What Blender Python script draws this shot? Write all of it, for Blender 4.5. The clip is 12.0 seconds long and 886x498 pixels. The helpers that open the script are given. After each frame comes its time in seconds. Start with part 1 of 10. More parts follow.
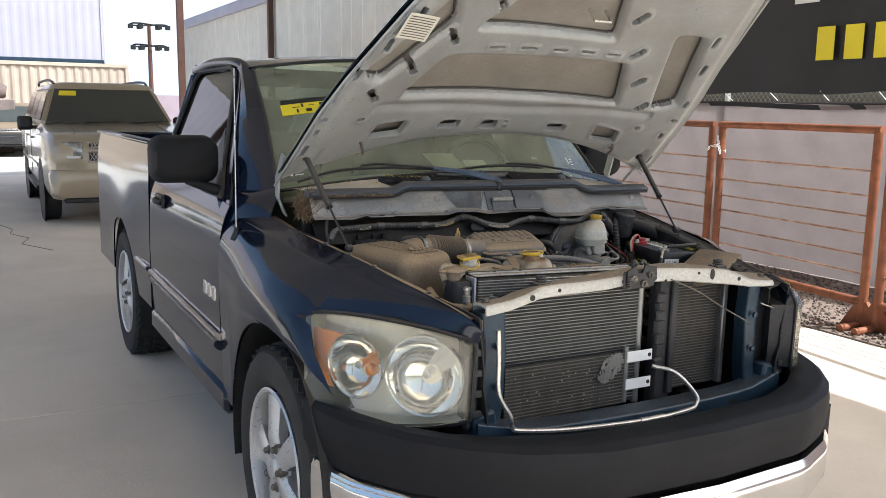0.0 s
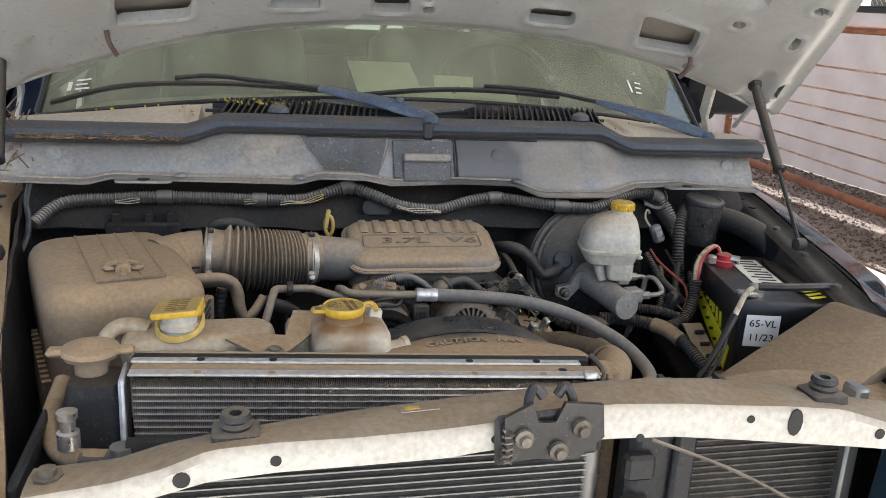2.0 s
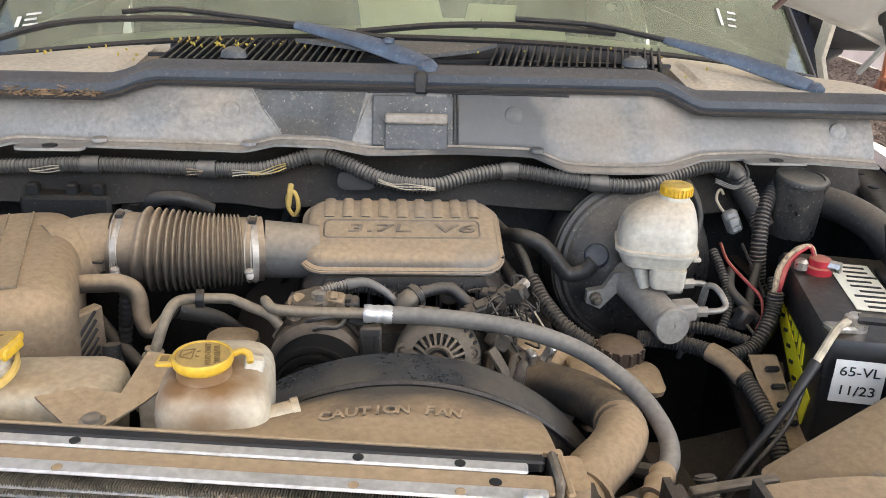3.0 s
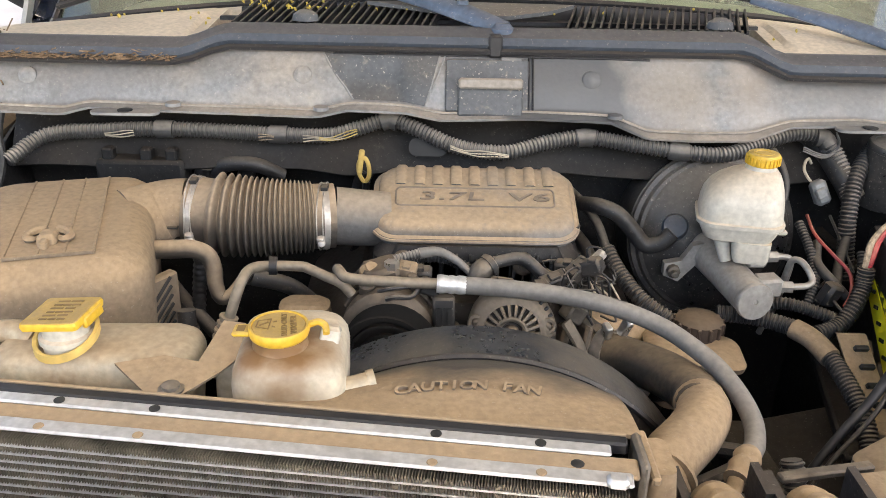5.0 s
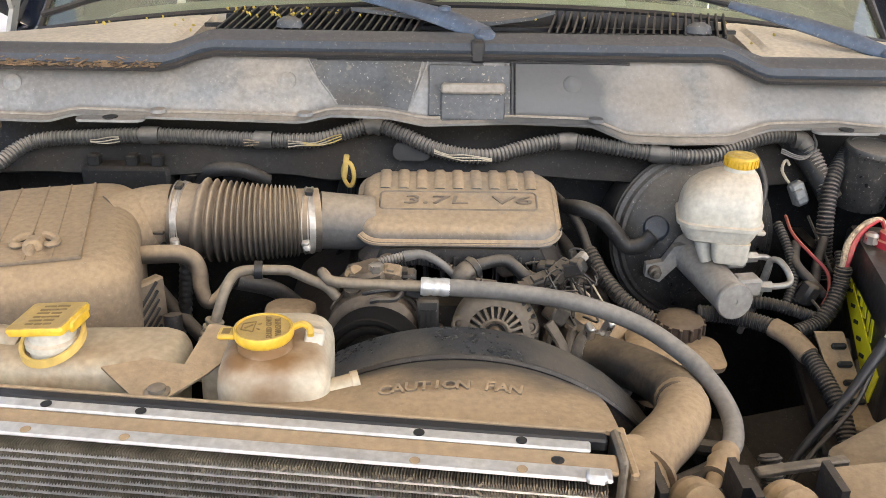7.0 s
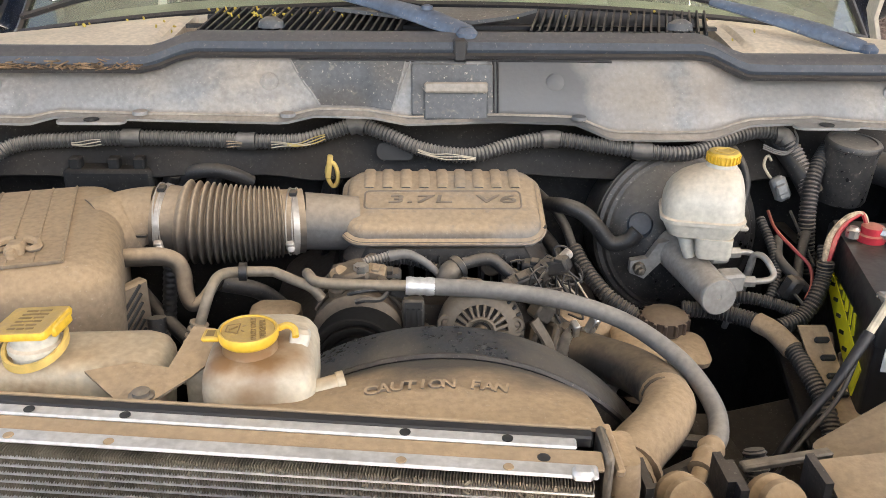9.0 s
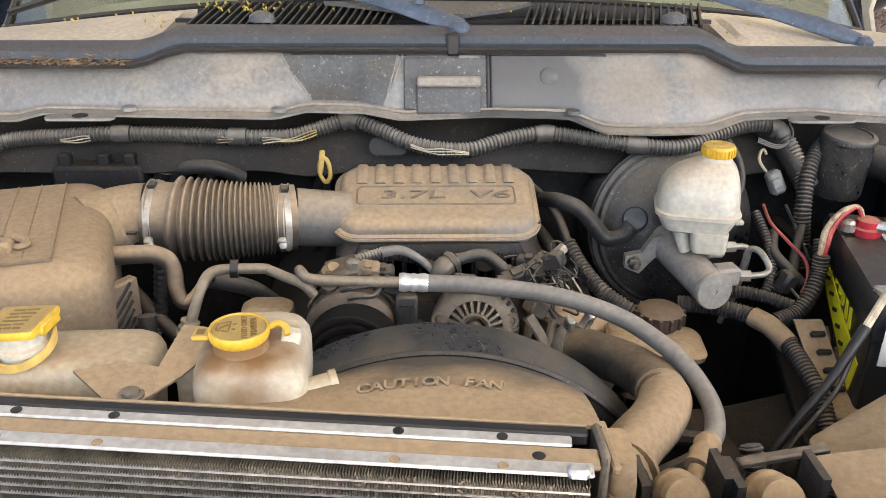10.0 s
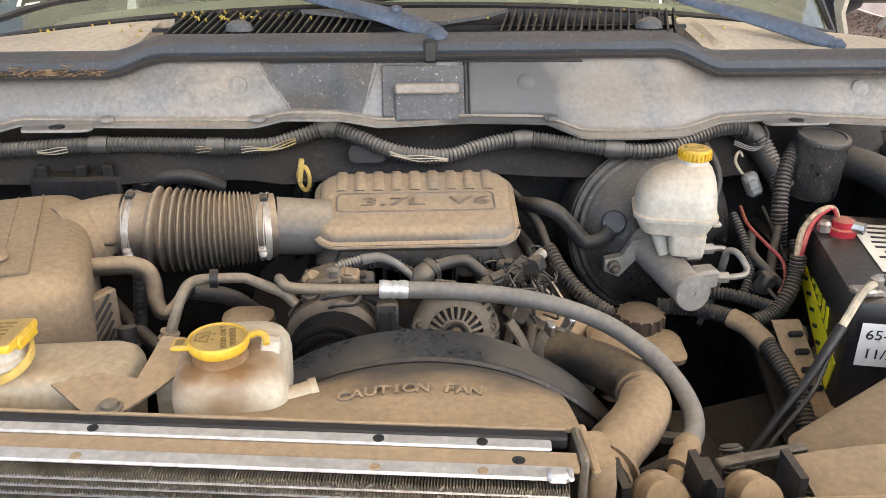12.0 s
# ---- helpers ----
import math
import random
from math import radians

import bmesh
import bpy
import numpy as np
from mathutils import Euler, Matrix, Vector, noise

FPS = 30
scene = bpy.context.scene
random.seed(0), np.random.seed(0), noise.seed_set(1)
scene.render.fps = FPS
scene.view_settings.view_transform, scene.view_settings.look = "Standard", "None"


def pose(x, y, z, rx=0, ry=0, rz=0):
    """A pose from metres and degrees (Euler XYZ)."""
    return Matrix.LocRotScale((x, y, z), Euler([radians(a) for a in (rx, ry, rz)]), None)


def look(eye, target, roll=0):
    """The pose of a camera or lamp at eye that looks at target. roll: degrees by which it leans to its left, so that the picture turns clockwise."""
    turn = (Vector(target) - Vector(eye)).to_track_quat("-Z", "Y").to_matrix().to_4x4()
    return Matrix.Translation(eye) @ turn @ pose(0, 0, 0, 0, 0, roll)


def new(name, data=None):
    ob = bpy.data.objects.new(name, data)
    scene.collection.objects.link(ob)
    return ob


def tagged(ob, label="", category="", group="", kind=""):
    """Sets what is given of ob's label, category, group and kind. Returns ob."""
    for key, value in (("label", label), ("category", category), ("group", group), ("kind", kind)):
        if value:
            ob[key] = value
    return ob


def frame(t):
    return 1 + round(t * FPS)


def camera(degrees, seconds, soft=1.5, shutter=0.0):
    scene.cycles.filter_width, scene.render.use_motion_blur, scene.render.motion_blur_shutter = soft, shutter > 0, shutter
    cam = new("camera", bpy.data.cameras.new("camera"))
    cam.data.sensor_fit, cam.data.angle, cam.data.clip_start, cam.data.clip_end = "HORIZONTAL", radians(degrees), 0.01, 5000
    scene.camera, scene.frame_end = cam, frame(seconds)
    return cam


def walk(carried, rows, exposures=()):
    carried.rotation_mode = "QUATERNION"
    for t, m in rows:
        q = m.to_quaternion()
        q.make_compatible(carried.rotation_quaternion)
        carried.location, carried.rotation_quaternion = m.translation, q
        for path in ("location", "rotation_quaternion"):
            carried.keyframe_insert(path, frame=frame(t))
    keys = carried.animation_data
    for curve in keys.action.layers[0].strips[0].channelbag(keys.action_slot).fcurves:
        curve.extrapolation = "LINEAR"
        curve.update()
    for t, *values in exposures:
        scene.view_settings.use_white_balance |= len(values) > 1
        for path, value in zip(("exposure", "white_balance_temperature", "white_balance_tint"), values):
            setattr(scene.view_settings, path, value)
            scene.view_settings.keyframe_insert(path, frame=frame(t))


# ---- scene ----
cam = camera(54.9, 12.0, soft=0.8)
METRES, EYE, TILT, LEAN, TURN = 2.5, 1.6, -9.4, -0.8, -28.9
START = (-1.835, -2.819)
ROWS = [
    (0.0, 0.0, 0.0, 0.0, 0.0, 0.0, 0.0),
    (0.5, 0.0964, 0.1871, 0.0217, 2.26, -1.26, -0.89),
    (1.0, 0.1578, 0.3745, 0.041, 5.67, -2.48, -1.95),
    (1.5, 0.2431, 0.5348, 0.0665, 10.18, -4.27, -3.17),
    (2.0, 0.2893, 0.6876, 0.0866, 15.52, -6.68, -4.11),
    (2.5, 0.3085, 0.8102, 0.1102, 20.76, -9.7, -4.5),
    (3.0, 0.3268, 0.8738, 0.1172, 24.78, -12.72, -4.41),
    (3.5, 0.3161, 0.8885, 0.1201, 26.88, -14.25, -4.28),
    (5.5, 0.3159, 0.8774, 0.1172, 28.86, -15.54, -4.16),
    (6.0, 0.3183, 0.8774, 0.1178, 28.62, -15.37, -4.12),
    (6.5, 0.3192, 0.8761, 0.1183, 28.35, -15.28, -4.01),
    (7.0, 0.3201, 0.876, 0.1184, 27.98, -15.14, -3.89),
    (9.0, 0.321, 0.8764, 0.1185, 26.92, -15.13, -3.43),
    (9.5, 0.3205, 0.8787, 0.1188, 26.68, -15.25, -3.34),
    (10.0, 0.3198, 0.8804, 0.1177, 26.5, -15.42, -3.23),
    (10.5, 0.3199, 0.8815, 0.1177, 26.21, -15.48, -3.13),
    (11.0, 0.3199, 0.8822, 0.1183, 25.99, -15.42, -2.96),
    (11.5, 0.3201, 0.8839, 0.118, 25.66, -15.28, -2.82),
    (12.0, 0.3226, 0.8805, 0.1187, 25.28, -15.0, -2.65),
]
walk(cam, [(t, pose(*START, EYE, TILT, LEAN, TURN) @ pose(METRES * x, METRES * y, METRES * z, 90 + pitch, roll, yaw)) for t, x, y, z, yaw, pitch, roll in ROWS],
     exposures=[(0.0, 0.78, 5900, 6), (1.0, 0.94, 5850, 6), (2.0, 1.30, 5800, 6), (2.5, 1.72, 5900, 6), (3.0, 1.98, 6050, 7), (3.5, 2.12, 6300, 8), (12.0, 2.12, 6300, 8)])

# ---- world and sun ----
SUN_UP, SUN_TURN = 52.0, 135.0
world = bpy.data.worlds.new("sky")
scene.world = world
world.use_nodes = True
wn = world.node_tree.nodes
sky = wn.new("ShaderNodeTexSky")
sky.sky_type = "NISHITA"
sky.sun_disc = False
sky.sun_elevation, sky.sun_rotation = radians(SUN_UP), radians(SUN_TURN)
sky.dust_density = 6.0
world.node_tree.links.new(sky.outputs[0], wn["Background"].inputs[0])
wn["Background"].inputs[1].default_value = 0.15
sun = new("sun", bpy.data.lights.new("sun", "SUN"))
sun.data.energy, sun.data.angle, sun.data.color = 5.0, radians(0.5), (1.0, 0.965, 0.91)
az = radians(SUN_TURN)
sun_way = Vector((math.sin(az) * math.cos(radians(SUN_UP)), math.cos(az) * math.cos(radians(SUN_UP)), math.sin(radians(SUN_UP))))
sun.matrix_world = look(sun_way * 40, (0, 0, 0))


# ---- materials ----
DUST = (0.350, 0.252, 0.150)


def surface(name, base, rough=0.5, metal=0.0, var=0.12, scale=6.0, bump=0.15, fine=90.0, dust=0.0, dust_from=0.2, coat=0.0,
            stain=None, stain_amount=0.0, stain_scale=2.5, dust_colour=DUST, speck=0.0, rub=0.0, rub_colour=(0.10, 0.085, 0.07), clear=0.0, ior=1.5):
    m = bpy.data.materials.new(name)
    m.use_nodes = True
    nt = m.node_tree
    n, link = nt.nodes, nt.links.new
    b = n["Principled BSDF"]
    tc = n.new("ShaderNodeTexCoord")
    big = n.new("ShaderNodeTexNoise")
    big.inputs["Scale"].default_value, big.inputs["Detail"].default_value = scale, 6
    small = n.new("ShaderNodeTexNoise")
    small.inputs["Scale"].default_value, small.inputs["Detail"].default_value = fine, 4
    link(tc.outputs["Object"], big.inputs["Vector"])
    link(tc.outputs["Object"], small.inputs["Vector"])
    info = n.new("ShaderNodeObjectInfo")
    ramp = n.new("ShaderNodeMapRange")
    ramp.inputs[1].default_value, ramp.inputs[2].default_value = 0.3, 0.7
    ramp.inputs[3].default_value, ramp.inputs[4].default_value = 1 - var, 1 + var
    link(big.outputs["Fac"], ramp.inputs[0])
    tone = n.new("ShaderNodeMapRange")
    tone.inputs[3].default_value, tone.inputs[4].default_value = 1 - var * 0.4, 1 + var * 0.4
    link(info.outputs["Random"], tone.inputs[0])
    both = n.new("ShaderNodeMath")
    both.operation = "MULTIPLY"
    link(ramp.outputs[0], both.inputs[0])
    link(tone.outputs[0], both.inputs[1])
    grain = n.new("ShaderNodeMapRange")
    grain.inputs[1].default_value, grain.inputs[2].default_value = 0.3, 0.7
    grain.inputs[3].default_value, grain.inputs[4].default_value = 1 - min(0.11, var * 0.6), 1 + min(0.11, var * 0.6)
    link(small.outputs["Fac"], grain.inputs[0])
    all3 = n.new("ShaderNodeMath")
    all3.operation = "MULTIPLY"
    link(both.outputs[0], all3.inputs[0])
    link(grain.outputs[0], all3.inputs[1])
    mul = n.new("ShaderNodeVectorMath")
    mul.operation = "SCALE"
    mul.inputs[0].default_value = base
    link(all3.outputs[0], mul.inputs["Scale"])
    colour, roughness = mul.outputs[0], None
    rr = n.new("ShaderNodeMapRange")
    rr.inputs[1].default_value, rr.inputs[2].default_value = 0.3, 0.7
    rr.inputs[3].default_value, rr.inputs[4].default_value = max(rough - 0.08, 0.02), min(rough + 0.08, 1)
    link(small.outputs["Fac"], rr.inputs[0])
    roughness = rr.outputs[0]

    def blend(factor, tint, rough_to):
        nonlocal colour, roughness
        mix = n.new("ShaderNodeMix")
        mix.data_type = "RGBA"
        link(factor, mix.inputs[0])
        link(colour, mix.inputs[6])
        mix.inputs[7].default_value = (*tint, 1)
        colour = mix.outputs[2]
        mr = n.new("ShaderNodeMix")
        link(factor, mr.inputs[0])
        link(roughness, mr.inputs[2])
        mr.inputs[3].default_value = rough_to
        roughness = mr.outputs[0]

    if stain:
        sn = n.new("ShaderNodeTexNoise")
        sn.inputs["Scale"].default_value, sn.inputs["Detail"].default_value = stain_scale, 8
        sn.inputs["Roughness"].default_value = 0.65
        link(tc.outputs["Object"], sn.inputs["Vector"])
        sr = n.new("ShaderNodeMapRange")
        sr.inputs[1].default_value, sr.inputs[2].default_value = 0.45, 0.72
        sr.inputs[4].default_value = stain_amount
        link(sn.outputs["Fac"], sr.inputs[0])
        blend(sr.outputs[0], stain, 0.75)
    if dust:
        geo = n.new("ShaderNodeNewGeometry")
        sep = n.new("ShaderNodeSeparateXYZ")
        link(geo.outputs["Normal"], sep.inputs[0])
        up = n.new("ShaderNodeMapRange")
        up.inputs[1].default_value, up.inputs[2].default_value = dust_from - 0.25, dust_from + 0.55
        link(sep.outputs[2], up.inputs[0])
        dn = n.new("ShaderNodeTexNoise")
        dn.inputs["Scale"].default_value, dn.inputs["Detail"].default_value = 9, 7
        link(tc.outputs["Object"], dn.inputs["Vector"])
        dr = n.new("ShaderNodeMapRange")
        dr.inputs[1].default_value, dr.inputs[2].default_value = 0.25, 0.6
        dr.inputs[3].default_value, dr.inputs[4].default_value = 0.74 * dust, min(1.0, dust * 1.1)
        link(dn.outputs["Fac"], dr.inputs[0])
        am = n.new("ShaderNodeMath")
        am.operation = "MULTIPLY"
        link(up.outputs[0], am.inputs[0])
        link(dr.outputs[0], am.inputs[1])
        gn = n.new("ShaderNodeTexNoise")
        gn.inputs["Scale"].default_value, gn.inputs["Detail"].default_value = 130, 5
        link(tc.outputs["Object"], gn.inputs["Vector"])
        gr = n.new("ShaderNodeMapRange")
        gr.inputs[1].default_value, gr.inputs[2].default_value, gr.inputs[3].default_value, gr.inputs[4].default_value = 0.3, 0.7, 0.84, 1.13
        link(gn.outputs["Fac"], gr.inputs[0])
        blend(am.outputs[0], dust_colour, 0.9)
        grit = n.new("ShaderNodeVectorMath")
        grit.operation = "SCALE"
        link(colour, grit.inputs[0])
        link(gr.outputs[0], grit.inputs["Scale"])
        colour = grit.outputs[0]
    def patches(size, low, high, amount):
        pn = n.new("ShaderNodeTexNoise")
        pn.inputs["Scale"].default_value, pn.inputs["Detail"].default_value, pn.inputs["Roughness"].default_value = size, 5, 0.6
        link(tc.outputs["Object"], pn.inputs["Vector"])
        pr = n.new("ShaderNodeMapRange")
        pr.inputs[1].default_value, pr.inputs[2].default_value, pr.inputs[4].default_value = low, high, amount
        link(pn.outputs["Fac"], pr.inputs[0])
        return pr.outputs[0]

    if rub:
        blend(patches(11, 0.54, 0.70, rub), rub_colour, 0.6)
        blend(patches(70, 0.58, 0.72, rub * 0.7), rub_colour, 0.7)
    if speck:
        blend(patches(240, 0.62, 0.70, speck), (0.55, 0.50, 0.42), 0.9)
        blend(patches(60, 0.60, 0.75, speck * 0.5), (0.40, 0.34, 0.27), 0.9)
    link(colour, b.inputs["Base Color"])
    link(roughness, b.inputs["Roughness"])
    b.inputs["Metallic"].default_value = metal
    b.inputs["IOR"].default_value = ior
    if coat:
        b.inputs["Coat Weight"].default_value = coat
        b.inputs["Coat Roughness"].default_value = 0.04
    if clear:
        b.inputs["Transmission Weight"].default_value = clear
    if bump:
        bp = n.new("ShaderNodeBump")
        bp.inputs["Strength"].default_value, bp.inputs["Distance"].default_value = bump, 0.004
        link(small.outputs["Fac"], bp.inputs["Height"])
        link(bp.outputs[0], b.inputs["Normal"])
    return m


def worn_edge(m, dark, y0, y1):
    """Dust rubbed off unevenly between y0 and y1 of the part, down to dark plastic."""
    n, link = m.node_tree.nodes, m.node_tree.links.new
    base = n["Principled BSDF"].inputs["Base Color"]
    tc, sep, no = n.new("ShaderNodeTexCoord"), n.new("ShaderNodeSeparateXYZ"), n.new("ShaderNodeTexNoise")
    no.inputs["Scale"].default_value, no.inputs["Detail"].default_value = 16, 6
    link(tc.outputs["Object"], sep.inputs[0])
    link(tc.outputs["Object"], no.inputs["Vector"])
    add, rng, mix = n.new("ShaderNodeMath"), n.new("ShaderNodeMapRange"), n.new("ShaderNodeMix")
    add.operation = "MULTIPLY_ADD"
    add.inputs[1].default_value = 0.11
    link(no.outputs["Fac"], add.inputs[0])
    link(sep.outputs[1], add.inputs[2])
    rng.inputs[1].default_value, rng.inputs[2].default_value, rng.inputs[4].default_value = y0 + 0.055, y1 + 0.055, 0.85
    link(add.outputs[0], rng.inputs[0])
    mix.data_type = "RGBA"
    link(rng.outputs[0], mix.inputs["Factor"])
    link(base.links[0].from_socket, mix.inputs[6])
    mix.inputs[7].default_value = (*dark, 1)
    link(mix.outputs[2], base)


def glassy(name, tint, see, rough=0.02, haze=0.0, haze_tint=(0.7, 0.7, 0.62)):
    """Thin glass: part clear view, part gloss."""
    m = bpy.data.materials.new(name)
    m.use_nodes = True
    n, link = m.node_tree.nodes, m.node_tree.links.new
    n.remove(n["Principled BSDF"])
    t, g, mix, f = n.new("ShaderNodeBsdfTransparent"), n.new("ShaderNodeBsdfGlossy"), n.new("ShaderNodeMixShader"), n.new("ShaderNodeFresnel")
    t.inputs[0].default_value = (*tint, 1)
    g.inputs[1].default_value = rough
    f.inputs[0].default_value = 1.45
    add = n.new("ShaderNodeMath")
    add.inputs[1].default_value = 1 - see
    link(f.outputs[0], add.inputs[0])
    link(add.outputs[0], mix.inputs[0])
    link(t.outputs[0], mix.inputs[1])
    link(g.outputs[0], mix.inputs[2])
    out = mix.outputs[0]
    if haze:
        d, second, tc, no, r = n.new("ShaderNodeBsdfDiffuse"), n.new("ShaderNodeMixShader"), n.new("ShaderNodeTexCoord"), n.new("ShaderNodeTexNoise"), n.new("ShaderNodeMapRange")
        d.inputs[0].default_value = (*haze_tint, 1)
        no.inputs["Scale"].default_value, no.inputs["Detail"].default_value = 7, 6
        r.inputs[1].default_value, r.inputs[2].default_value, r.inputs[3].default_value, r.inputs[4].default_value = 0.3, 0.7, haze * 0.6, haze * 1.4
        link(tc.outputs["Object"], no.inputs["Vector"])
        link(no.outputs["Fac"], r.inputs[0])
        link(r.outputs[0], second.inputs[0])
        link(out, second.inputs[1])
        link(d.outputs[0], second.inputs[2])
        out = second.outputs[0]
    link(out, n["Material Output"].inputs[0])
    return m


BLUE = surface("navy paint", (0.004, 0.0085, 0.022), 0.10, 0.0, 0.1, 3, 0.0, 300, coat=0.12, speck=0.03)
INNER_BLUE = surface("dull navy paint", (0.012, 0.032, 0.055), 0.38, 0.1, 0.25, 8, 0.1, dust=0.10, dust_from=0.6, speck=0.15)
PRIMER = surface("grey hood lining paint", (0.36, 0.368, 0.36), 0.34, 0.2, 0.10, 4, 0.05, 120, stain=(0.24, 0.21, 0.18), stain_amount=0.45, stain_scale=3.5, speck=0.12)
BLACK = surface("black plastic", (0.016, 0.0165, 0.019), 0.5, 0.0, 0.2, 10, 0.2, dust=0.14, dust_from=0.6, speck=0.18)
TRIM = surface("textured dark plastic", (0.012, 0.0125, 0.0145), 0.62, 0.0, 0.12, 8, 0.30, 400, ior=1.28)
BAY = surface("dusty black bay", (0.010, 0.010, 0.0105), 0.7, 0.0, 0.3, 12, 0.3, dust=0.13, dust_from=0.6, speck=0.15)
TAN = surface("plastic under thick dust", (0.16, 0.13, 0.10), 0.75, 0.0, 0.18, 14, 0.16, 220, dust=1.0, dust_from=-0.1, rub=0.14, rub_colour=(0.18, 0.135, 0.095), speck=0.20)
LID_TAN = surface("dust-browned lid plastic", (0.12, 0.10, 0.08), 0.75, 0.0, 0.18, 14, 0.16, 220, dust=1.0, dust_from=0.0, dust_colour=(0.29, 0.212, 0.13), rub=0.30, rub_colour=(0.13, 0.10, 0.075))
HALF = surface("black plastic with settled dust", (0.020, 0.020, 0.020), 0.55, 0.0, 0.2, 9, 0.15, 120, dust=0.52, dust_from=0.62, dust_colour=(0.34, 0.265, 0.18), rub=0.25, speck=0.2)
HALF_HOSE = surface("dust-tan hose rubber", (0.045, 0.039, 0.032), 0.6, 0.0, 0.2, 12, 0.1, 120, dust=0.85, dust_from=0.25, dust_colour=(0.38, 0.285, 0.185), rub=0.2)
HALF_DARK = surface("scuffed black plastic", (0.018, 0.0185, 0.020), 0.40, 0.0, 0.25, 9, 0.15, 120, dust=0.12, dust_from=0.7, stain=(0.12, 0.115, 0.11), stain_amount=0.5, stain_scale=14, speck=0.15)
FAN_RING = surface("rubbed blue-black ring plastic", (0.020, 0.0225, 0.027), 0.30, 0.0, 0.3, 20, 0.12, 160, stain=(0.17, 0.14, 0.10), stain_amount=0.8, stain_scale=6, speck=0.10, rub=0.25, rub_colour=(0.014, 0.016, 0.020))
RUBBER = surface("rubber", (0.020, 0.020, 0.021), 0.5, 0.0, 0.2, 14, 0.2, dust=0.48, dust_from=0.55, dust_colour=(0.30, 0.25, 0.19), rub=0.1, speck=0.15)
LOOM_SLEEVE = surface("dusty corrugated sleeve", (0.060, 0.059, 0.058), 0.5, 0.0, 0.25, 14, 0.1, 120, dust=0.85, dust_from=0.25, dust_colour=(0.42, 0.37, 0.31), rub=0.12)
SOFTBLACK = surface("clean black rubber", (0.016, 0.016, 0.018), 0.5, 0.0, 0.2, 14, 0.1)
BRAID = surface("frayed dusty braid", (0.36, 0.28, 0.19), 0.7, 0.0, 0.5, 120, 0.5, 300)
WIRE_PALE = surface("dusty pale wire", (0.50, 0.44, 0.33), 0.6, 0.0, 0.3, 40, 0.1)
WIRE_YELLOW = surface("dusty yellow wire", (0.52, 0.40, 0.13), 0.6, 0.0, 0.3, 40, 0.1)
TYRE = surface("tyre rubber", (0.028, 0.027, 0.026), 0.8, 0.0, 0.2, 12, 0.4, 200)
ALLOY = surface("silver alloy", (0.60, 0.60, 0.60), 0.34, 0.6, 0.01, 5, 0.0)
STEEL = surface("bright steel", (0.60, 0.58, 0.55), 0.32, 0.9, 0.12, 20, 0.08, dust=0.25, dust_from=0.4)
PIPE_DUST = surface("dusty pale alloy pipe", (0.20, 0.175, 0.14), 0.45, 0.3, 0.15, 20, 0.1, dust=0.6, dust_from=0.3, dust_colour=(0.38, 0.30, 0.205))
DULL = surface("dull cast metal", (0.15, 0.135, 0.115), 0.5, 0.5, 0.3, 20, 0.3, dust=0.45, dust_from=0.35, dust_colour=(0.34, 0.265, 0.18), rub=0.5, rub_colour=(0.045, 0.04, 0.036))
LAMPSILVER = surface("bright lamp lining", (0.95, 0.92, 0.82), 0.22, 0.05, 0.05, 30, 0.45, 18)
LAMPBOWL = surface("polished lamp bowl", (0.95, 0.95, 0.93), 0.07, 0.92, 0.03, 30, 0.0)
CHROME = surface("chrome", (0.78, 0.78, 0.78), 0.12, 1.0, 0.03, 6, 0.0)
ALU = surface("aluminium radiator", (0.30, 0.30, 0.29), 0.45, 0.8, 0.1, 15, 0.06)
FIN = surface("radiator fins", (0.045, 0.044, 0.042), 0.6, 0.5, 0.35, 25, 0.5, 700)
BARALU = surface("brushed aluminium bar", (0.60, 0.60, 0.60), 0.42, 0.6, 0.10, 20, 0.06, 160, dust=0.10, dust_from=0.7, rub=0.15, rub_colour=(0.35, 0.31, 0.26))
BELLOWS = surface("dusty ribbed rubber", (0.055, 0.048, 0.041), 0.6, 0.0, 0.2, 12, 0.12, 140, dust=0.95, dust_from=0.12, dust_colour=(0.43, 0.325, 0.215), rub=0.12)
BELLOWS_PALE = surface("dusty grey duct plastic", (0.085, 0.085, 0.085), 0.5, 0.0, 0.2, 12, 0.12, 140, dust=0.75, dust_from=0.30, dust_colour=(0.40, 0.32, 0.23), rub=0.25, rub_colour=(0.13, 0.125, 0.12))
WHITEBAR = surface("off-white painted steel", (0.52, 0.50, 0.445), 0.40, 0.0, 0.05, 6, 0.05, dust=1.0, dust_from=0.45, dust_colour=(0.25, 0.185, 0.115), rub=0.10, rub_colour=(0.36, 0.30, 0.24), speck=0.1)
FINFOLD = surface("dusty folded fin metal", (0.20, 0.175, 0.135), 0.55, 0.3, 0.4, 40, 0.2)
MILK = surface("milky plastic", (0.50, 0.45, 0.34), 0.38, 0.0, 0.06, 6, 0.03, dust=0.95, dust_from=0.62, stain=(0.26, 0.155, 0.075), stain_amount=0.8, stain_scale=15)
WASHER_PLASTIC = surface("stained milky plastic", (0.58, 0.53, 0.42), 0.38, 0.0, 0.06, 6, 0.03, dust=0.7, dust_from=0.75, stain=(0.30, 0.19, 0.10), stain_amount=0.35, stain_scale=15)
wn2, wl = WASHER_PLASTIC.node_tree.nodes, WASHER_PLASTIC.node_tree.links
wb = wn2["Principled BSDF"]
was = wb.inputs["Base Color"].links[0].from_socket
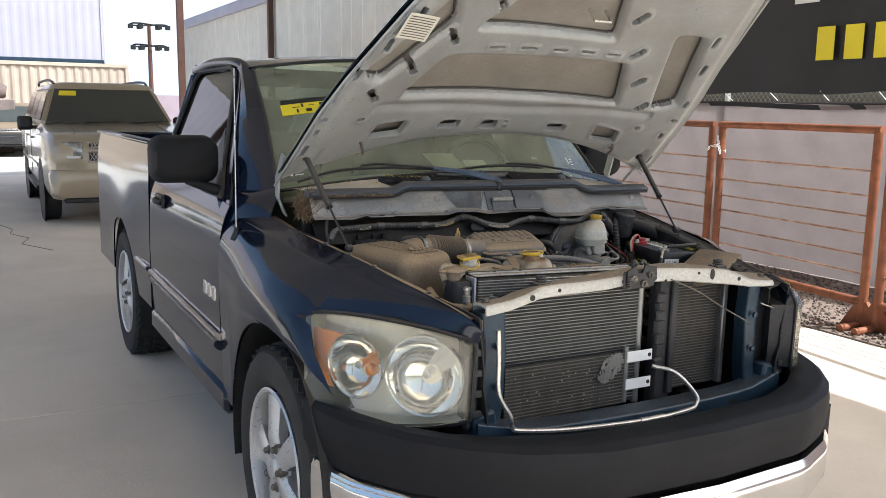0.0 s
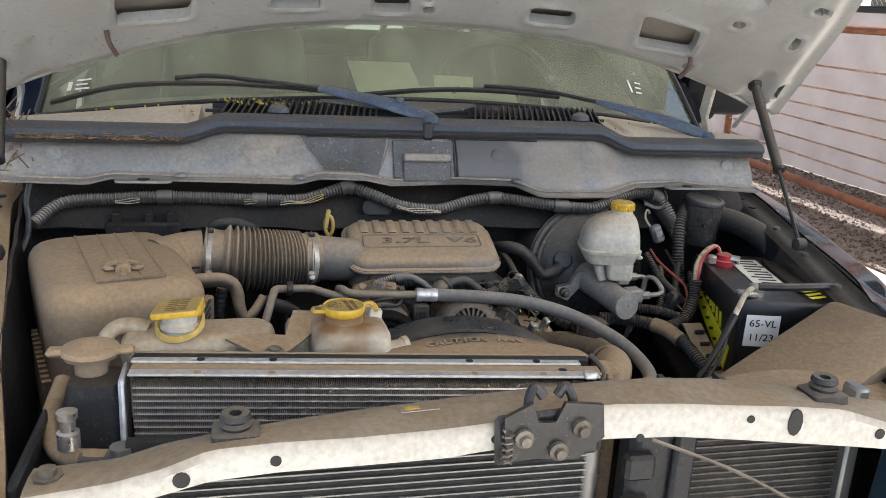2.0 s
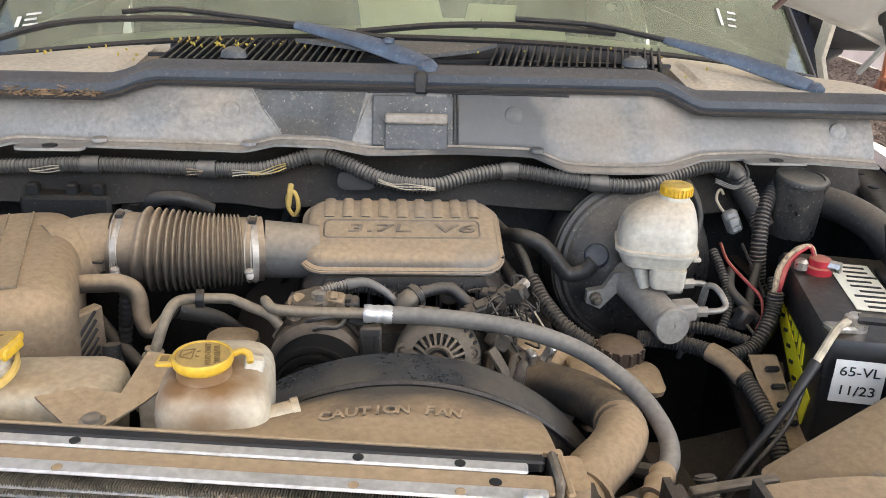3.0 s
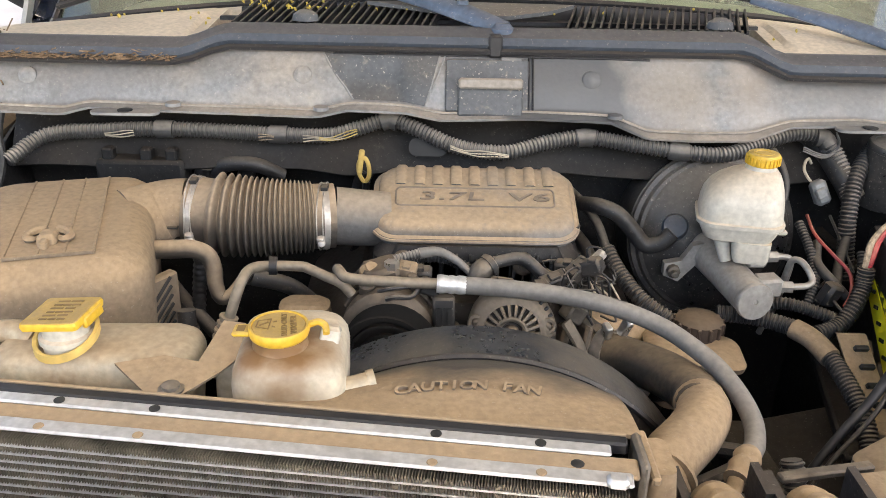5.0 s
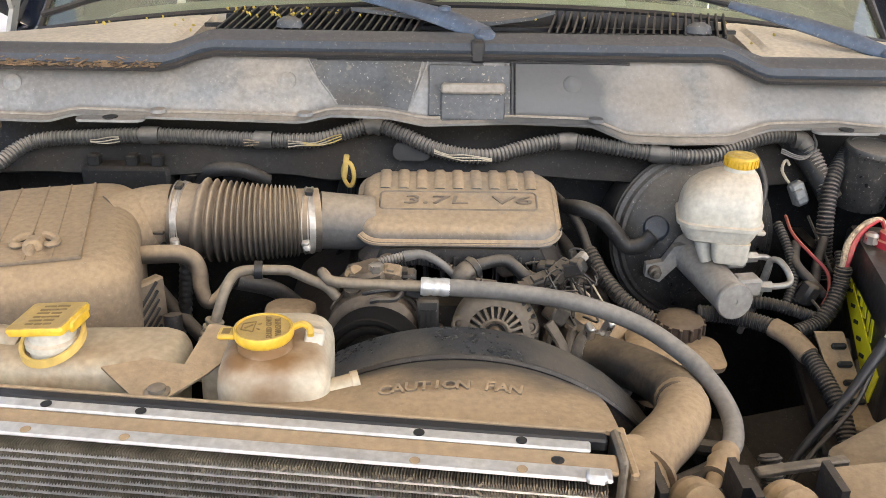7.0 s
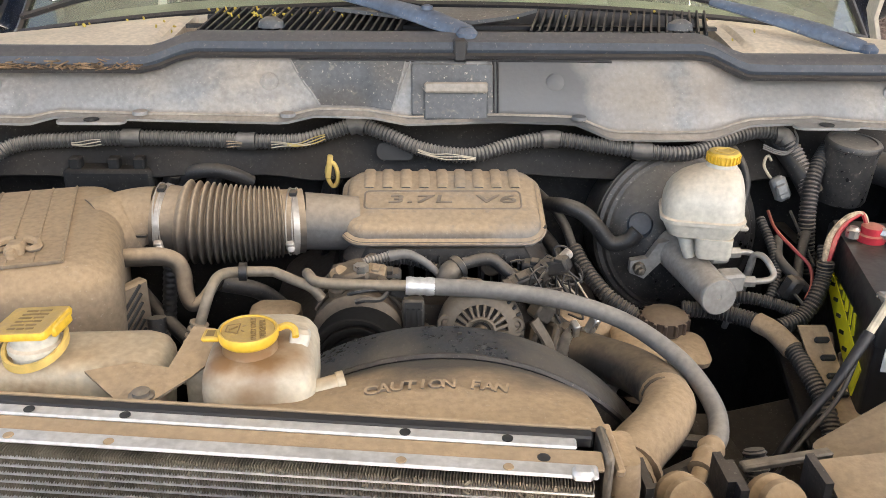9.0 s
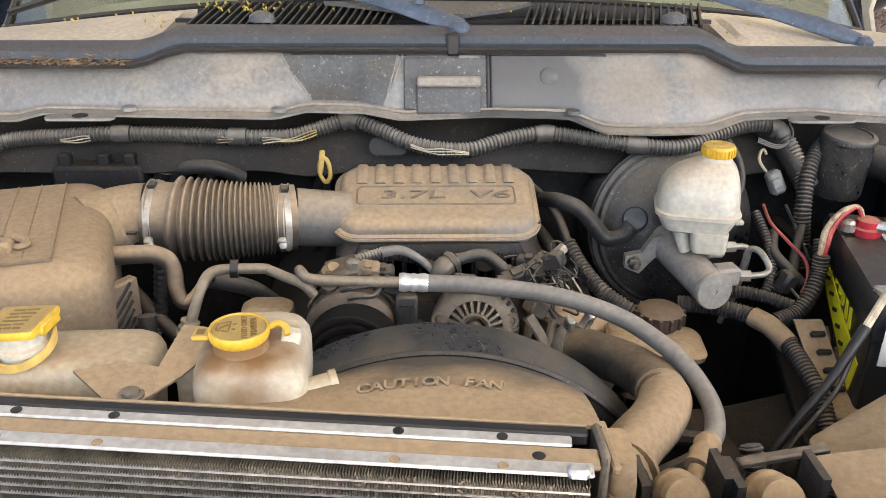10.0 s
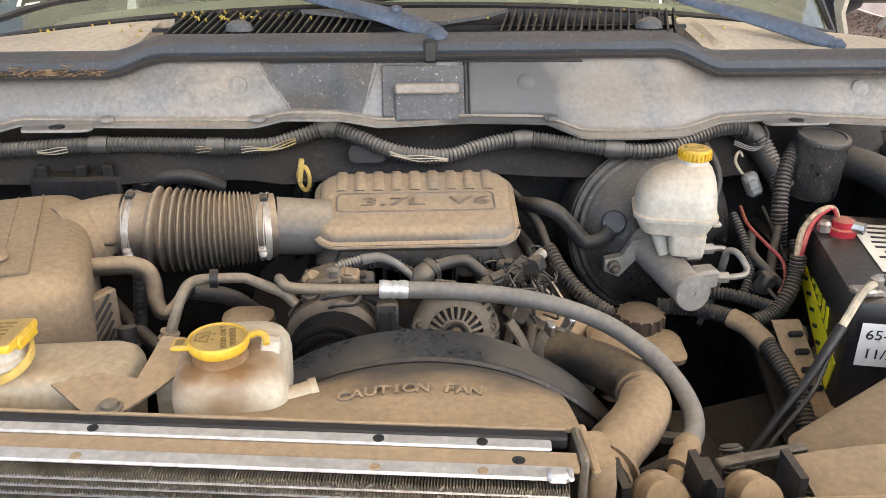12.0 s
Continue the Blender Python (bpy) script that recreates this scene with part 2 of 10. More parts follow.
tc2, dist, rng, nse, mlt, mixc = wn2.new("ShaderNodeTexCoord"), wn2.new("ShaderNodeVectorMath"), wn2.new("ShaderNodeMapRange"), wn2.new("ShaderNodeTexNoise"), wn2.new("ShaderNodeMath"), wn2.new("ShaderNodeMix")
dist.operation, mlt.operation, mixc.data_type = "DISTANCE", "MULTIPLY", "RGBA"
dist.inputs[1].default_value = (-0.228, -0.540, 1.105)
nse.inputs["Scale"].default_value, nse.inputs["Detail"].default_value = 28, 6
rng.inputs[1].default_value, rng.inputs[2].default_value, rng.inputs[3].default_value, rng.inputs[4].default_value = 0.034, 0.070, 1.9, 0.0
wl.new(tc2.outputs["Object"], dist.inputs[0])
wl.new(tc2.outputs["Object"], nse.inputs["Vector"])
wl.new(dist.outputs["Value"], rng.inputs[0])
wl.new(rng.outputs[0], mlt.inputs[0])
wl.new(nse.outputs["Fac"], mlt.inputs[1])
wl.new(mlt.outputs[0], mixc.inputs[0])
wl.new(was, mixc.inputs[6])
mixc.inputs[7].default_value = (0.20, 0.11, 0.045, 1)
wl.new(mixc.outputs[2], wb.inputs["Base Color"])
LID_DUST = surface("dust-caked grey lid plastic", (0.10, 0.098, 0.095), 0.6, 0.0, 0.18, 14, 0.14, 220, dust=1.0, dust_from=0.10, dust_colour=(0.40, 0.295, 0.185), rub=0.45, rub_colour=(0.17, 0.165, 0.16), stain=(0.34, 0.33, 0.315), stain_amount=0.75, stain_scale=11, speck=0.25)
LID_WORN = surface("worn grimy lid edge", (0.22, 0.175, 0.13), 0.6, 0.0, 0.25, 40, 0.2)
CAP_DUST = surface("dust-browned yellow plastic", (0.40, 0.27, 0.08), 0.7, 0.0, 0.15, 60, 0.2, 400, stain=(0.30, 0.22, 0.11), stain_amount=0.8, stain_scale=40)
CAP_PRINT = surface("brown raised print", (0.20, 0.13, 0.045), 0.7, 0.0, 0.1, 40, 0.1)
DIP_YELLOW = surface("dusty faded yellow plastic", (0.58, 0.41, 0.12), 0.6, 0.0, 0.2, 40, 0.1)
CLAMP = surface("worn zinc band", (0.52, 0.50, 0.47), 0.42, 0.6, 0.18, 60, 0.1, dust=0.45, dust_from=0.25)
PIPE_GREY = surface("grey plated pipe", (0.40, 0.39, 0.37), 0.4, 0.6, 0.2, 50, 0.1, dust=0.4, dust_from=0.5)
WHITE_PL = surface("white reservoir plastic", (0.54, 0.52, 0.455), 0.36, 0.0, 0.03, 6, 0.03, dust=0.8, dust_from=0.50, dust_colour=(0.50, 0.40, 0.28), stain=(0.42, 0.33, 0.22), stain_amount=0.22, stain_scale=14)
YELLOW = surface("yellow plastic", (0.66, 0.42, 0.035), 0.42, 0.0, 0.06, 10, 0.05, dust=0.85, dust_from=0.5, dust_colour=(0.44, 0.31, 0.10), rub=0.15, rub_colour=(0.40, 0.27, 0.06))
COWL = surface("weathered grey cowl plastic", (0.215, 0.220, 0.225), 0.42, 0.0, 0.22, 6, 0.12, 180, dust=0.5, dust_from=0.7, stain=(0.42, 0.37, 0.31), stain_amount=0.7, stain_scale=8.0, speck=0.3, rub=0.5, rub_colour=(0.12, 0.12, 0.12))
COWL_DARK = surface("dark speckled cowl plastic", (0.085, 0.09, 0.096), 0.5, 0.0, 0.2, 8, 0.2, 180, dust=0.3, dust_from=0.7, speck=0.8)
COWL_MID = surface("grey speckled cowl plastic", (0.135, 0.142, 0.150), 0.46, 0.0, 0.2, 6, 0.15, 180, dust=0.35, dust_from=0.7, stain=(0.34, 0.31, 0.26), stain_amount=0.55, stain_scale=6, speck=0.45, rub=0.3, rub_colour=(0.085, 0.088, 0.09))
COWL_PALE = surface("pale dust-caked cowl plastic", (0.28, 0.255, 0.225), 0.7, 0.0, 0.2, 12, 0.15, 180, dust=0.5, dust_from=0.6)


def zone(mat, tint, lo, hi, soft, amount):
    """A worn tone across a stretch of the panel's width, with a ragged edge."""
    nt = mat.node_tree
    n, link = nt.nodes, nt.links.new
    b = n["Principled BSDF"]
    was = b.inputs["Base Color"].links[0].from_socket
    tc, no, sep, add = n.new("ShaderNodeTexCoord"), n.new("ShaderNodeTexNoise"), n.new("ShaderNodeSeparateXYZ"), n.new("ShaderNodeMath")
    no.inputs["Scale"].default_value, no.inputs["Detail"].default_value = 14, 8
    link(tc.outputs["Object"], no.inputs["Vector"])
    link(tc.outputs["Object"], sep.inputs[0])
    add.operation, add.inputs[1].default_value = "MULTIPLY_ADD", 0.16
    link(no.outputs["Fac"], add.inputs[0])
    link(sep.outputs[0], add.inputs[2])
    up, down, mul, mix = n.new("ShaderNodeMapRange"), n.new("ShaderNodeMapRange"), n.new("ShaderNodeMath"), n.new("ShaderNodeMix")
    for r, c, a, z in ((up, lo, 0.0, amount), (down, hi, 1.0, 0.0)):
        r.inputs[1].default_value, r.inputs[2].default_value, r.inputs[3].default_value, r.inputs[4].default_value = c + 0.08 - soft, c + 0.08 + soft, a, z
        link(add.outputs[0], r.inputs[0])
    mul.operation, mix.data_type = "MULTIPLY", "RGBA"
    link(up.outputs[0], mul.inputs[0])
    link(down.outputs[0], mul.inputs[1])
    link(mul.outputs[0], mix.inputs[0])
    link(was, mix.inputs[6])
    mix.inputs[7].default_value = (*tint, 1)
    link(mix.outputs[2], b.inputs["Base Color"])


zone(COWL, (0.095, 0.098, 0.102), 0.02, 0.215, 0.03, 0.9)
zone(COWL, (0.34, 0.285, 0.225), 0.24, 0.30, 0.05, 0.55)
zone(COWL, (0.37, 0.305, 0.24), 0.385, 0.42, 0.03, 0.6)
zone(COWL, (0.155, 0.158, 0.16), 0.46, 0.60, 0.06, 0.6)
zone(COWL, (0.15, 0.15, 0.152), -0.62, -0.54, 0.05, 0.55)
SEAL = surface("blue-grey rubber seal", (0.050, 0.062, 0.082), 0.42, 0.0, 0.1, 8, 0.1, dust=0.25, dust_from=0.7, speck=0.25)
WIPER = surface("faded blue-black wiper arm", (0.075, 0.105, 0.16), 0.45, 0.0, 0.2, 20, 0.15, dust=0.25, dust_from=0.75, speck=0.3)
WINDSHIELD = glassy("windscreen glass", (0.72, 0.80, 0.64), 0.93, 0.02, 0.20, (0.70, 0.78, 0.56))
SIDEGLASS = glassy("side glass", (0.30, 0.33, 0.31), 0.96)
LENS = glassy("headlamp lens", (1.0, 0.98, 0.90), 0.96, 0.03, 0.09, (1.0, 0.94, 0.74))
AMBER = surface("amber plastic", (0.95, 0.26, 0.008), 0.25, 0.0, 0.1, 60, 0.4, 200, coat=0.5)
RUST = surface("rusty pipe", (0.27, 0.095, 0.042), 0.6, 0.2, 0.35, 12, 0.25, 120, stain=(0.13, 0.05, 0.03), stain_amount=0.7, stain_scale=6)
CONCRETE = surface("concrete", (0.74, 0.655, 0.545), 0.85, 0.0, 0.06, 0.8, 0.3, 60, stain=(0.46, 0.39, 0.31), stain_amount=0.45, stain_scale=0.6, speck=0.10)
YARD = surface("sun-bleached yard concrete", (0.51, 0.49, 0.45), 0.9, 0.0, 0.08, 0.5, 0.3, 40, stain=(0.38, 0.355, 0.32), stain_amount=0.4, stain_scale=0.3)
GRAVEL = surface("gravel", (0.17, 0.13, 0.105), 0.9, 0.0, 0.3, 12, 0.6, 60)
STONE = surface("gravel stone", (0.20, 0.15, 0.125), 0.85, 0.0, 0.6, 30, 0.4, 90)
CLOTH = surface("mauve-brown fence screen", (0.27, 0.225, 0.215), 0.5, 0.0, 0.14, 4, 0.6, 120, stain=(0.36, 0.31, 0.29), stain_amount=0.35, stain_scale=9)
cn = CLOTH.node_tree.nodes
tl, mx = cn.new("ShaderNodeBsdfTranslucent"), cn.new("ShaderNodeMixShader")
tl.inputs[0].default_value, mx.inputs[0].default_value = (0.26, 0.225, 0.22, 1), 0.35
CLOTH.node_tree.links.new(cn["Principled BSDF"].outputs[0], mx.inputs[1])
CLOTH.node_tree.links.new(tl.outputs[0], mx.inputs[2])
CLOTH.node_tree.links.new(mx.outputs[0], cn["Material Output"].inputs[0])
BANNER = surface("black vinyl banner", (0.018, 0.018, 0.018), 0.5, 0.0, 0.2, 2, 0.1, 60)
ROOFING = surface("grey-cream painted roof sheet", (0.42, 0.40, 0.36), 0.6, 0.0, 0.08, 1.0, 0.1)
SHEET = surface("cream corrugated sheet", (0.66, 0.63, 0.56), 0.5, 0.0, 0.06, 2, 0.1)
BOX_BEIGE = surface("beige container paint", (0.43, 0.355, 0.285), 0.6, 0.0, 0.1, 1.5, 0.1)
BOX_WHITE = surface("pale lavender container paint", (0.34, 0.33, 0.39), 0.6, 0.0, 0.05, 1.0, 0.05)
POSTBROWN = surface("dark brown steel post", (0.07, 0.03, 0.02), 0.6, 0.2, 0.2, 8, 0.2)
GOLD = surface("champagne car paint", (0.42, 0.36, 0.27), 0.32, 0.4, 0.03, 3, 0.0, 400, coat=0.8)
CARWHITE = surface("white car paint", (0.72, 0.74, 0.76), 0.3, 0.0, 0.04, 3, 0.02, coat=0.8)
DARKGLASS = surface("dark car glass", (0.045, 0.05, 0.045), 0.06, 0.0, 0.1, 3, 0.0)
PAPER = surface("paper", (0.78, 0.76, 0.66), 0.8, 0.0, 0.03, 4, 0.05)
STICKER = surface("yellow sticker", (0.86, 0.72, 0.02), 0.5, 0.0, 0.03, 4, 0.03)
INK = surface("black ink", (0.015, 0.015, 0.015), 0.6, 0.0, 0.1, 4, 0.0)
WHITEPAINT = surface("white marking", (0.80, 0.80, 0.78), 0.6, 0.0, 0.04, 9, 0.05)
RED = surface("red plastic", (0.40, 0.022, 0.035), 0.45, 0.0, 0.15, 10, 0.1, dust=0.55, dust_from=0.5)
STRAW = surface("dry pine needles", (0.23, 0.155, 0.09), 0.85, 0.0, 0.7, 60, 0.2)
MOUNTAIN = surface("hazy mountain", (0.25, 0.31, 0.37), 0.95, 0.0, 0.05, 0.01, 0.0)
SEATCLOTH = surface("grey seat cloth", (0.10, 0.095, 0.085), 0.9, 0.0, 0.15, 8, 0.3)


# ---- building helpers ----
def part(name, bm, material, parent, label="", smooth=True):
    bmesh.ops.recalc_face_normals(bm, faces=bm.faces)
    me = bpy.data.meshes.new(name)
    bm.to_mesh(me)
    bm.free()
    me.materials.append(material)
    if smooth:
        me.polygons.foreach_set("use_smooth", [True] * len(me.polygons))
        me.set_sharp_from_angle(angle=radians(38))
    ob = new(name, me)
    ob.parent = parent
    if label:
        ob["label"] = label
    return ob


def shared(name, me, parent, m):
    ob = new(name, me)
    ob.parent = parent
    ob.matrix_basis = m
    return ob


def thing(name, label, category, m=None, group="", kind=""):
    ob = new(name)
    ob.empty_display_size = 0.1
    if m is not None:
        ob.matrix_basis = m
    return tagged(ob, label, category, group, kind)


def box(bm, c, size, bevel=0.0, turn=None, seg=1):
    m = Matrix.Translation(c) @ (turn.to_4x4() if turn else Matrix()) @ Matrix.Diagonal((*size, 1))
    made = bmesh.ops.create_cube(bm, size=1, matrix=m)["verts"]
    if bevel:
        edges = {e for v in made for e in v.link_edges}
        bmesh.ops.bevel(bm, geom=list(edges), offset=bevel, segments=seg, affect="EDGES", profile=0.5)
    return bm


def new_box(c, size, bevel=0.0, turn=None, seg=1):
    return box(bmesh.new(), c, size, bevel, turn, seg)


def turn_of(rx=0, ry=0, rz=0):
    return Euler([radians(a) for a in (rx, ry, rz)]).to_matrix()


def rings(bm, loops, cap=True, closed=True):
    """Skin over loops of equally many points."""
    vs = [[bm.verts.new(p) for p in loop] for loop in loops]
    k = len(loops[0])
    for a, b in zip(vs, vs[1:]):
        for i in range(k if closed else k - 1):
            j = (i + 1) % k
            bm.faces.new((a[i], a[j], b[j], b[i]))
    if cap and closed:
        bm.faces.new(vs[0][::-1])
        bm.faces.new(vs[-1])
    return bm


def smooth_path(pts, n=6):
    """Catmull-Rom points through pts."""
    p = [Vector(q) for q in pts]
    p = [2 * p[0] - p[1], *p, 2 * p[-1] - p[-2]]
    out = []
    for a, b, c, d in zip(p, p[1:], p[2:], p[3:]):
        for i in range(n):
            t = i / n
            out.append(0.5 * (2 * b + (c - a) * t + (2 * a - 5 * b + 4 * c - d) * t * t + (3 * b - a - 3 * c + d) * t ** 3))
    return out + [p[-2]]


def tube(bm, pts, radius, seg=10, n=6, ribs=0.0, pitch=0.006, cap=True, flat=1.0):
    """A round hose along pts; radius a number or one per point; ribs: depth of its corrugation."""
    path = smooth_path(pts, n) if n > 1 else [Vector(q) for q in pts]
    if isinstance(radius, (int, float)):
        rad = [radius] * len(path)
    else:
        rad = list(float(q) for q in np.interp(np.linspace(0, len(pts) - 1, len(path)), range(len(pts)), radius))
    if ribs:
        dist = [0.0]
        for a, b in zip(path, path[1:]):
            dist.append(dist[-1] + (b - a).length)
        steps = max(4, int(dist[-1] / pitch) * 4)
        at = np.linspace(0, dist[-1], steps)
        xyz = [np.interp(at, dist, [q[i] for q in path]) for i in range(3)]
        rad = [r - ribs * (k % 4 in (0, 1)) for k, r in enumerate(float(q) for q in np.interp(at, dist, rad))]
        path = [Vector([float(c) for c in q]) for q in zip(*xyz)]
    side = None
    loops = []
    for i, q in enumerate(path):
        way = (path[min(i + 1, len(path) - 1)] - path[max(i - 1, 0)]).normalized()
        if side is None:
            side = way.orthogonal().normalized()
        side = (side - way * side.dot(way)).normalized()
        up = way.cross(side)
        loops.append([q + rad[i] * (math.cos(a) * side + flat * math.sin(a) * up) for a in (2 * math.pi * k / seg for k in range(seg))])
    return rings(bm, loops, cap)


def new_tube(pts, radius, **kw):
    return tube(bmesh.new(), pts, radius, **kw)


def lathe(bm, profile, m, seg=24, cap=True):
    """Turn (radius, height) rows round the z axis of m."""
    return rings(bm, [[m @ Vector((r * math.cos(a), r * math.sin(a), h)) for a in (2 * math.pi * k / seg for k in range(seg))] for r, h in profile], cap)


def new_lathe(profile, m, seg=24, cap=True):
    return lathe(bmesh.new(), profile, m, seg, cap)


def round_rect(hx, hy, r, k=4):
    r = min(r, hx * 0.99, hy * 0.99)
    out = []
    for cx, cy, a0 in ((hx - r, hy - r, 0), (-hx + r, hy - r, 90), (-hx + r, -hy + r, 180), (hx - r, -hy + r, 270)):
        for i in range(k + 1):
            a = radians(a0 + 90 * i / k)
            out.append((cx + r * math.cos(a), cy + r * math.sin(a)))
    return out


def moulded(bm, m, levels, k=4):
    """A moulded case: levels of (height, half x, half y, corner[, shift x, shift y]) in the frame m."""
    loops = []
    for h, hx, hy, r, *s in levels:
        sx, sy = s if s else (0, 0)
        loops.append([m @ Vector((x + sx, y + sy, h)) for x, y in round_rect(hx, hy, r, k)])
    return rings(bm, loops)


def prism(bm, outline, put, depth):
    """A plate: outline of 2D points, put(x, y, d) gives its place; depth its two levels."""
    return rings(bm, [[put(x, y, d) for x, y in outline] for d in depth])


def sheet(bm, nu, nv, f):
    """A patch f(i/nu, j/nv)."""
    vs = [[bm.verts.new(f(i / nu, j / nv)) for j in range(nv + 1)] for i in range(nu + 1)]
    for i in range(nu):
        for j in range(nv):
            bm.faces.new((vs[i][j], vs[i + 1][j], vs[i + 1][j + 1], vs[i][j + 1]))
    return bm


def thick(bm, t):
    """Give an open patch thickness."""
    bmesh.ops.recalc_face_normals(bm, faces=bm.faces)
    bmesh.ops.solidify(bm, geom=bm.faces[:], thickness=t)
    return bm


def ridge(bm, pts, side, half, high):
    """A low raised strip along pts, its width along side."""
    side = Vector(side).normalized()
    loops = []
    for i, q in enumerate(pts):
        way = (Vector(pts[min(i + 1, len(pts) - 1)]) - Vector(pts[max(i - 1, 0)])).normalized()
        up = side.cross(way).normalized()
        loops.append([Vector(q) + side * a * half + up * b for a, b in ((-1, -0.003), (-1, high * 0.3), (-0.6, high), (0.6, high), (1, high * 0.3), (1, -0.003))])
    return rings(bm, loops)


def letters(name, text, size, depth, m, material, parent, label="", stretch=1.0, bold=0.0):
    """Built-in font, turned into a mesh."""
    cu = bpy.data.curves.new(name, "FONT")
    cu.body, cu.size, cu.extrude, cu.offset = text, size, depth, bold
    cu.align_x, cu.align_y, cu.resolution_u = "CENTER", "CENTER", 3
    tmp = bpy.data.objects.new(name, cu)
    me = bpy.data.meshes.new_from_object(tmp)
    bpy.data.objects.remove(tmp)
    me.transform(m @ Matrix.Diagonal((stretch, 1, 1, 1)))
    me.materials.clear()
    me.materials.append(material)
    ob = new(name, me)
    ob.parent = parent
    if label:
        ob["label"] = label
    return ob


def mirror_x(p):
    return Vector((-0.035 - p[0], p[1], p[2]))


# ---- setting ----
ground = tagged(part("ground", new_box((0, 150, -0.2), (700, 700, 0.38)), YARD, None, smooth=False),
                "wide pale sun-bleached yard ground reaching the horizon", "ground", kind="structure")
SLAB_X, SLAB_Y = (-10.3, -6.2, -2.3, 3.62), (-9.9, -6.2, -2.2, 1.86, 5.9, 10.2, 14.3, 18.4)
floor = thing("floor", "dusty concrete slab floor with sawn joints and faint stains", "concrete floor", kind="structure")
for x0, x1 in zip(SLAB_X, SLAB_X[1:]):
    for y0, y1 in zip(SLAB_Y, SLAB_Y[1:]):
        part("slab", new_box(((x0 + x1) / 2, (y0 + y1) / 2, -0.02), (x1 - x0 - 0.008, y1 - y0 - 0.008, 0.04), 0.003), CONCRETE, floor, smooth=False)

strip = tagged(part("gravel_bed", new_box((5.3, 4, -0.012), (3.3, 30, 0.03)), GRAVEL, None, smooth=False),
               "bed of reddish brown gravel along the fence", "gravel", kind="structure")
rnd = random.Random(4)


def scatter(name, base_verts, base_faces, places, material, parent, label=""):
    """One mesh of many small pieces: places are matrices."""
    k = len(base_verts)
    verts, faces = [], []
    for i, m in enumerate(places):
        verts += [m @ Vector(v) for v in base_verts]
        faces += [tuple(j + i * k for j in f) for f in base_faces]
    me = bpy.data.meshes.new(name)
    me.from_pydata(verts, [], faces)
    me.materials.append(material)
    ob = new(name, me)
    ob.parent = parent
    return tagged(ob, label, kind="stuff")


PEBBLE = [(0, 0, -1), (0.9, 0, -0.2), (0.25, 0.85, -0.3), (-0.75, 0.5, -0.2), (-0.7, -0.55, -0.3), (0.3, -0.85, -0.2), (0.6, 0.4, 0.7), (-0.4, 0.55, 0.75), (-0.5, -0.4, 0.7), (0.4, -0.5, 0.8)]
PEBBLE_F = [(0, 2, 1), (0, 3, 2), (0, 4, 3), (0, 5, 4), (0, 1, 5), (1, 2, 6), (2, 3, 7, 6), (3, 4, 8, 7), (4, 5, 9, 8), (5, 1, 6, 9), (6, 7, 8, 9)]
CUBE = [(-.5, -.5, -.5), (.5, -.5, -.5), (.5, .5, -.5), (-.5, .5, -.5), (-.5, -.5, .5), (.5, -.5, .5), (.5, .5, .5), (-.5, .5, .5)]
CUBE_F = [(3, 2, 1, 0), (4, 5, 6, 7), (0, 1, 5, 4), (1, 2, 6, 5), (2, 3, 7, 6), (3, 0, 4, 7)]
stones = []
for i in range(9000):
    x, y = 3.66 + rnd.random() ** 1.3 * 1.75, rnd.uniform(-1.2, 8.5)
    r = rnd.uniform(0.007, 0.021)
    stones.append(pose(x, y, r * 0.4, rnd.uniform(0, 360), rnd.uniform(0, 360), 0) @ Matrix.Diagonal((r, r * rnd.uniform(0.6, 1), r * 0.7, 1)))
ob = scatter("gravel", PEBBLE, PEBBLE_F, stones, STONE, None, "loose reddish brown and grey gravel stones")
tagged(ob, category="gravel")

# Portable pipe fence
RA, RB = Vector((3.86, 0.0, 0)), Vector((4.32, 4.4, 0))


def on_rail(y, z, off=0.0):
    k = (y - RA.y) / (RB.y - RA.y)
    p = RA.lerp(RB, k)
    return Vector((p.x + off, y, z))


RAIL_Z = (1.185, 1.0, 0.85, 0.72, 0.556, 0.415)


def fence_panel(y0, y1, label):
    fence = thing("pipe_fence_panel", label, "pipe fence", group="rusty pipe fence panels")
    part("top_rail", new_tube([on_rail(y0, 1.485), on_rail((y0 + y1) / 2, 1.487), on_rail(y1, 1.485)], 0.030, seg=14), RUST, fence, "rust orange round top pipe")
    part("bottom_rail", new_tube([on_rail(y0, 0.20), on_rail(y1, 0.20)], 0.033, seg=12, n=1), RUST, fence)
    for y in (y0 + 0.03, y1 - 0.03):
        part("post", new_tube([on_rail(y, 0.03), on_rail(y, 1.47)], 0.034, seg=12, n=1), RUST, fence)
    for z in RAIL_Z:
        part("rod", new_tube([on_rail(y0, z), on_rail(y1, z)], 0.0085, seg=8, n=1), RODMETAL, fence, "thin weathered steel rod")
    for y in (y0 + 0.03, y1 - 0.03):
        bm = bmesh.new()
        c = on_rail(y, 0)
        prism(bm, [(-0.17, 0.0), (0.17, 0.0), (0.04, 0.21), (-0.04, 0.21)], lambda a, b, d: Vector((c.x + d, c.y + a, b)), (-0.02, 0.02))
        part("foot", bm, RUST, fence)
        part("skid", new_tube([c + Vector((-0.25, 0, 0.03)), c + Vector((0.3, 0, 0.03))], 0.028, seg=10, n=1), RUST, fence)
    return fence


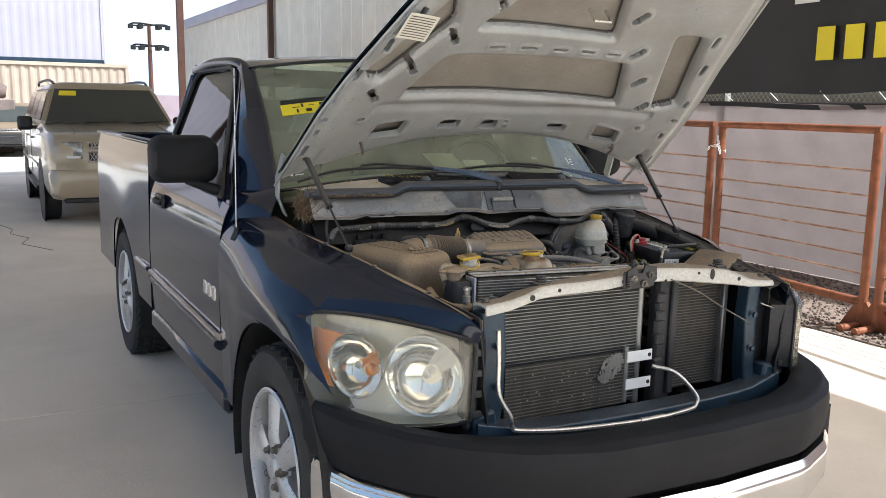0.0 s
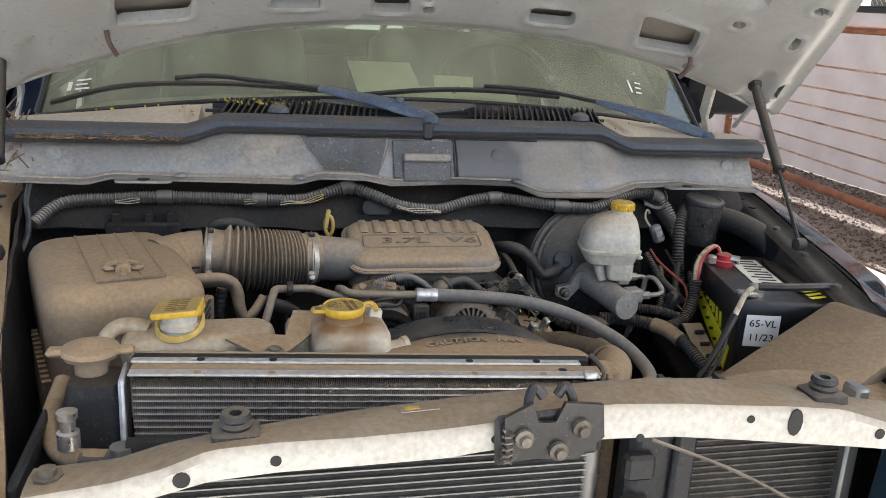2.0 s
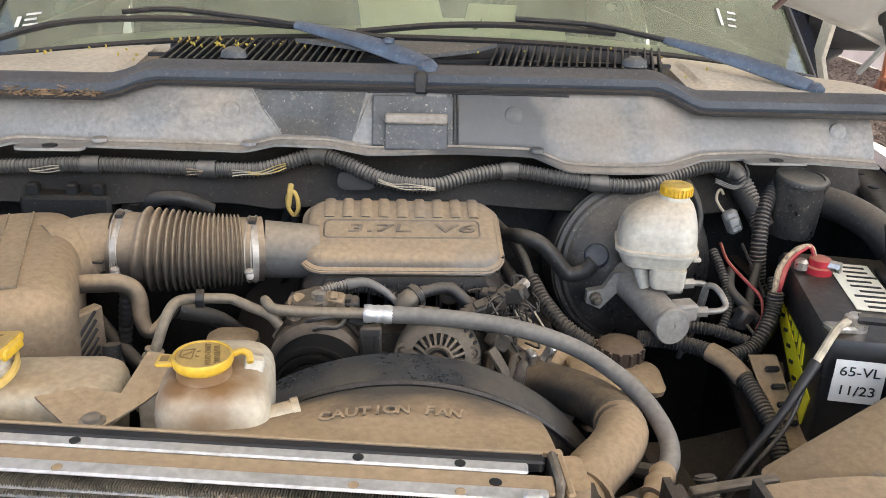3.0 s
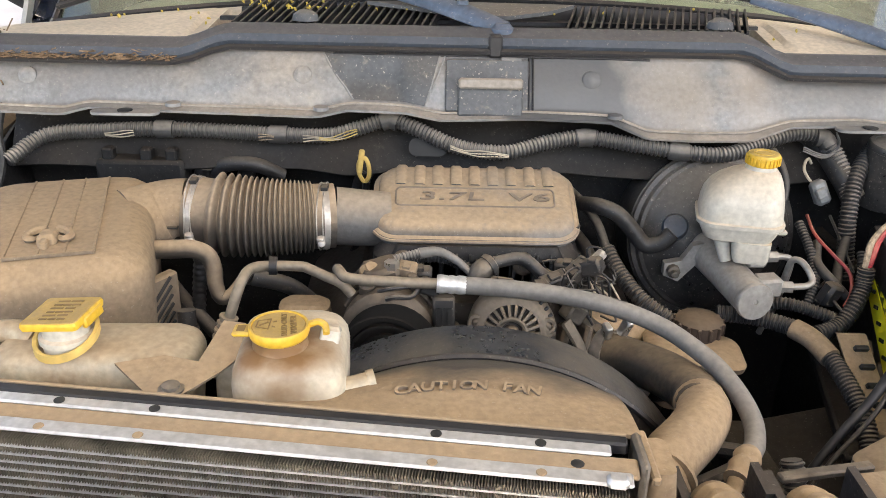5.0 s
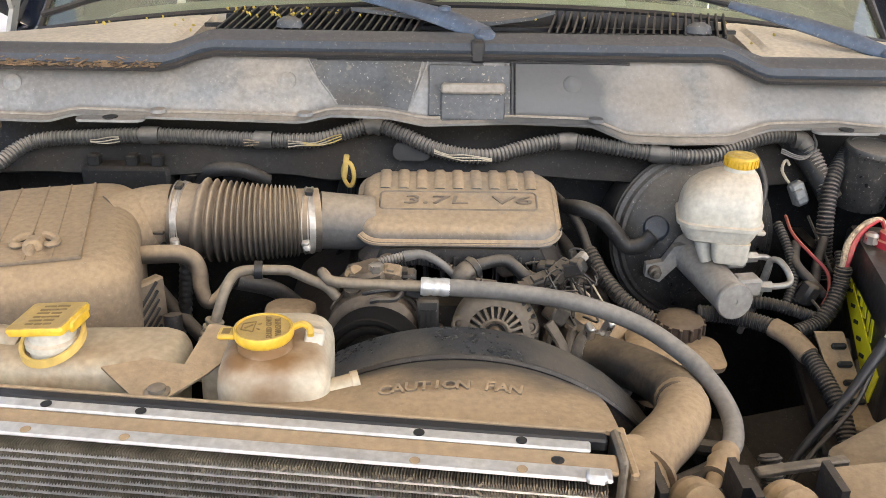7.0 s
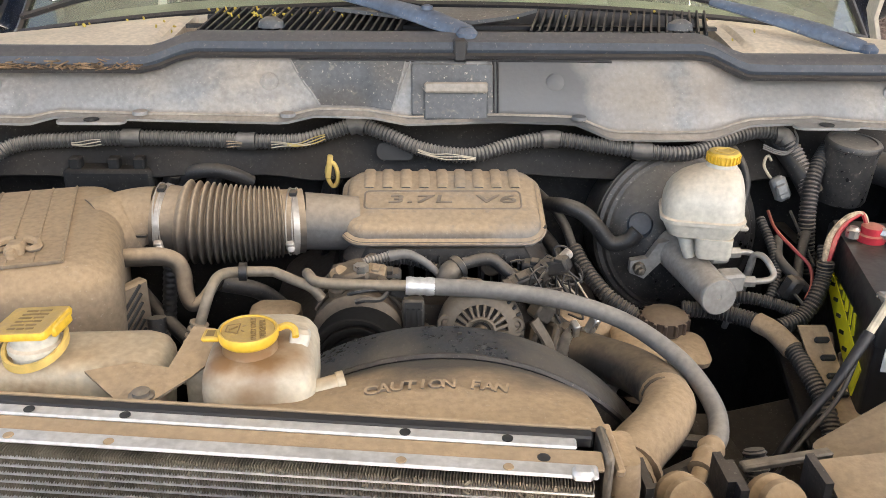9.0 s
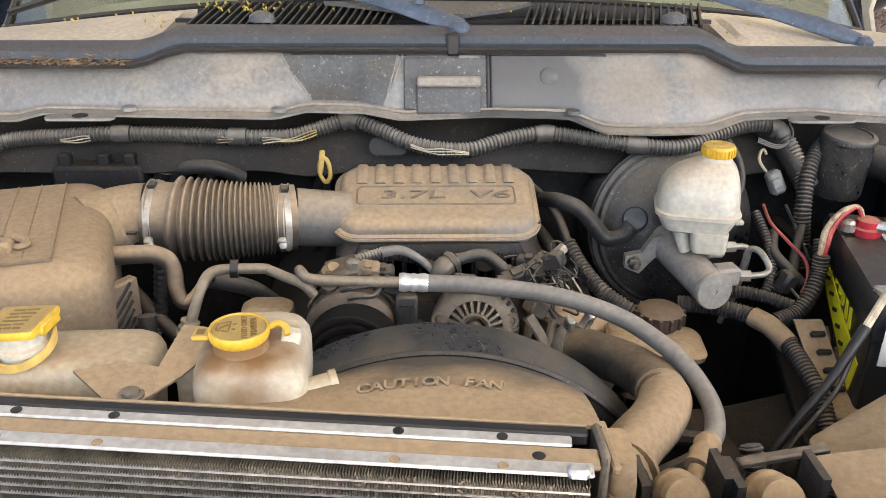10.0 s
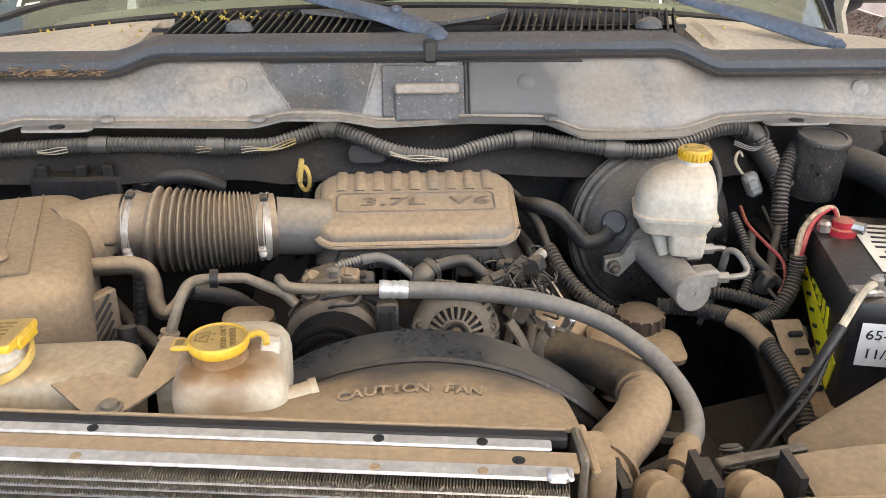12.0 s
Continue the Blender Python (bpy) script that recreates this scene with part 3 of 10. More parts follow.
RODMETAL = surface("weathered rod", (0.42, 0.27, 0.20), 0.45, 0.6, 0.35, 10, 0.1, stain=(0.20, 0.07, 0.035), stain_amount=0.7, stain_scale=3)
fence_panel(-2.2, 1.03, "rust orange welded pipe fence panel on the gravel")
fence_panel(1.10, 2.81, "rust orange welded pipe fence panel chained to the next")
fence_panel(2.88, 6.3, "rust orange welded pipe fence panel beside the gravel")
for y, z, label in ((2.85, 1.27, "white chain looped round two rusty posts"), (2.85, 0.30, "white chain end round the foot of the posts")):
    chain = thing("chain", label, "chain")
    c = on_rail(y, z)
    for i in range(16):
        a = 2 * math.pi * i / 16
        q = c + Vector((0.055 * math.cos(a), 0.095 * math.sin(a), 0.025 * math.sin(a * 2 + 1)))
        bm = bmesh.new()
        link_turn = turn_of(90 * (i % 2), 20, math.degrees(a) + 90)
        tube(bm, [q + link_turn @ Vector((0.017 * math.cos(b), 0.010 * math.sin(b), 0)) for b in (2 * math.pi * k / 8 for k in range(9))], 0.0035, seg=5, n=1)
        part("chain_link", bm, WHITEPAINT, chain)
    for i in range(7):
        q = c + Vector((-0.05, -0.06 - 0.006 * i, 0.10 - 0.022 * i))
        bm = bmesh.new()
        link_turn = turn_of(90, 90 * (i % 2), 0)
        tube(bm, [q + link_turn @ Vector((0.010 * math.cos(b), 0.017 * math.sin(b), 0)) for b in (2 * math.pi * k / 8 for k in range(9))], 0.0035, seg=5, n=1)
        part("chain_link", bm, WHITEPAINT, chain)

# Boundary fence with screen cloth
FX = 5.45
fence = thing("wall_east", "chain-link boundary fence covered in mauve-brown screen cloth", "fence", kind="structure")


def cloth(u, v):
    y = -6 + 34 * u
    z = 0.01 + v * (1.68 + 0.012 * math.sin(y * 2.1))
    return Vector((FX + 0.012 * math.sin(y * 3.1 + z * 2) + 0.006 * math.sin(y * 11 - z * 7) + 0.014 * noise.noise((y * 3.0, z * 5.0, 2.0)) + 0.006 * noise.noise((y * 9.0, z * 14.0, 7.0)), y, z))


part("screen_cloth", sheet(bmesh.new(), 480, 36, cloth), CLOTH, fence, "mauve-brown woven screen cloth, slightly rippled")
for y in np.arange(-5, 28, 3.0):
    part("fence_post", new_tube([(FX + 0.05, y, 0), (FX + 0.05, y, 1.9)], 0.03, seg=8, n=1), STEEL, fence)
part("hem", sheet(bmesh.new(), 300, 2, lambda u, v: Vector((FX - 0.006, -6 + 34 * u, 1.645 + 0.012 * math.sin(u * 90) + 0.008 * math.sin(u * 47) + 0.05 * v))), INK, fence, "black hem of the cloth")
part("top_wire", new_tube([(FX + 0.02, -6, 1.69), (FX + 0.02, 28, 1.69)], 0.012, seg=6, n=1), INK, fence)
bm = bmesh.new()
for k in range(230):
    y = -1 + 0.06 * k
    for s in (-1, 1):
        tube(bm, [(FX + 0.03, y, 1.69), (FX + 0.03, y + s * 0.06 * 2.2, 1.69 + 0.06 * 2.6)], 0.0016, seg=4, n=1)
tagged(part("chain_link_mesh", bm, DULL, fence), kind="stuff")

# Black banner with yellow figures as plain bars
banner = thing("banner", "black vinyl banner with large yellow figures and a white mark", "banner")
part("vinyl", thick(sheet(bmesh.new(), 40, 8, lambda u, v: Vector((FX - 0.12 + 0.02 * math.sin(u * 40 + v), 1.35 + 6.4 * u, 1.79 + 0.015 * math.sin(u * 23) + v * 1.25))), 0.004), BANNER, banner)
for i in range(5):
    part("printed_bar", new_box((FX - 0.155, 2.66 - 0.30 * i, 2.25), (0.003, 0.19, 0.31), 0.0), STICKER, banner, "yellow printed figure", smooth=False)
for i in range(4):
    part("printed_mark", new_box((FX - 0.155, 2.9 - 0.42 * i, 2.73), (0.006, 0.28, 0.18), 0.002), WHITEPAINT, banner, "white printed bar", smooth=False)

for y in (1.4, 3.4, 5.4, 7.6):
    part("rope", new_tube([(FX - 0.12, y, 3.03), (FX - 0.35, y, 4.62)], 0.008, seg=5, n=1), WHITEPAINT, banner)
for y in np.arange(1.5, 7.6, 0.6):
    part("tie", new_tube([(FX - 0.12, y, 1.81), (FX + 0.02, y, 1.72)], 0.004, seg=5, n=1), WHITEPAINT, banner)

# Shade roof over the bays, carried by brown posts
roof = thing("ceiling", "corrugated shade roof over the parking bays", "canopy", kind="structure")
CX0, CX1, CY0, CY1, CZ = -4.2, 5.0, -4.6, 17.0, 4.6
bm = bmesh.new()
sheet(bm, 240, 1, lambda u, v: Vector((CX0 + (CX1 - CX0) * u, CY0 + (CY1 - CY0) * v, CZ + 0.008 * math.sin(u * 260))))
part("roof_sheet", thick(bm, 0.01), ROOFING, roof, smooth=False)
for x, y in ((3.17, 20.4), (6.6, 23.6), (-4.1, 16.5), (-4.1, -4.4)):
    post = tagged(part("roof_post", new_box((x, y, 2.9), (0.16, 0.16, 5.8), 0.004), POSTBROWN, None, smooth=False), "dark brown square steel post", "post", kind="structure")

# Building wall of cream sheet
shed = thing("metal_shed", "cream corrugated metal building with a pale roof edge", "building")
bm = bmesh.new()


def corr(u, v):
    y = 14 + 22.4 * u
    k = (u * 330) % 1.0
    return Vector((6.75 + (0.035 if k < 0.25 else 0.0), y, v * 4.85))


sheet(bm, 660, 1, corr)
part("wall_sheet", thick(bm, 0.01), SHEET, shed, smooth=False)
part("roof_edge", new_box((6.72, 25.2, 4.95), (0.2, 22.6, 0.28), 0.02), BOX_WHITE, shed, smooth=False)
part("end_wall", new_box((9.8, 36.3, 2.4), (6.1, 0.1, 4.8)), SHEET, shed, smooth=False)
part("roof", new_box((9.9, 25.2, 5.15), (6.4, 22.6, 0.1)), BOX_WHITE, shed, smooth=False)

# Stacked containers
for name, x0, x1, z0, z1, mat, label in (("shipping_container", -30.0, 3.25, 0.0, 2.95, BOX_BEIGE, "beige corrugated shipping container on the yard"),
                                         ("office_trailer", -30.0, 2.5, 2.95, 8.2, BOX_WHITE, "pale lavender site trailer stacked on the container")):
    cont = thing(name, label, "container")
    bm = bmesh.new()
    n = int((x1 - x0) / 0.28)
    deep = 0.035 if mat is BOX_BEIGE else 0.008
    sheet(bm, n * 4, 1, lambda u, v: Vector((x0 + (x1 - x0) * u, 29.6 + deep * ((u * n * 4) % 4 >= 2), z0 + (z1 - z0) * v)))
    part("front_sheet", thick(bm, 0.01), mat, cont, smooth=False)
    part("body", new_box(((x0 + x1) / 2, 30.9, (z0 + z1) / 2), (x1 - x0 - 0.02, 2.4, z1 - z0 - 0.02)), mat, cont, smooth=False)
    for z in (z0 + 0.07, z1 - 0.06):
        part("edge_rail", new_box(((x0 + x1) / 2, 29.59, z), (x1 - x0 + 0.02, 0.08, 0.12), 0.01), mat if z < 3.0 or z > 4 else INNER_BLUE, cont, smooth=False)
    part("corner_post", new_box((x1, 29.65, (z0 + z1) / 2), (0.12, 0.16, z1 - z0), 0.01), mat, cont, smooth=False)

# Far light mast and mountains
mast = thing("light_mast", "tall steel floodlight mast with a round lamp rack", "light mast")
MX, MY = 17.6, 104.0
part("pole", new_tube([(MX, MY, 0), (MX, MY, 10.6)], [0.32, 0.2], seg=8, n=1), POSTBROWN, mast)
for z, r in ((10.7, 2.1), (8.3, 1.9)):
    part("lamp_rack", new_tube([(MX + r * math.cos(a), MY + 0.6 * math.sin(a), z + 0.12 * math.sin(2 * a)) for a in np.linspace(0, 2 * math.pi, 13)], 0.1, seg=5, n=1), TRIM, mast)
    for a in np.linspace(0, 2 * math.pi, 7)[:-1]:
        part("floodlight", new_box((MX + r * math.cos(a), MY + 0.6 * math.sin(a) - 0.2, z - 0.25), (0.55, 0.4, 0.5), 0.05), TRIM, mast, smooth=False)
bm = bmesh.new()
sheet(bm, 60, 3, lambda u, v: Vector((-300 + 1500 * u, 1500 + 150 * v, v * (60 + 30 * noise.noise((u * 9, 1, 0)) + 40 * math.exp(-((u - 0.365) / 0.035) ** 2)))))
tagged(part("backdrop", bm, MOUNTAIN, None), "hazy blue mountain range far behind the yard", "mountains", kind="structure")

glow = bpy.data.materials.new("bright hazy sky")
glow.use_nodes = True
gb = glow.node_tree.nodes["Principled BSDF"]
gb.inputs["Base Color"].default_value = (0, 0, 0, 1)
gb.inputs["Emission Color"].default_value, gb.inputs["Emission Strength"].default_value = (0.93, 0.96, 1.0, 1), 0.65
tagged(part("backdrop", sheet(bmesh.new(), 6, 2, lambda u, v: Vector((-500 + 1900 * u, 1750, 480 * v))), glow, None), "bright hazy white sky over the horizon", "sky", kind="structure")

# ---- the pickup truck ----
TRUCK_AT = pose(-0.02, 0, 0, 0, 0.8, 0)
truck = thing("pickup_truck", "navy blue regular-cab pickup truck with its hood raised and grille removed", "pickup truck", TRUCK_AT)
AXLE_F, AXLE_R, HUB_Z, ARCH = -0.16, 2.92, 0.395, 0.475


def interp(y, ys, vs):
    return float(np.interp(y, ys, vs))


def arch_low(y, axle, base):
    d = abs(y - axle)
    return max(base, HUB_Z + math.sqrt(max(ARCH ** 2 - d * d, 0)))


# Front fenders
def soft_interp(y, ys, vs):
    """Smooth curve through the given values."""
    n = len(ys)
    i = max(0, min(n - 2, sum(1 for q in ys if q <= y) - 1))
    def slope(k):
        a, b = max(k - 1, 0), min(k + 1, n - 1)
        return (vs[b] - vs[a]) / (ys[b] - ys[a])
    h = ys[i + 1] - ys[i]
    t = min(1, max(0, (y - ys[i]) / h))
    return vs[i] * (2 * t ** 3 - 3 * t * t + 1) + slope(i) * h * (t ** 3 - 2 * t * t + t) + vs[i + 1] * (3 * t * t - 2 * t ** 3) + slope(i + 1) * h * (t ** 3 - t * t)


FY = (-0.46, -0.37, -0.16, 0.07, 0.30, 0.47)
F_COL = (((-0.735, -0.762, -0.80, -0.842, -0.855, -0.862), (1.088, 1.106, 1.128, 1.156, 1.178, 1.19)),
         ((-0.80, -0.845, -0.885, -0.92, -0.935, -0.94), (1.052, 1.082, 1.105, 1.13, 1.148, 1.158)),
         ((-0.872, -0.925, -0.97, -0.985, -0.99, -0.99), (1.005, 1.022, 1.042, 1.062, 1.078, 1.085)),
         ((-0.94, -0.985, -1.02, -1.022, -1.012, -1.005), (0.955, 0.955, 0.965, 0.975, 0.98, 0.985)),
         ((-0.965, -1.0, -1.028, -1.028, -1.012, -1.003), (0.86, 0.87, 0.885, 0.875, 0.86, 0.84)))


def fender_point(u, v):
    y = -0.46 + 0.93 * u
    cols = []
    for k, (xs, zs) in enumerate(F_COL):
        cols.append((soft_interp(y, FY, xs), soft_interp(y, FY, zs)))
    low = max(arch_low(y, AXLE_F, 0.44), interp(y, (-0.6, -0.5), (0.75, 0.70)) if y < -0.5 else 0)
    cols.append((cols[-1][0] + 0.012, min(low, cols[-1][1] - 0.004)))
    s = v * (len(cols) - 1)
    i = min(int(s), len(cols) - 2)
    f = s - i
    pts = [cols[max(i - 1, 0)], cols[i], cols[i + 1], cols[min(i + 2, len(cols) - 1)]]
    out = []
    for c in range(2):
        a, b, c2, d = (p[c] for p in pts)
        val = 0.5 * (2 * b + (c2 - a) * f + (2 * a - 5 * b + 4 * c2 - d) * f * f + (3 * b - a - 3 * c2 + d) * f ** 3) if 0 < i < len(cols) - 2 else b + (c2 - b) * f
        out.append(val)
    # the forward edge runs down along the headlamp
    yy = y
    if u < 0.35:
        yy = y + (0.35 - u) / 0.35 * (interp(v, (0, 0.6, 0.8, 1.0), (0.0, 0.07, -0.02, -0.13)))
    return Vector((out[0], yy, out[1]))


HL_TOP = ((-0.940, -0.385, 0.955), (-0.88, -0.475, 0.978), (-0.775, -0.65, 0.988), (-0.677, -0.81, 0.97), (-0.638, -0.885, 0.953))


def nose_point(u, v):
    k = u * (len(HL_TOP) - 1)
    i = min(int(k), len(HL_TOP) - 2)
    low = Vector(HL_TOP[i]).lerp(Vector(HL_TOP[i + 1]), k - i)
    top = Vector((-0.735 + 0.10 * u, -0.46 - 0.44 * u, 1.088 - 0.078 * u - 0.02 * max(0, u - 0.85) / 0.15))
    p = top.lerp(low, v)
    p.z += 0.028 * math.sin(math.pi * v) * (1 - 0.6 * u)
    return p


for s in (1, -1):
    flip = (lambda p: p) if s > 0 else mirror_x
    fender = part("fender", thick(sheet(bmesh.new(), 60, 50, lambda u, v: flip(fender_point(u, v))), 0.003), BLUE, truck, "glossy navy front fender with grime")
    part("fender_nose", thick(sheet(bmesh.new(), 16, 10, lambda u, v: flip(nose_point(u, v))), 0.003), BLUE, fender)
    # inner ledge, dust-tan on one side, near-black on the other, with bolts and holes
    def ledge(u, v):
        y = 0.36 - 1.20 * u
        xo = interp(y, (-0.92, -0.74, -0.5, -0.23, 0.07, 0.36), (-0.638, -0.672, -0.728, -0.781, -0.842, -0.855))
        zo = interp(y, (-0.92, -0.74, -0.5, -0.23, 0.07, 0.36), (1.008, 1.044, 1.082, 1.118, 1.152, 1.178))
        w = interp(y, (-0.92, -0.5, 0.07, 0.36), (0.055, 0.048, 0.05, 0.06))
        prof = ((0.0, 0.0), (0.25, -0.010), (0.75, -0.012), (1.0, -0.02), (1.0, -0.07))
        k = v * (len(prof) - 1)
        i = min(int(k), len(prof) - 2)
        a = prof[i][0] + (prof[i + 1][0] - prof[i][0]) * (k - i)
        b = prof[i][1] + (prof[i + 1][1] - prof[i][1]) * (k - i)
        return flip(Vector((xo + w * a, y, zo + b)))
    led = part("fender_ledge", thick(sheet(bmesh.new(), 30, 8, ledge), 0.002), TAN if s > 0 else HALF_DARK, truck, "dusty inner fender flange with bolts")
    for y in (0.10, 0.04, -0.10, -0.24, -0.38, -0.64, -0.68, -0.80):
        p = ledge((0.36 - y) / 1.20, 0.4)
        hole = y in (0.10, 0.04, -0.64, -0.68)
        r = 0.009 if hole else 0.007
        part("hole" if hole else "bolt", new_lathe([(r, 0.0), (r, 0.0035 if hole else 0.007), (r * 0.6, 0.004 if hole else 0.009)], Matrix.Translation(p + Vector((0, 0, -0.002))), 10), INK if hole else DULL, led)
    # wheel housing
    bm = bmesh.new()
    loops = []
    for x in (-0.995, -0.62):
        loops.append([flip(Vector((x, AXLE_F + (ARCH + 0.01) * math.cos(a), HUB_Z + (ARCH + 0.01) * math.sin(a)))) for a in np.linspace(-0.3, math.pi + 0.3, 22)])
    rings(bm, loops, closed=False)
    part("wheel_housing", thick(bm, 0.003), BAY, truck)
    bm = bmesh.new()
    box(bm, flip(Vector((-0.62, 0.0, 0.62))), (0.02, 1.25, 0.72))
    part("apron", bm, BAY, truck, "dark inner wing panel")


# Cab
def cab_side(s):
    f = (lambda p: p) if s > 0 else mirror_x
    flat = lambda a, b, d: f(Vector((d, a, b)))
    # door skin below the belt line, gently barrelled
    def door(u, v):
        y = 0.475 + 1.455 * u
        z = 0.46 + v * (interp(u, (0, 1), (1.20, 1.265)) - 0.46)
        x = -1.003 + 0.018 * ((z - 0.85) / 0.4) ** 2 + (0.055 * ((z - 1.05) / 0.2) ** 2 if z > 1.05 else 0)
        return f(Vector((x, y, z)))
    d = part("door", thick(sheet(bmesh.new(), 14, 18, door), 0.004), BLUE, truck, "glossy navy door with chrome side strip")
    bm = new_tube([f(Vector((-1.003, y, 0.668 + 0.01 * y))) for y in (0.49, 1.0, 1.5, 1.915)], 0.013, seg=8, n=3, flat=1.6)
    part("side_strip", bm, CHROME, d, "chrome rub strip")
    bm = new_tube([f(Vector((-1.004, y, 0.632 + 0.01 * y))) for y in (0.49, 1.0, 1.5, 1.915)], 0.016, seg=8, n=3, flat=1.6)
    part("strip_base", bm, BLUE, d)
    bm = bmesh.new()
    moulded(bm, Matrix.Translation(f(Vector((-1.0, 1.62, 1.105)))) @ turn_of(0, -90 * s, 0).to_4x4(), [(0, 0.035, 0.095, 0.03), (0.012, 0.03, 0.09, 0.03)])
    h = part("handle_recess", bm, BLACK, d)
    part("door_handle", new_tube([f(Vector((-1.012, 1.54, 1.10))), f(Vector((-1.032, 1.60, 1.105))), f(Vector((-1.012, 1.69, 1.105)))], 0.014, seg=8), BLACK, d, "black pull handle")
    # badge: plain slanted bars
    for k in range(3):
        bm = new_box(f(Vector((-1.004, 0.70 - 0.07 * k, 0.838))), (0.006, 0.045, 0.055), 0.004)
        part("badge_bar", bm, CHROME, d, "chrome badge bar", smooth=False)
    # glass and frame
    def pillar_x(z):
        return -0.945 + 0.21 * (z - 1.22) / 0.56
    outline = [(0.66, 1.235), (1.02, 1.66), (1.10, 1.735), (1.22, 1.765), (1.80, 1.755), (1.86, 1.72), (1.90, 1.275)]
    bm = bmesh.new()
    bm.faces.new([bm.verts.new(f(Vector((pillar_x(z) + 0.008, y, z)))) for y, z in outline])
    g = part("side_window", bm, SIDEGLASS, d, "tinted side window", smooth=False)
    big = [(0.50, 1.20), (0.98, 1.69), (1.07, 1.775), (1.22, 1.805), (1.87, 1.795), (1.955, 1.755), (1.985, 1.255)]
    bm = bmesh.new()
    ring_a = [bm.verts.new(f(Vector((pillar_x(z), y, z)))) for y, z in big]
    ring_b = [bm.verts.new(f(Vector((pillar_x(z) + 0.003, y, z)))) for y, z in outline]
    for i in range(len(big)):
        j = (i + 1) % len(big)
        bm.faces.new((ring_a[i], ring_a[j], ring_b[j], ring_b[i]))
    part("window_frame", thick(bm, 0.012), BLUE, d)
    tube_pts = [f(Vector((pillar_x(z) - 0.004, y, z))) for y, z in outline + [outline[0]]]
    part("window_seal", new_tube(tube_pts, 0.010, seg=6, n=1), BLACK, d)
    # windscreen pillar, roof rail, rear pillar
    # black sail panel ahead of the window
    bm = bmesh.new()
    prism(bm, [(0.60, 1.215), (0.92, 1.215), (0.90, 1.49)], lambda a, b, dd: f(Vector((pillar_x(b) - dd, a, b))), (0.0, 0.014))
    part("mirror_sail", bm, BLACK, d)
    mir = part("mirror", bmesh.new(), TRIM, truck, "large black textured door mirror")
    bm = bmesh.new()
    loops = []
    for y, hx, hz, cz in ((0.650, 0.085, 0.055, 1.365), (0.662, 0.118, 0.080, 1.364), (0.70, 0.131, 0.092, 1.364), (0.765, 0.135, 0.098, 1.364), (0.78, 0.134, 0.097, 1.364)):
        loops.append([f(Vector((-1.072 + a, y, cz + b))) for a, b in round_rect(hx, hz, 0.055, 5)])
    rings(bm, loops)
    bm.to_mesh(mir.data)
    bm.free()
    mir.data.materials.append(TRIM)
    mir.data.polygons.foreach_set("use_smooth", [True] * len(mir.data.polygons))
    mir.data.set_sharp_from_angle(angle=radians(50))
    bm = bmesh.new()
    moulded(bm, Matrix.Translation(f(Vector((-1.072, 0.781, 1.364)))) @ turn_of(90, 0, 0).to_4x4(), [(0, 0.12, 0.085, 0.045), (-0.003, 0.12, 0.085, 0.045)])
    part("mirror_glass", bm, CHROME, mir)
    bm = bmesh.new()
    loops = [[f(Vector((x, 0.735 + a, z + b))) for a, b in round_rect(hy, hz, 0.02)] for x, z, hy, hz in ((-0.90, 1.235, 0.11, 0.018), (-0.97, 1.245, 0.085, 0.022), (-1.06, 1.28, 0.055, 0.02))]
    rings(bm, loops)
    part("mirror_arm", bm, TRIM, mir)


for s in (1, -1):
    cab_side(s)


def glass_point(u, v):
    """Windscreen: u across, v from its foot to the top."""
    a = 2 * u - 1
    foot = Vector((0.80 * a, 0.235 + 0.13 * a * a, 1.335 - 0.075 * a * a))
    top = Vector((0.70 * a, 0.93 + 0.10 * a * a, 1.815 - 0.06 * a * a))
    p = foot.lerp(top, v)
    p += Vector((0, -0.03, 0.035)) * math.sin(math.pi * v) * 0.8
    return p


part("windscreen", sheet(bmesh.new(), 24, 12, glass_point), WINDSHIELD, truck, "greenish windscreen glass, dusty, with painted marks").visible_shadow = False
band = bmesh.new()
edge = [glass_point(u, 0) for u in np.linspace(0, 1, 21)] + [glass_point(1, v) for v in np.linspace(0.1, 1, 10)] + [glass_point(u, 1) for u in np.linspace(0.95, 0, 20)] + [glass_point(0, v) for v in np.linspace(0.9, 0, 10)]
tube(band, [p + Vector((0, -0.002, 0.002)) for p in edge], 0.007, seg=6, n=1)
part("windscreen_seal", band, BLACK, truck)
for s in (1, -1):
    bm = bmesh.new()
    pts = []
    for k in np.linspace(0, 1, 8):
        p = glass_point(0 if s > 0 else 1, k)
        q = Vector((-0.945 * s + 0.21 * s * (p.z - 1.22) / 0.56, p.y + 0.26 - 0.20 * k, p.z - 0.03 + 0.03 * k))
        mid = (p + q) / 2 + Vector((-0.022 * s, -0.018, 0.012))
        pts.append([p + Vector((0, -0.004, 0.004)), mid, q])
    rings(bm, pts, closed=False)
    part("pillar", thick(bm, 0.01), BLUE, truck, "navy windscreen pillar")


def roof_point(u, v):
    a = 2 * u - 1
    y0 = 0.93 + 0.10 * a * a
    y = y0 + (1.97 - y0) * v
    z = 1.815 - 0.06 * a * a + 0.062 * math.sin(math.pi * (0.12 + 0.62 * v)) - 0.02
    x = (0.70 + 0.028 * math.sin(math.pi * v)) * a
    if abs(a) > 0.86:
        z -= 0.035 * ((abs(a) - 0.86) / 0.14) ** 2
        x += math.copysign(0.018 * (abs(a) - 0.86) / 0.14, a)
    return Vector((x, y, z))


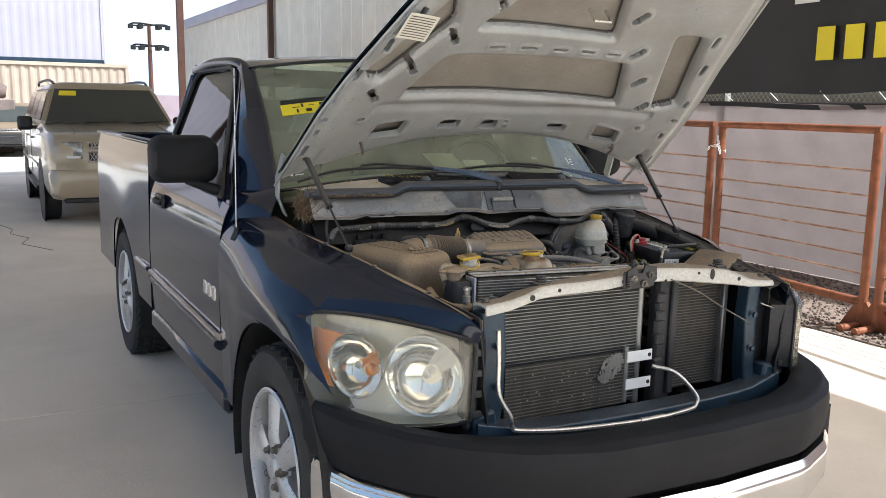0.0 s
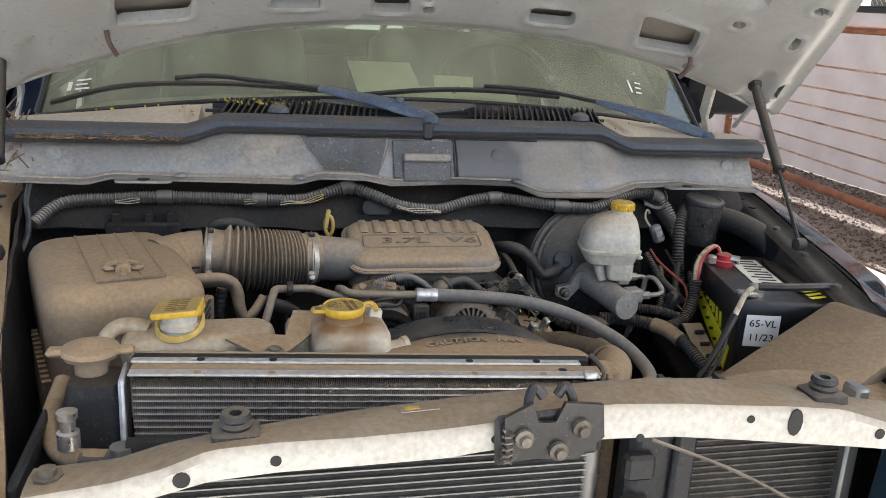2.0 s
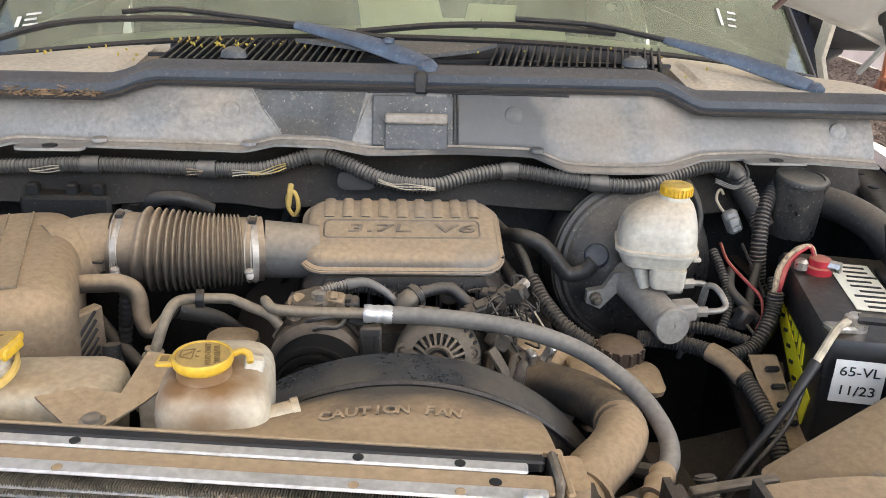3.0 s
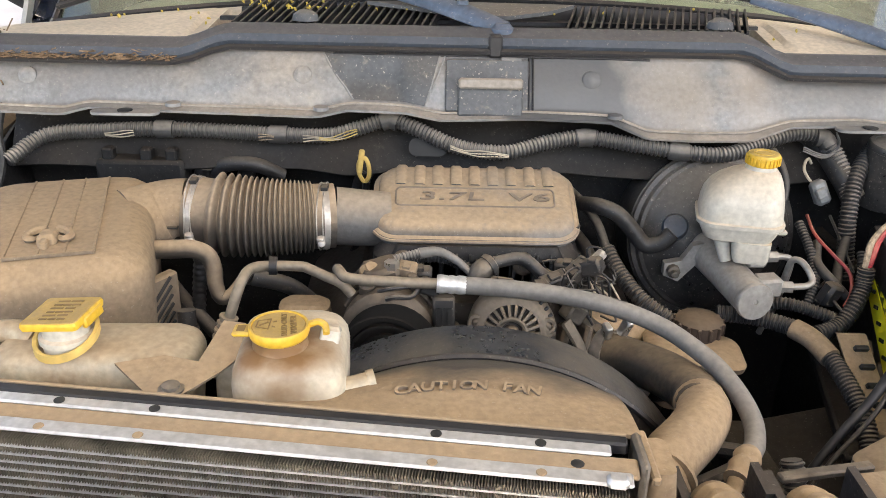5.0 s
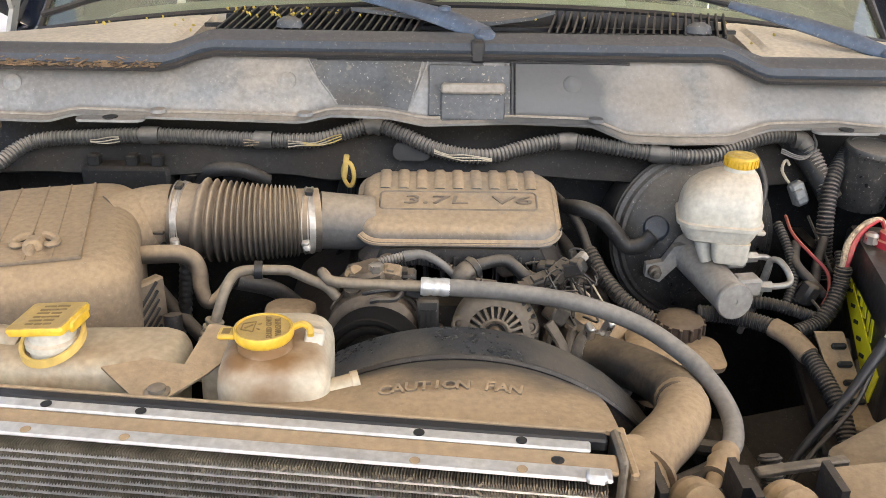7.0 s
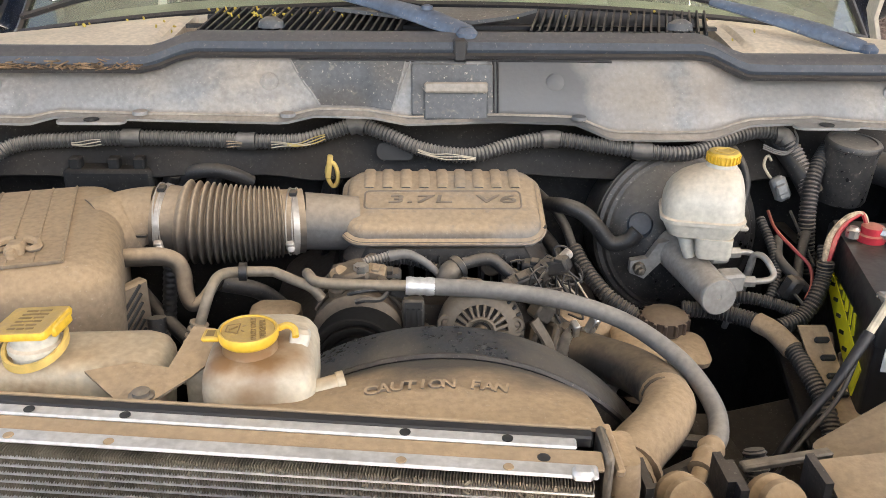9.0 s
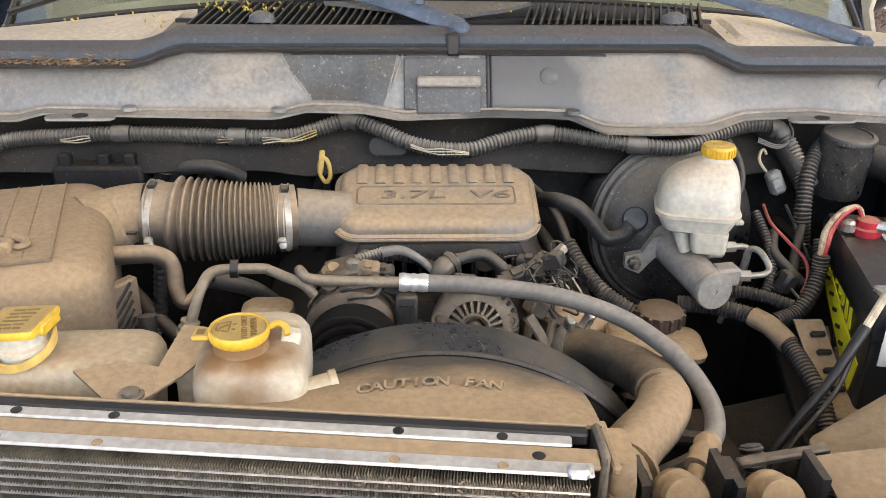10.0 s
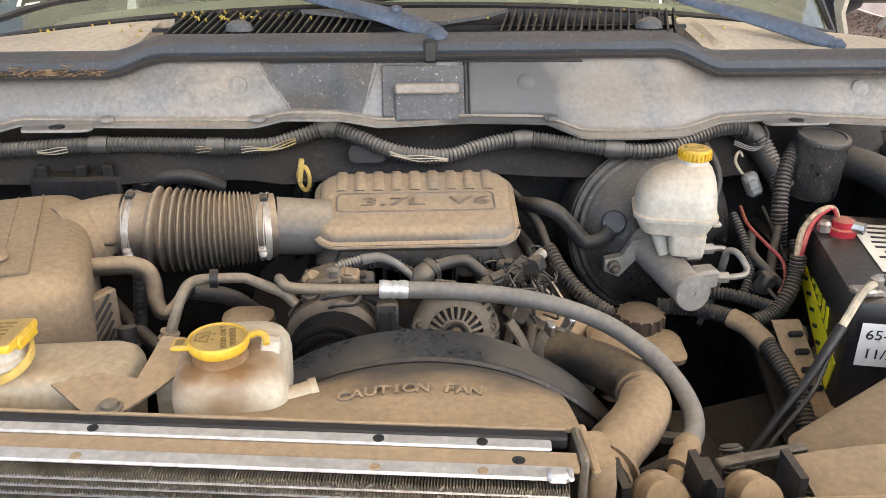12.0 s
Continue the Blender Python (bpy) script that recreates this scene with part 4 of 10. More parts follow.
part("roof", thick(sheet(bmesh.new(), 26, 14, roof_point), 0.01), BLUE, truck, "navy cab roof")
bm = bmesh.new()
rings(bm, [[Vector((x, 1.915, z)) for x, z in ((-0.74, 1.80), (-0.90, 1.30), (-0.97, 0.6), (-0.6, 0.6), (-0.6, 1.32), (-0.55, 1.70), (0.55, 1.70), (0.6, 1.32), (0.6, 0.6), (0.97, 0.6), (0.90, 1.30), (0.74, 1.80))],
           [Vector((x, 1.955, z)) for x, z in ((-0.74, 1.80), (-0.90, 1.30), (-0.97, 0.6), (-0.6, 0.6), (-0.6, 1.32), (-0.55, 1.70), (0.55, 1.70), (0.6, 1.32), (0.6, 0.6), (0.97, 0.6), (0.90, 1.30), (0.74, 1.80))]])
part("cab_back", bm, BLUE, truck)
part("cab_back_panel", new_box((0, 1.99, 0.95), (1.3, 0.03, 0.75)), BLUE, truck)
bm = bmesh.new()
bm.faces.new([bm.verts.new(p) for p in ((-0.58, 1.985, 1.33), (0.58, 1.985, 1.33), (0.53, 1.965, 1.70), (-0.53, 1.965, 1.70))])
part("rear_window", bm, SIDEGLASS, truck, "rear cab window", smooth=False)
for s in (1, -1):
    f = (lambda p: p) if s > 0 else mirror_x
    c00, c10, c01, c11 = Vector((-0.858, 0.28, 1.176)), Vector((-0.985, 0.47, 1.10)), Vector((-0.795, 0.345, 1.275)), Vector((-0.955, 0.70, 1.245))
    part("pillar_foot", thick(sheet(bmesh.new(), 10, 10, lambda u, v: f(c00.lerp(c10, u).lerp(c01.lerp(c11, u), v) + Vector((-0.018, -0.012, 0.018)) * math.sin(math.pi * u) * math.sin(math.pi * v))), 0.004), BLUE, truck, "navy panel at the foot of the windscreen pillar")
    part("rocker", new_box((-0.97 * s, 1.2, 0.42), (0.06, 1.55, 0.11), 0.02), BLUE, truck)
    part("roof_pillar", new_tube([(-0.880 * s, 1.965, 1.26), (-0.825 * s, 1.965, 1.45), (-0.735 * s, 1.95, 1.74)], 0.030, seg=10), BLUE, truck)
    part("roof_rail", new_tube([(-0.705 * s, 1.02, 1.735), (-0.725 * s, 1.2, 1.782), (-0.735 * s, 1.6, 1.792), (-0.735 * s, 1.94, 1.765)], 0.026, seg=10), BLUE, truck)

# Interior seen through the glass
dash = bmesh.new()
sheet(dash, 20, 8, lambda u, v: Vector(((2 * u - 1) * 0.76, 0.30 + 0.12 * (2 * u - 1) ** 2 + 0.46 * v, 1.29 - 0.06 * (2 * u - 1) ** 2 + 0.02 * math.sin(v * 3) - (0.25 if v > 0.99 else 0))))
part("dashboard", thick(dash, 0.02), surface("dashboard vinyl", (0.40, 0.40, 0.31), 0.8, 0, 0.1, 8, 0.2, 300), truck, "dusty grey dashboard top")
for x, y, z, w, d2, rx, r in ((-0.02, 0.43, 1.362, 0.16, 0.17, 26, 6), (0.13, 0.385, 1.338, 0.33, 0.07, 22, -5), (0.16, 0.47, 1.345, 0.10, 0.12, 24, -12)):
    part("paper", new_box((x, y, z), (w, d2, 0.003), 0, turn_of(rx, 0, r)), PAPER, truck, "white paper sheet propped on the dashboard", smooth=False)
part("steering_wheel", new_tube([Vector((0.40 + 0.19 * math.cos(a), 0.86 + 0.06 * math.sin(a), 1.27 + 0.18 * math.sin(a))) for a in np.linspace(0, 2 * math.pi, 25)], 0.017, seg=8, n=1), BLACK, truck)
for x in (-0.38, 0.38):
    seat = part("seat_back", moulded(bmesh.new(), Matrix.Translation((x, 1.62, 0.8)) @ turn_of(-14, 0, 0).to_4x4(), [(0, 0.27, 0.10, 0.06), (0.3, 0.28, 0.10, 0.07), (0.62, 0.25, 0.08, 0.07), (0.66, 0.2, 0.05, 0.05)]), SEATCLOTH, truck, "grey cloth seat")
    part("headrest", moulded(bmesh.new(), Matrix.Translation((x, 1.79, 1.45)) @ turn_of(-14, 0, 0).to_4x4(), [(0, 0.11, 0.04, 0.04), (0.06, 0.14, 0.055, 0.05), (0.17, 0.13, 0.05, 0.05), (0.19, 0.09, 0.02, 0.02)]), SEATCLOTH, seat)
part("cab_floor", new_box((0, 1.2, 0.5), (1.8, 1.6, 0.05)), SEATCLOTH, truck)

# Cargo bed
for s in (1, -1):
    f = (lambda p: p) if s > 0 else mirror_x
    def bed(u, v):
        y = 2.04 + 2.06 * u
        low = arch_low(y, AXLE_R, 0.46)
        z = low + (1.375 - low) * v
        bulge = 0.03 * math.exp(-((y - AXLE_R) / 0.55) ** 2) * math.exp(-((z - 0.8) / 0.25) ** 2)
        return f(Vector((-0.985 - bulge + 0.03 * max(0, (z - 1.15) / 0.22) ** 2, y, z)))
    side = part("bed_side", thick(sheet(bmesh.new(), 44, 16, bed), 0.01), BLUE, truck, "navy cargo bed side with reflections")
    part("bed_rail", new_box((-0.945 * s, 3.07, 1.378), (0.075, 2.06, 0.022), 0.008), BLUE, side)
    part("bed_inner", new_box((-0.86 * s, 3.07, 1.1), (0.02, 2.0, 0.55)), INNER_BLUE, side)
    bm = new_tube([f(Vector((-0.992, y, 0.675))) for y in (2.06, 2.25, 2.42)], 0.013, seg=8, n=2, flat=1.6)
    part("side_strip", bm, CHROME, side, "chrome rub strip")
    bm = bmesh.new()
    rings(bm, [[f(Vector((x, AXLE_R + (ARCH + 0.01) * math.cos(a), HUB_Z + (ARCH + 0.01) * math.sin(a)))) for a in np.linspace(-0.3, math.pi + 0.3, 22)] for x in (-0.98, -0.60)], closed=False)
    part("wheel_housing", thick(bm, 0.003), BAY, side)
part("bed_floor", new_box((0, 3.07, 0.85), (1.72, 2.0, 0.03)), INNER_BLUE, truck)
part("bed_front", new_box((0, 2.06, 1.1), (1.8, 0.03, 0.53)), INNER_BLUE, truck)
part("tailgate", new_box((0, 4.09, 1.1), (1.8, 0.05, 0.55), 0.015), BLUE, truck)
part("frame_rail", new_box((0.42, 1.6, 0.52), (0.08, 4.6, 0.16)), BAY, truck)
part("frame_rail", new_box((-0.42, 1.6, 0.52), (0.08, 4.6, 0.16)), BAY, truck)


# Wheels
def wheel(s, y, dz):
    m = Matrix.Translation((-0.985 * s, y, HUB_Z + dz)) @ turn_of(0, -90 * s, 0).to_4x4()
    tyre_r = 0.405
    w = part("wheel", new_lathe([(0.262, -0.26), (0.33, -0.275), (0.385, -0.27), (0.402, -0.25), (tyre_r, -0.20), (tyre_r + 0.002, -0.13), (tyre_r, -0.06), (0.400, -0.012), (0.385, 0.006), (0.345, 0.014), (0.30, 0.010), (0.275, -0.002), (0.262, -0.01)], m, 56, cap=False), TYRE, truck, "worn all-season tyre on a silver five-spoke alloy rim")
    blocks = []
    for row, (h, wd) in enumerate(((-0.020, 0.030), (-0.070, 0.040), (-0.125, 0.040), (-0.18, 0.040), (-0.235, 0.035))):
        for k in range(44):
            a = 2 * math.pi * (k + 0.5 * (row % 2)) / 44
            q = m @ Matrix.Rotation(a, 4, "Z") @ Matrix.Translation((tyre_r + 0.004 - (0.007 if row in (0, 4) else 0), 0, h))
            blocks.append(q @ Matrix.Rotation(radians(18 if row % 2 else -18), 4, "X") @ Matrix.Diagonal((0.014, 0.044, wd, 1)))
    scatter("tread", CUBE, CUBE_F, blocks, TYRE, w)
    part("rim", new_lathe([(0.268, 0.004), (0.262, 0.010), (0.252, 0.004), (0.246, -0.03), (0.240, -0.12), (0.236, -0.25)], m, 48, cap=False), ALLOY, w, "polished rim lip")
    for k in range(5):
        a = 2 * math.pi * k / 5 + 0.35
        loops = []
        for r, half, h, t in ((0.055, 0.045, 0.000, 0.05), (0.10, 0.042, 0.004, 0.05), (0.17, 0.052, -0.006, 0.05), (0.246, 0.074, -0.016, 0.05)):
            loops.append([m @ (Matrix.Rotation(a, 4, "Z") @ Vector((r, q * half, h - e))) for q, e in ((-1, 0.016), (-0.55, 0.0), (0, -0.004), (0.55, 0.0), (1, 0.016), (0.9, t), (-0.9, t))])
        part("spoke", rings(bmesh.new(), loops), ALLOY, w)
        nut = m @ Matrix.Rotation(a + math.pi / 5, 4, "Z") @ Matrix.Translation((0.068, 0, 0.0))
        part("wheel_nut", new_lathe([(0.017, -0.02), (0.017, 0.004), (0.012, 0.004), (0.011, 0.016), (0.006, 0.02)], nut, 10), DULL, w)
    part("hub_cap", new_lathe([(0.085, -0.03), (0.082, 0.000), (0.045, 0.004), (0.040, 0.016), (0.020, 0.022)], m, 24), ALLOY, w)
    part("brake_disc", new_lathe([(0.16, -0.13), (0.16, -0.10), (0.05, -0.09)], m, 32), DULL, w)


for s in (1, -1):
    wheel(s, AXLE_F, -0.003 + 0.012 * -s)
    wheel(s, AXLE_R, -0.003 + 0.012 * -s)

# Front bumper: dark cover over a bright lower bar
BP = ((0.0, -1.195), (0.40, -1.175), (0.60, -1.10), (0.72, -1.02), (0.845, -0.89), (0.945, -0.72), (0.985, -0.58), (0.995, -0.47))


def bumper_plan(u):
    k = abs(u) * (len(BP) - 1)
    i = min(int(k), len(BP) - 2)
    x = BP[i][0] + (BP[i + 1][0] - BP[i][0]) * (k - i)
    y = BP[i][1] + (BP[i + 1][1] - BP[i][1]) * (k - i)
    return (x * 0.95 if u > 0 else -x), y


def bumper_patch(prof, u0=-1, u1=1, n=60):
    def f(a, b):
        u = u0 + (u1 - u0) * a
        x, y = bumper_plan(u)
        k = b * (len(prof) - 1)
        i = min(int(k), len(prof) - 2)
        d = prof[i][0] + (prof[i + 1][0] - prof[i][0]) * (k - i)
        z = prof[i][1] + (prof[i + 1][1] - prof[i][1]) * (k - i)
        side = min(1.0, max(0.0, (abs(u) - 0.35) / 0.5))
        return Vector((x * (1 - d * 0.55 * side), y + d * (1 - 0.4 * side), z + 0.035 * side * (z - 0.55)))
    return sheet(bmesh.new(), n, 4 * (len(prof) - 1), f)


bump = part("front_bumper", thick(bumper_patch([(0.16, 0.70), (0.10, 0.715), (0.03, 0.72), (0.0, 0.705), (-0.008, 0.66), (0.0, 0.60), (0.012, 0.56), (0.04, 0.545)]), 0.004), TRIM, truck, "dark grey plastic bumper cover over a bright bar")
part("bright_bar", thick(bumper_patch([(0.05, 0.53), (0.0, 0.545), (-0.018, 0.52), (-0.015, 0.43), (0.02, 0.36), (0.10, 0.33)], -0.80, 0.80), 0.004), CHROME, bump, "scuffed chrome lower bar")
for s in (1, -1):
    part("bright_end", thick(bumper_patch([(0.02, 0.548), (-0.008, 0.536), (-0.014, 0.50), (-0.010, 0.42), (0.03, 0.36)], 0.55 * s, 0.92 * s, 20), 0.004), CHROME, bump, "scuffed chrome bumper end")
part("bumper_back", new_box((0, -0.98, 0.50), (1.45, 0.05, 0.24)), BAY, bump)

# Crossmember, uprights
xm = part("crossmember", bmesh.new(), INNER_BLUE, truck, "scuffed navy lower crossmember with slots")
bm = bmesh.new()
rings(bm, [[Vector((x, -0.825 - 0.05 * (1 - (x / 0.62) ** 2) + a, 0.640 + b + (0.03 * max(0, abs(x) - 0.45) / 0.15))) for a, b in round_rect(0.042, 0.040, 0.008)] for x in np.linspace(-0.62, 0.62, 17)])
bm.to_mesh(xm.data)
bm.free()
xm.data.materials.append(INNER_BLUE)
xm.data.polygons.foreach_set("use_smooth", [True] * len(xm.data.polygons))
xm.data.set_sharp_from_angle(angle=radians(40))
for x, w in ((-0.30, 0.13), (0.28, 0.10), (0.05, 0.05)):
    part("slot", moulded(bmesh.new(), Matrix.Translation((x, -0.913 + 0.022 * (x / 0.3) ** 2, 0.645)) @ turn_of(90, 0, 0).to_4x4(), [(0, w, 0.012, 0.011), (0.008, w, 0.012, 0.011)]), INK, xm)
for s in (1, -1):
    bm = bmesh.new()
    loops = [[Vector(((0.545 + sh) * s - (0.045 if s > 0 else 0) + a, -0.80 + b, z)) for a, b in round_rect(0.040 if s < 0 else 0.028, 0.028, 0.010)] for z, sh in ((0.66, 0.02), (0.74, 0.005), (0.90, 0.0), (1.02, 0.01))]
    up = part("upright", rings(bm, loops), INNER_BLUE, truck, "navy painted radiator upright")
    part("gusset", new_box((0.585 * s, -0.825, 0.69), (0.08, 0.07, 0.10), 0.012, turn_of(0, 12 * s, 0)), INNER_BLUE, up)
    for z in (0.80, 0.92):
        part("bolt", new_lathe([(0.010, 0), (0.010, 0.008), (0.005, 0.010)], Matrix.Translation((0.545 * s - (0.045 if s > 0 else 0), -0.838, z)) @ turn_of(90, 0, 0).to_4x4(), 8), INNER_BLUE, up)
    part("bracket_web", new_box((0.575 * s, -0.785, 0.84), (0.06, 0.03, 0.34), 0.008), BLACK, truck) if s > 0 else None
    part("lamp_bracket", new_box((0.632 * s, -0.81, 0.83), (0.030, 0.09, 0.28), 0.012, turn_of(0, 0, 18 * s)), BLACK, truck, "black plastic headlamp bracket")
    for z in (0.74, 0.80, 0.86, 0.92):
        part("bracket_clip", new_box((0.625 * s, -0.862, z), (0.03, 0.012, 0.022), 0.003), BLACK, truck, smooth=False)
    part("inner_wing", new_box((0.61 * s, -0.66, 0.86), (0.012, 0.22, 0.32), 0.004), SOFTBLACK, truck)

# Tie bar: off-white pressed steel with raised middle
TX = (-0.60, -0.57, -0.50, -0.45, -0.40, -0.33, -0.25, -0.15, -0.10, -0.05, 0.05, 0.13, 0.21, 0.28, 0.36, 0.42, 0.48, 0.56, 0.60)
TZ = (1.043, 1.046, 1.054, 1.066, 1.085, 1.089, 1.089, 1.093, 1.097, 1.104, 1.112, 1.108, 1.101, 1.096, 1.087, 1.068, 1.046, 1.036, 1.034)
TLOW = (1.010, 1.011, 1.020, 1.033, 1.046, 1.051, 1.052, 1.054, 1.060, 1.063, 1.065, 1.062, 1.053, 1.044, 1.034, 1.026, 1.016, 1.012, 1.011)
TBACK = (1.040, 1.042, 1.047, 1.062, 1.070, 1.080, 1.089, 1.097, 1.101, 1.105, 1.111, 1.112, 1.107, 1.097, 1.085, 1.070, 1.060, 1.050, 1.048)
TY = -0.83


def bar_ring(x):
    z, low, rear = interp(x, TX, TZ), interp(x, TX, TLOW), interp(x, TX, TBACK)
    back = 0.070
    mid = (z + rear) / 2
    return [Vector((x, TY + a, b)) for a, b in ((0.004, low), (-0.004, low + 0.004), (-0.004, z - 0.010), (0.002, z - 0.002), (0.012, z), (0.036, mid + 0.002), (back - 0.008, rear), (back, rear - 0.006), (back, rear - 0.030), (back - 0.005, rear - 0.030), (back - 0.006, rear - 0.010), (0.036, mid - 0.006), (0.010, z - 0.010), (0.004, z - 0.014))]


def bar_top(x, a=0.033):
    return Vector((x, TY + a, interp(a, (0.012, 0.036, 0.062), (interp(x, TX, TZ), (interp(x, TX, TZ) + interp(x, TX, TBACK)) / 2 + 0.002, interp(x, TX, TBACK)))))


tie = part("tie_bar", rings(bmesh.new(), [bar_ring(x) for x in np.linspace(-0.585, 0.59, 80)]), WHITEBAR, truck, "off-white pressed steel radiator tie bar, dusty on top")
for x, z, r, tall in ((-0.429, 1.054, 0.009, 1), (-0.333, 1.069, 0.006, 1), (-0.092, 1.078, 0.005, 1), (0.228, 1.083, 0.005, 1), (0.290, 1.075, 0.010, 1.8), (0.416, 1.051, 0.007, 1), (0.085, 1.068, 0.005, 1)):
    bm = new_lathe([(r, 0), (r, 0.0022)], Matrix.Translation((x, TY - 0.0035, z)) @ turn_of(90, 0, 0).to_4x4() @ Matrix.Diagonal((1, tall, 1, 1)), 12)
    part("hole", bm, INK, tie)
for x in (-0.374, 0.354):
    m = Matrix.Translation(bar_top(x, 0.036))
    part("rubber_pad", moulded(bmesh.new(), m, [(-0.004, 0.026, 0.022, 0.006), (0.006, 0.025, 0.021, 0.006), (0.009, 0.020, 0.017, 0.008)]), RUBBER, tie)
    part("bump_stop", new_lathe([(0.016, 0.008), (0.018, 0.013), (0.013, 0.016), (0.017, 0.020), (0.015, 0.026), (0.007, 0.025), (0.006, 0.018)], m, 18), RUBBER, tie)
for x in (-0.565, 0.565):
    part("bolt", new_lathe([(0.016, -0.002), (0.016, 0.003), (0.010, 0.003), (0.010, 0.010), (0.004, 0.011)], Matrix.Translation(bar_top(x)), 8), DULL, tie)
part("label", new_box(bar_top(-0.17, 0.045) + Vector((0, 0, 0.0012)), (0.045, 0.018, 0.001), 0, turn_of(-3, -3, 0)), WHITEBAR, tie, "faded paper label", smooth=False)
part("label_mark", new_box(bar_top(-0.178, 0.045) + Vector((0, 0, 0.0022)), (0.016, 0.008, 0.001), 0, turn_of(-3, -3, 0)), YELLOW, tie, smooth=False)
# hood latch
latch = part("hood_latch", new_box((0.022, -0.858, 1.080), (0.125, 0.010, 0.062), 0.005, turn_of(0, -4, 0)), HALF_DARK, truck, "greasy dark steel hood latch")
part("latch_plate", prism(bmesh.new(), [(-0.055, -0.03), (0.03, -0.035), (0.06, -0.01), (0.055, 0.03), (0.01, 0.035), (0.0, 0.012), (-0.02, 0.012), (-0.028, 0.036), (-0.06, 0.02)], lambda a, b, d: Vector((0.025 + a, -0.866 - d, 1.090 + b)), (0.0, 0.006)), HALF_DARK, latch)
for x, z in ((-0.012, 1.086), (0.055, 1.094), (0.03, 1.068)):
    part("latch_pivot", new_lathe([(0.011, 0), (0.011, 0.008), (0.007, 0.010), (0.006, 0.016)], Matrix.Translation((x, -0.870, z)) @ turn_of(90, 0, 0).to_4x4(), 12), DULL, latch)
for s in (1, -1):
    part("latch_hook", new_tube([(0.022 + 0.022 * s, -0.862, 1.095), (0.022 + 0.026 * s, -0.858, 1.122), (0.022 + 0.018 * s, -0.852, 1.136), (0.022 + 0.008 * s, -0.855, 1.126)], 0.006, seg=8), HALF_DARK, latch)
part("latch_spring", new_tube([(-0.03 + 0.006 * math.cos(k * 1.0), -0.874 + 0.006 * math.sin(k * 1.0), 1.055 + 0.0012 * k) for k in range(36)], 0.0016, seg=5, n=1), DULL, latch)
latch.matrix_basis = Matrix.Translation((-0.054, 0.020, 0.002))
part("latch_cable", new_tube([(0.09, -0.852, 1.075), (0.20, -0.86, 1.03), (0.32, -0.865, 0.965), (0.43, -0.87, 0.91), (0.455, -0.86, 0.895)], 0.0024, seg=6), DULL, truck, "thin grey latch cable hanging loose")
part("loose_wire", new_tube([(0.50, -0.862, 0.965), (0.56, -0.86, 0.945), (0.60, -0.84, 0.935)], 0.002, seg=6), STEEL, truck)

# Condenser and radiator
cond = part("condenser", new_box((-0.215, -0.735, 0.85), (0.56, 0.016, 0.40)), FIN, truck, "air conditioning condenser with flat tubes and bent fins")
tube_me = new_box((0, 0, 0), (0.56, 0.020, 0.0020), 0)
me = bpy.data.meshes.new("cooling_tube")
tube_me.to_mesh(me)
tube_me.free()
me.materials.append(ALU)
for i in range(36):
    shared("cooling_tube", me, cond, Matrix.Translation((-0.215, -0.737, 0.665 + 0.0104 * i)))
for x in (-0.50, 0.07):
    part("header_tank", new_tube([(x, -0.737, 0.64), (x, -0.737, 1.045)], 0.013, seg=12, n=1), ALU, cond)
low = part("oil_cooler", new_box((-0.245, -0.768, 0.745), (0.46, 0.016, 0.175)), FIN, truck, "low dirty oil cooler with crushed fins")
me2 = bpy.data.meshes.new("cooling_tube")
bm = new_box((0, 0, 0), (0.46, 0.019, 0.0022))
bm.to_mesh(me2)
bm.free()
me2.materials.append(DULL)
for i in range(16):
    shared("cooling_tube", me2, low, Matrix.Translation((-0.245, -0.769, 0.663 + 0.0108 * i)))
part("header_tank", new_tube([(-0.005, -0.77, 0.66), (-0.005, -0.77, 0.845)], 0.010, seg=10, n=1), ALU, low)
for z in (0.812, 0.72):
    br = part("bracket", new_box((0.045, -0.780, z), (0.105, 0.004, 0.036), 0.001), WHITEPAINT, low, "bright metal mounting bracket", smooth=False)
    part("hole", new_lathe([(0.007, 0), (0.007, 0.002)], Matrix.Translation((0.085, -0.7815, z)) @ turn_of(90, 0, 0).to_4x4(), 10), INK, br)
bm = bmesh.new()
rnd = random.Random(8)
for i in range(420):
    a, r = rnd.uniform(0, 6.28), rnd.random() ** 0.7
    box(bm, (-0.075 + 0.050 * r * math.cos(a), -0.7785 - rnd.uniform(0, 0.004), 0.785 + 0.040 * r * math.sin(a) + 0.02 * math.cos(a)), (rnd.uniform(0.004, 0.010), 0.003, rnd.uniform(0.003, 0.008)), 0, turn_of(0, rnd.uniform(0, 90), 0))
for i in range(40):
    box(bm, (rnd.uniform(-0.45, -0.05), -0.7785, rnd.uniform(0.67, 0.80)), (rnd.uniform(0.002, 0.006), 0.002, rnd.uniform(0.002, 0.005)))
tagged(part("crushed_fin_patch", bm, ALU, low, "bright patch of crushed fins", smooth=False), kind="stuff")
rad2 = part("radiator", new_box((0.325, -0.70, 0.845), (0.29, 0.03, 0.38)), FIN, truck, "dusty aluminium radiator core")
me3 = bpy.data.meshes.new("cooling_tube")
bm = new_box((0, 0, 0), (0.29, 0.034, 0.0022))
bm.to_mesh(me3)
bm.free()
me3.materials.append(DULL)
for i in range(37):
    shared("cooling_tube", me3, rad2, Matrix.Translation((0.325, -0.701, 0.663 + 0.0102 * i)))
part("top_cover", new_box((0.325, -0.701, 1.0375), (0.29, 0.034, 0.004), 0.001), TAN, rad2)
part("side_plate", new_box((0.475, -0.715, 0.855), (0.022, 0.035, 0.41), 0.004), ALU, rad2)
